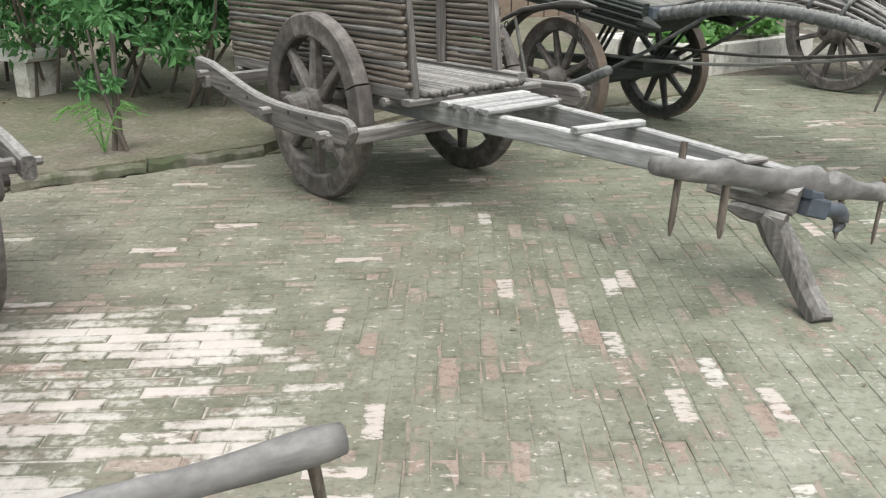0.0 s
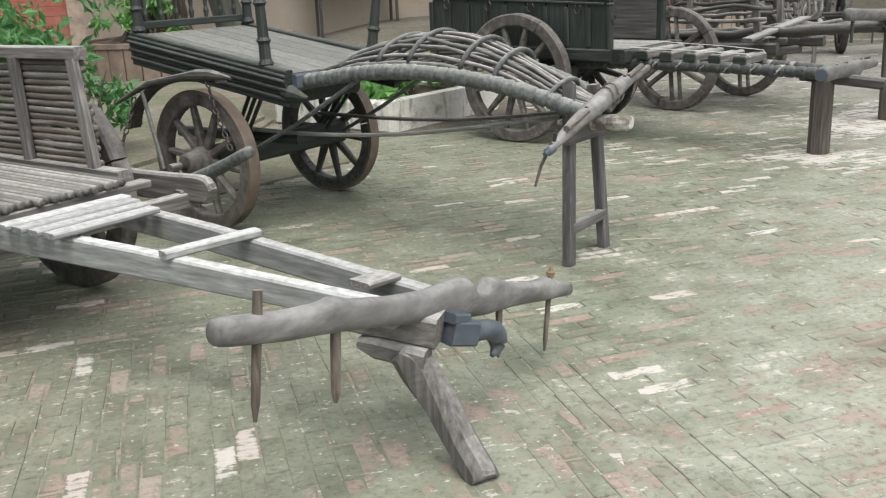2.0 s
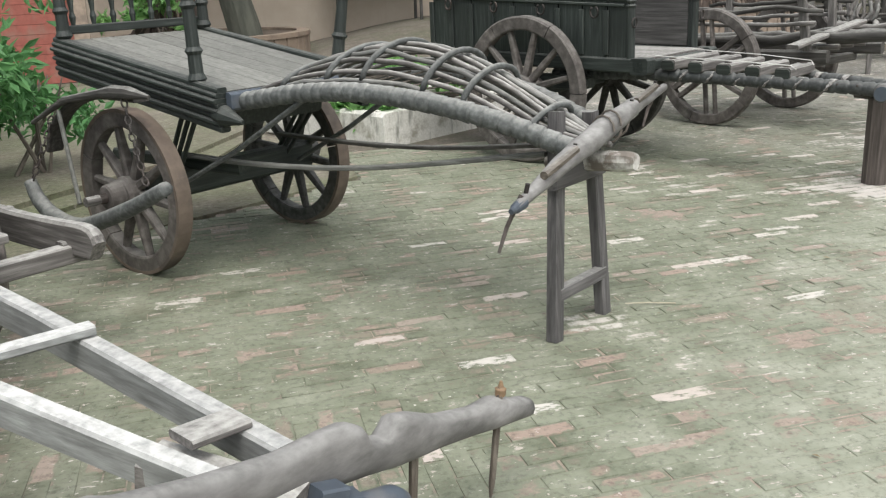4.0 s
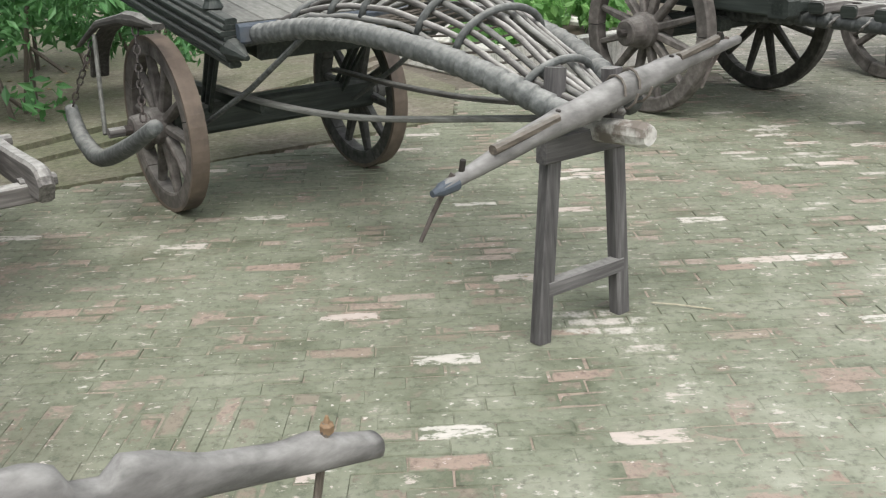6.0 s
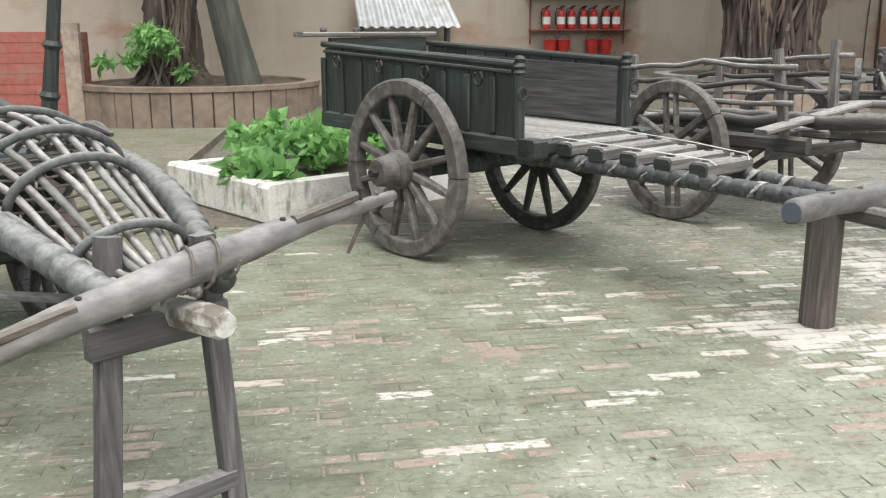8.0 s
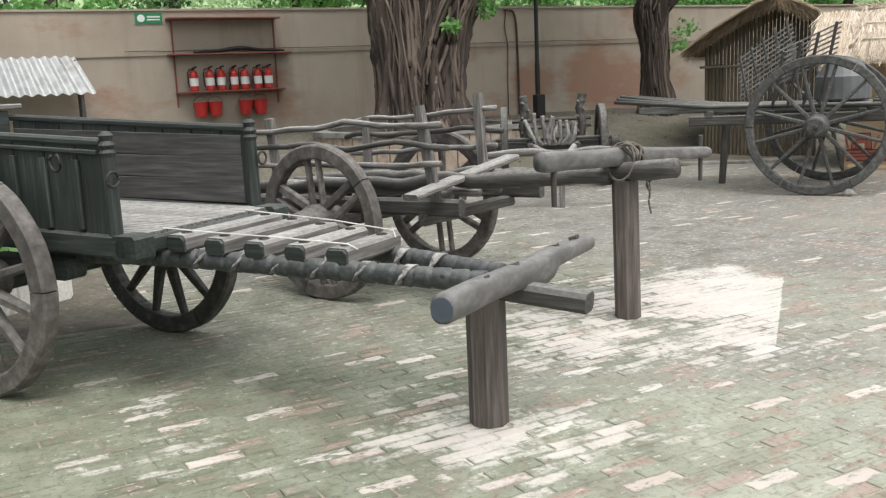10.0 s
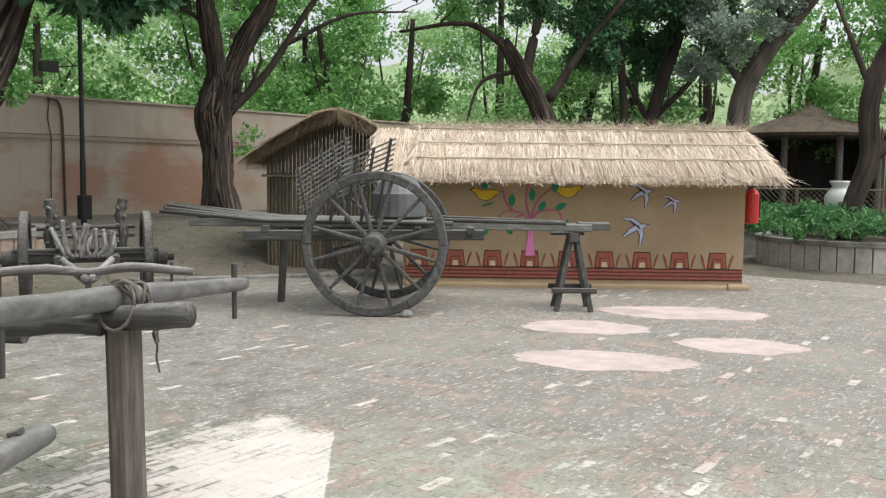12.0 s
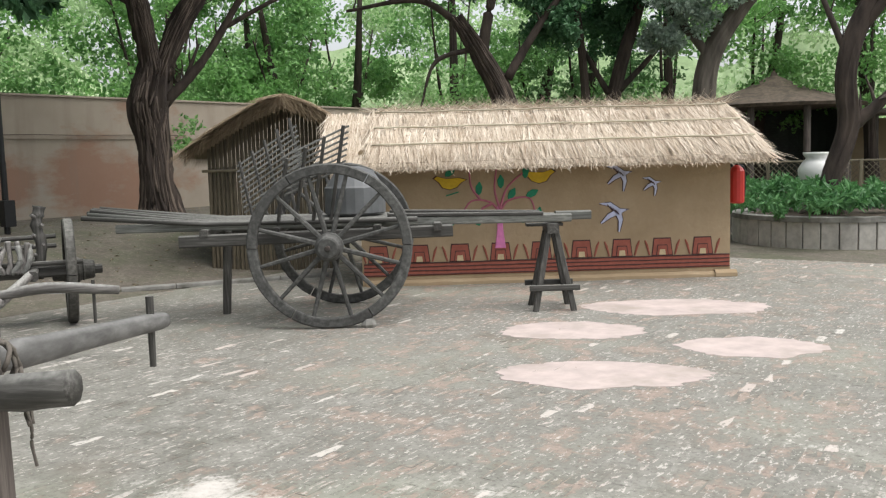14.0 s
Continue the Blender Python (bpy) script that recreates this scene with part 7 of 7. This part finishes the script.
tagged(part("undergrowth", leaf_mesh("undergrowth", clumps(low[((low[:, 0] - 22) * 0.8 + 14 > low[:, 1] - 1) & (low[:, 1] > 10.5)], 0.7, 200, 6), 0.07, 6, LEAF), None), "green undergrowth behind the huts", "shrubs", kind="stuff")


# Distance: a bank of far treetops all round, haze painted into its green
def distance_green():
    m, n, l, b = material("haze_tinted_treetops", 0.9)
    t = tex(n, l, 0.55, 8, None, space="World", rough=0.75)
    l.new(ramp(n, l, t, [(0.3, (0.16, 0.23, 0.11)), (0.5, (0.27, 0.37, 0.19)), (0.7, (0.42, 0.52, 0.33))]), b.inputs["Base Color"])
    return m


bank = Mesh()
count = 240
for i in range(count + 1):
    a = 2 * math.pi * i / count
    h = 9.0 + 3.5 * noise.noise((math.cos(a) * 9, math.sin(a) * 9, 0)) + 1.5 * noise.noise((math.cos(a) * 40, math.sin(a) * 40, 3))
    k = 1 + 0.03 * noise.noise((math.cos(a) * 15, math.sin(a) * 15, 7))
    for z, r in ((-1.0, 60), (h * 0.5, 61.5), (h, 65)):
        bank.v.append((8 + r * k * math.cos(a), 8 + r * k * math.sin(a), z))
for i in range(count):
    for j in range(2):
        bank.f.append((3 * i + j, 3 * i + 3 + j, 3 * i + 4 + j, 3 * i + 1 + j))
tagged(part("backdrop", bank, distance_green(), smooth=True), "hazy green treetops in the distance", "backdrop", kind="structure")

strip = tagged(new("path_edging"), "thin pale concrete edging across the court", "edging", kind="structure")
for i in range(8):
    p, q = lerp((8.6, 13.4), (13.3, 10.4), i / 8), lerp((8.6, 13.4), (13.3, 10.4), (i + 0.98) / 8)
    part("edging_stone", Mesh().plank([(*p, 0.02), (*q, 0.02)], 0.12, 0.07, 0.015), CONCRETE, strip)


# ---- fittings on the wall and beyond ----
def fire_point():
    c = thing("fire_shelf", pose(5.05, WY, 0), "dull red iron fire shelf under a small canopy", "shelf")
    part("canopy", Mesh().plank([(-0.05, -0.22, 2.87), (2.1, -0.22, 2.86)], 0.44, 0.03, 0.006), REDDULL, c)
    part("upper_shelf", Mesh().plank([(-0.08, -0.17, 2.2), (2.32, -0.17, 2.19)], 0.34, 0.03, 0.006), REDDULL, c)
    part("lower_shelf", Mesh().plank([(0.02, -0.14, 1.48), (2.15, -0.14, 1.48)], 0.24, 0.03, 0.006), REDDULL, c)
    for x in (0.05, 2.05):
        part("upright", Mesh().plank([(x, -0.035, 1.2), (x, -0.035, 2.85)], 0.03, 0.03), REDDULL, c)
    for k in range(6):
        part("hook", Mesh().tube([(0.35 + 0.3 * k, -0.18, 1.46), (0.35 + 0.3 * k, -0.2, 1.4)], 0.006, 5), REDDULL, c)
    hose = thing("folded_hose", pose(5.05, WY, 0), "dark folded fire hose lying on the shelf", "hose")
    part("coil", Mesh().tube(bend([(0.4, -0.18, 2.235), (0.9, -0.15, 2.26), (1.3, -0.2, 2.3), (1.7, -0.16, 2.26), (2.2, -0.2, 2.235)], 24), [0.02 + 0.02 * math.sin(i * 0.13) for i in range(25)], 8), BLACK, hose)
    first = None
    for x in (5.42, 5.73, 5.95, 6.2, 6.42, 6.68, 6.9):
        if first is None:
            e = thing("fire_extinguisher", pose(x, WY - 0.14, 1.496), "red fire extinguisher with white label on the shelf", "extinguisher", "extinguishers on the shelf")
            part("cylinder", Mesh().lathe((0, 0, 0), (0, 0, 1), [(0, 0.075), (0.02, 0.085), (0.32, 0.085), (0.37, 0.06), (0.4, 0.028), (0.42, 0.028)], 16), RED, e)
            part("valve", Mesh().plank([(-0.02, 0, 0.44), (0.07, 0, 0.47)], 0.03, 0.035), BLACK, e)
            part("hose", Mesh().tube(bend([(0.02, -0.02, 0.43), (-0.1, -0.04, 0.4), (-0.115, -0.04, 0.2), (-0.1, -0.04, 0.08)], 14), 0.013, 6), BLACK, e)
            part("label", Mesh().lathe((0, 0, 0.1), (0, 0, 1), [(0, 0.0865), (0.15, 0.0865)], 16), WHITE, e)
            first = e
        else:
            copy_thing(first, pose(x, WY - 0.14, 1.496, 0, 0, random.uniform(-25, 25)))
    first = None
    for x in (5.5, 5.78, 6.38, 6.68):
        if first is None:
            e = thing("fire_bucket", pose(x, WY - 0.2, 1.0), "dull red fire bucket hanging under the shelf", "bucket", "buckets under the shelf")
            part("body", Mesh().lathe((0, 0, 0), (0, 0, 1), [(0, 0.1), (0.01, 0.105), (0.26, 0.14), (0.28, 0.15), (0.285, 0.14), (0.28, 0.125), (0.1, 0.1)], 16), RED, e)
            part("handle", Mesh().tube([(0.14 * math.cos(q), 0, 0.27 + 0.12 * math.sin(q)) for q in np.linspace(0, math.pi, 12)], 0.005, 5), IRON, e)
            first = e
        else:
            copy_thing(first, pose(x, WY - 0.2, 1.0, 0, 0, 20 * random.random()))
    s = thing("exit_sign", pose(4.45, WY, 2.8), "small green exit sign with white figures", "sign")
    part("board", Mesh().box((0, -0.02, 0), (0.5, -0.003, 0.2), 0.003), GREENSIGN, s)
    part("disc", Mesh().lathe((0.11, -0.021, 0.1), (0, -1, 0), [(0, 0.07), (0.004, 0.07)], 18), WHITE, s)
    part("bar", Mesh().box((0.22, -0.026, 0.11), (0.46, -0.022, 0.14), 0.001), WHITE, s)
    part("bar", Mesh().box((0.22, -0.026, 0.06), (0.46, -0.022, 0.085), 0.001), WHITE, s)


fire_point()


def sheet_shelter():
    c = thing("corrugated_shelter", pose(1.45, WY - 1.0, 0), "leaning corrugated zinc sheet roof over a low store", "shelter")
    n = 60
    prof = [(2.0 * i / n, 0.022 * math.sin(i * 1.05)) for i in range(n + 1)]
    top, bot = [(x * 0.92, 0.75, 2.22 + z) for x, z in prof], [(0.08 + x, 0.0, 1.55 + z) for x, z in prof]
    v = [*top, *bot, *[(a, b, z - 0.006) for a, b, z in bot], *[(a, b, z - 0.006) for a, b, z in top]]
    k = n + 1
    part("zinc_sheet", Mesh().add(v, [(a * k + i, a * k + i + 1, ((a + 1) % 4) * k + i + 1, ((a + 1) % 4) * k + i) for a in range(4) for i in range(n)]), ZINC, c)
    for x in (0.15, 1.85):
        part("post", Mesh().plank([(x, 0.1, 0.1), (x, 0.1, 1.57)], 0.06, 0.06), WOOD_DARK, c)
        part("post", Mesh().plank([(x, 0.8, 0.1), (x, 0.7, 2.16)], 0.06, 0.06), WOOD_DARK, c)
    return c


sheet_shelter()


def lamp_post():
    x, y = 11.55, 15.65
    c = thing("lamp_post", pose(x, y, rise(x, y)), "thin black steel lamp post with a switch box", "lamp post")
    part("pole", Mesh().lathe((0, 0, -0.1), (0, 0, 1), [(0, 0.05), (1.2, 0.05), (1.25, 0.042), (5.2, 0.036)], 12), BLACK, c)
    part("switch_box", Mesh().box((-0.09, -0.12, 0.1), (0.09, 0.05, 0.52), 0.012), BLACK, c)
    part("arm", Mesh().tube([(0, 0, 2.75), (-0.45, 0.1, 2.68)], 0.012, 6), BLACK, c)
    part("floodlight", Mesh().box((-0.68, 0.02, 2.6), (-0.38, 0.14, 2.78), 0.02), BLACK, c)
    p = thing("wall_pipe", pose(12.75, WY - 0.04, 0), "dark brown pipe bent over at the top of the wall", "pipe")
    part("tube", Mesh().tube(bend([(0.03, 0, 0.5), (0.02, 0, 1.6), (0.0, 0, 2.6), (-0.06, 0, 2.92), (-0.16, 0.0, 2.99), (-0.3, 0, 3.0)], 24), 0.026, 8), DARKPIPE, p)
    part("cable", Mesh().tube(bend([(-0.27, 0, 0.5), (-0.26, 0, 1.5), (-0.24, 0, 2.2), (-0.3, 0, 2.6), (-0.26, 0, 3.0)], 24), 0.012, 6), DARKPIPE, p)
    w = thing("wall_cable", pose(0, WY - 0.045, 0), "thin grey cable sagging along the wall", "cable")
    part("strand", Mesh().tube([(4.2 + 0.4 * i, 0, 2.285 + 0.02 * noise.noise((i * 0.7, 0, 0))) for i in range(34)], 0.008, 6), DARKPIPE, w)
    return c


lamp_post()


def far_buildings():
    c = thing("round_thatch_pavilion", pose(29.3, 8.85, 0, 0, 0, 20), "open thatched pavilion with dark inside and lattice fence", "pavilion")
    part("roof", Mesh().lathe((0, 0, 2.75), (0, 0, 1), [(-0.08, 2.3), (0.0, 2.35), (0.22, 1.6), (0.5, 0.75), (0.8, 0.12), (0.95, 0.02)], 26), THATCH_DARK, c)
    for k in range(9):
        a = 2 * math.pi * k / 9
        part("post", Mesh().tube([(1.95 * math.cos(a), 1.95 * math.sin(a), -0.1), (1.95 * math.cos(a), 1.95 * math.sin(a), 2.75)], 0.09, 9), WOOD_BROWN, c)
    # Added black sheet round the far half stands in for the shaded inside
    part("back_wall", Mesh().plank([(1.82 * math.cos(a), 1.82 * math.sin(a), 1.36) for a in np.linspace(-1.75, 1.65, 22)], 0.06, 2.7, 0.01), WOOD_BLACK, c)
    f = thing("lattice_fence", pose(24.6, 8.6, 0, 0, 0, -80), "woven bamboo lattice fence between posts", "fence")
    for k in range(5):
        part("post", Mesh().plank([(k * 0.95, 0, 0), (k * 0.95, 0, 1.35)], 0.07, 0.07), BAMBOO, f)
    for k in range(34):
        x = k * 0.125 - 0.3
        for s in (1, -1):
            a, b = (x, x + 0.75) if s > 0 else (x + 0.75, x)
            if a > -0.02 and b > -0.02 and a < 3.85 and b < 3.85:
                part("lath", Mesh().plank([(a, 0.012 * s, 0.55), (b, 0.012 * s, 1.3)], 0.018, 0.01, 0.002), BAMBOO, f)
    part("rail", Mesh().plank([(-0.05, 0, 1.32), (3.85, 0, 1.32)], 0.05, 0.04), BAMBOO, f)
    part("base_wall", Mesh().box((-0.2, -0.1, -0.05), (3.9, 0.1, 0.54), 0.02), MUD, f)
    u = thing("white_urn", pose(23.6, 6.35, 0, 0, 0, 0), "tall white glazed urn on a pedestal", "urn")
    part("pedestal", Mesh().box((-0.25, -0.25, 0), (0.25, 0.25, 0.72), 0.02), SLAB, u)
    part("pot", Mesh().lathe((0, 0, 0.722), (0, 0, 1), [(0, 0.16), (0.05, 0.2), (0.28, 0.34), (0.45, 0.36), (0.6, 0.27), (0.68, 0.2), (0.76, 0.26), (0.8, 0.26)], 22), WHITE, u, smooth=True)
    b = thing("far_porch", pose(32.6, 4.4, 0, 0, 0, -70), "mud-coloured porch with wooden posts and steps", "building")
    part("wall", Mesh().box((-3, 0.8, 0), (3, 1.1, 2.4), 0.03), MUD, b)
    part("roof", Mesh().plank([(-3.4, 0.3, 2.55), (3.4, 0.3, 2.55)], 2.2, 0.14, 0.03), BARK_GREY, b)
    for k in range(4):
        part("post", Mesh().plank([(-2.6 + 1.7 * k, -0.5, 0), (-2.6 + 1.7 * k, -0.5, 2.48)], 0.14, 0.14), WOOD_BROWN, b)
    for k in range(3):
        part("step", Mesh().box((-1.5, -1.3 + 0.3 * k, 0), (1.5, 0.6, 0.16 + 0.16 * k), 0.02), REDDULL, b)
    part("red_box", Mesh().box((2.2, -0.6, 0.5), (2.9, 0.0, 0.9), 0.02), REDDULL, b)
    r = thing("red_brick_hearth", pose(-4.6, 14.6, 0, 0, 0, 6), "red painted brick structure beside the planter", "brick structure")
    for k in range(9):
        part("brick_course", Mesh().box((-0.9, 0, 0.165 * k), (1.55, 1.2, 0.165 * k + 0.16), 0.008), REDBRICK, r)
    part("pillar", Mesh().box((1.35, -0.06, 0), (1.6, 0.2, 1.62), 0.01), TERRACOTTA, r)
    e = thing("red_cylinder", pose(15.83, 5.454, 0), "red fire extinguisher cylinder fixed beside the hut", "extinguisher")
    part("cylinder", Mesh().lathe((0, 0, 0.92), (0, 0, 1), [(0, 0.08), (0.02, 0.1), (0.42, 0.1), (0.47, 0.07), (0.5, 0.03)], 14), RED, e)
    part("wall_bracket", Mesh().plank([(0.0, 0.0, 1.2), (-0.14, 0.19, 1.2)], 0.04, 0.04), BLACK, e)
    part("hose", Mesh().tube(bend([(0.02, 0, 1.42), (0.16, -0.05, 1.36), (0.16, -0.05, 1.0)], 10), 0.014, 6), BLACK, e)


far_buildings()


# ---- fallen leaves and straw ----
def litter(name, label, count, area, mat, size, seed, z_of, cat):
    g = random.Random(seed)
    m = Mesh()
    for _ in range(count):
        x, y = g.uniform(area[0], area[2]), g.uniform(area[1], area[3])
        a, k = g.uniform(0, 6.28), size * g.uniform(0.6, 1.4)
        u, v = Vector((math.cos(a), math.sin(a), g.uniform(-0.1, 0.1))) * k, Vector((-math.sin(a), math.cos(a), 0)) * k * 0.42
        p = Vector((x, y, z_of(x, y) + 0.006))
        m.add([p - u, p + v + Vector((0, 0, 0.25 * k)), p + u, p - v + Vector((0, 0, 0.2 * k))], [(0, 1, 2), (0, 2, 3)])
    return tagged(part(name, m, mat), label, cat, kind="stuff")


DRYLEAF = leafy("dry_fallen_leaves", (0.12, 0.085, 0.05), (0.26, 0.21, 0.12), 0.1)
litter("leaf_litter", "dry fallen leaves on the earth under the figs", 900, (6.0, 11.9, 19.0, 18.3), DRYLEAF, 0.035, 5, lambda x, y: rise(x, y) - 0.012, "fallen leaves")
litter("garden_litter", "dry fallen leaves on the garden soil", 350, (-8.0, 3.8, -3.2, 7.5), DRYLEAF, 0.03, 6, lambda x, y: 0.083, "fallen leaves")
litter("court_litter", "few small dry leaves on the brick court", 120, (-4.5, -2.0, 12.0, 9.0), DRYLEAF, 0.014, 7, lambda x, y: 0.0, "fallen leaves")
stalk = tagged(part("straw_stalk", Mesh().tube([(1.08, 1.63, 0.01), (1.17, 1.6, 0.014), (1.3, 1.56, 0.01)], 0.003, 6), PALE_CANE), "single pale straw stalk on the bricks", "straw")


# ---- lime patches on the court ----
def patch(x, y, rx, ry, turn, seed, label, mat, z=0.004):
    out = []
    for i in range(90):
        a = 2 * math.pi * i / 90
        k = 1 + 0.16 * noise.noise((math.cos(a) * 2.2, math.sin(a) * 2.2, seed)) + 0.09 * noise.noise((math.cos(a) * 7, math.sin(a) * 7, seed)) + random.uniform(-0.025, 0.025)
        px, py = rx * k * math.cos(a), ry * k * math.sin(a)
        out.append((x + px * math.cos(turn) - py * math.sin(turn), y + px * math.sin(turn) + py * math.cos(turn)))
    return tagged(part("cement_patch", Mesh().prism(out, -0.01, z), mat), label, "patch", kind="structure")


PINK = plain("pinkish_lime_mortar", (0.47, 0.395, 0.37), 0.92, var=0.2, scale=4, relief=0.4, second=(0.36, 0.31, 0.275), at=(0.5, 0.66))
for i, (x, y, rx, ry) in enumerate(((9.85, 4.5, 0.78, 0.42), (11.25, 5.5, 0.68, 0.42), (11.3, 3.85, 0.58, 0.4), (12.9, 5.15, 0.95, 0.5))):
    patch(x, y, rx, ry, radians(-62), 3.3 * i, "pale pink lime-mortar patch on the brick court", PINK)


# ---- paving bricks ----
BL, BW = 0.24, 0.079


def brick_shape(tilt):
    """Points, faces and how near each point lies to the brick's rim."""
    a, b, c, k = BL / 2 - 0.001, BW / 2 - 0.001, 0.003, 0.018
    t1, t2 = tilt
    ring = [(-a, -b, -0.012), (a, -b, -0.012), (a, b, -0.012), (-a, b, -0.012), (-a + c, -b + c, t1 - 0.001), (a - c, -b + c, t2 - 0.001), (a - c, b - c, -t1 - 0.001), (-a + c, b - c, -t2 - 0.001)]
    ring += [(-a + k, -b + k, t1), (a - k, -b + k, t2), (a - k, b - k, -t1), (-a + k, b - k, -t2)]
    faces = [(8, 9, 10, 11)] + [(i + o, (i + 1) % 4 + o, (i + 1) % 4 + o + 4, i + o + 4) for o in (0, 4) for i in range(4)]
    return ring, faces, [1.0] * 8 + [0.0] * 4


def with_rim(me, values):
    me.attributes.new("rim", "FLOAT", "POINT").data.foreach_set("value", values)
    me.update()


rng = random.Random(6)
shared = []
for k in range(6):
    me = bpy.data.meshes.new("brick")
    vs, fs, near = brick_shape((rng.uniform(-0.002, 0.002), rng.uniform(-0.002, 0.002)))
    me.from_pydata(vs, [], fs)
    me.materials.append(PAVING_OB)
    with_rim(me, near)
    shared.append(me)
rest_v, rest_f, rest_n = [], [], []
singles = 0


def lay(x, y, turn):
    global singles
    if not paved(x, y):
        return
    h = rng.uniform(-0.003, 0.002) + 0.003 * noise.noise((x * 1.5, y * 1.5, 0))
    if -0.4 < x < 1.75 and 0.0 < y < 2.55 and singles < 300:
        singles += 1
        ob = part("brick", shared[rng.randrange(6)], None, pavement)
        ob.matrix_local = pose(x, y, h, 0, 0, math.degrees(turn))
        return
    vs, fs, near = brick_shape((rng.uniform(-0.002, 0.002), rng.uniform(-0.002, 0.002)))
    n, ca, sa = len(rest_v), math.cos(turn), math.sin(turn)
    rest_v.extend((x + p * ca - q * sa, y + p * sa + q * ca, z + h) for p, q, z in vs)
    rest_f.extend(tuple(i + n for i in f) for f in fs)
    rest_n.extend(near)


def upright(x, y):
    """The strip in which the bricks run the other way."""
    return -2.3 + 0.35 * noise.noise((y * 0.7, 0, 0)) < x < 0.35 - 0.28 * (y + 0.5) and y < 0.9


ANGLE = radians(4)
for j in range(-90, 165):
    for i in range(-45, 95):
        u, v = (i + 0.5 * (j % 2)) * BL + 0.05 * noise.noise((j * 0.37, 0, 0)), j * BW
        x, y = u * math.cos(ANGLE) - v * math.sin(ANGLE), u * math.sin(ANGLE) + v * math.cos(ANGLE)
        if -7.4 < x < 17.5 and -6 < y < 11.7 and not upright(x, y) and not (x < -3.9 and y > 1.9):
            lay(x + rng.uniform(-0.005, 0.005), y + rng.uniform(-0.003, 0.003), ANGLE + rng.uniform(-0.025, 0.025))
for i in range(-40, 20):
    for j in range(-30, 8):
        x, y = i * BW, (j + 0.5 * (i % 2)) * BL
        if upright(x, y):
            lay(x + rng.uniform(-0.003, 0.003), y + rng.uniform(-0.005, 0.005), math.pi / 2 + 0.03 + rng.uniform(-0.025, 0.025))
me = bpy.data.meshes.new("bricks")
me.from_pydata(rest_v, [], rest_f)
me.materials.append(PAVING)
with_rim(me, rest_n)
tagged(part("paving_bricks", me, None, pavement), kind="stuff")
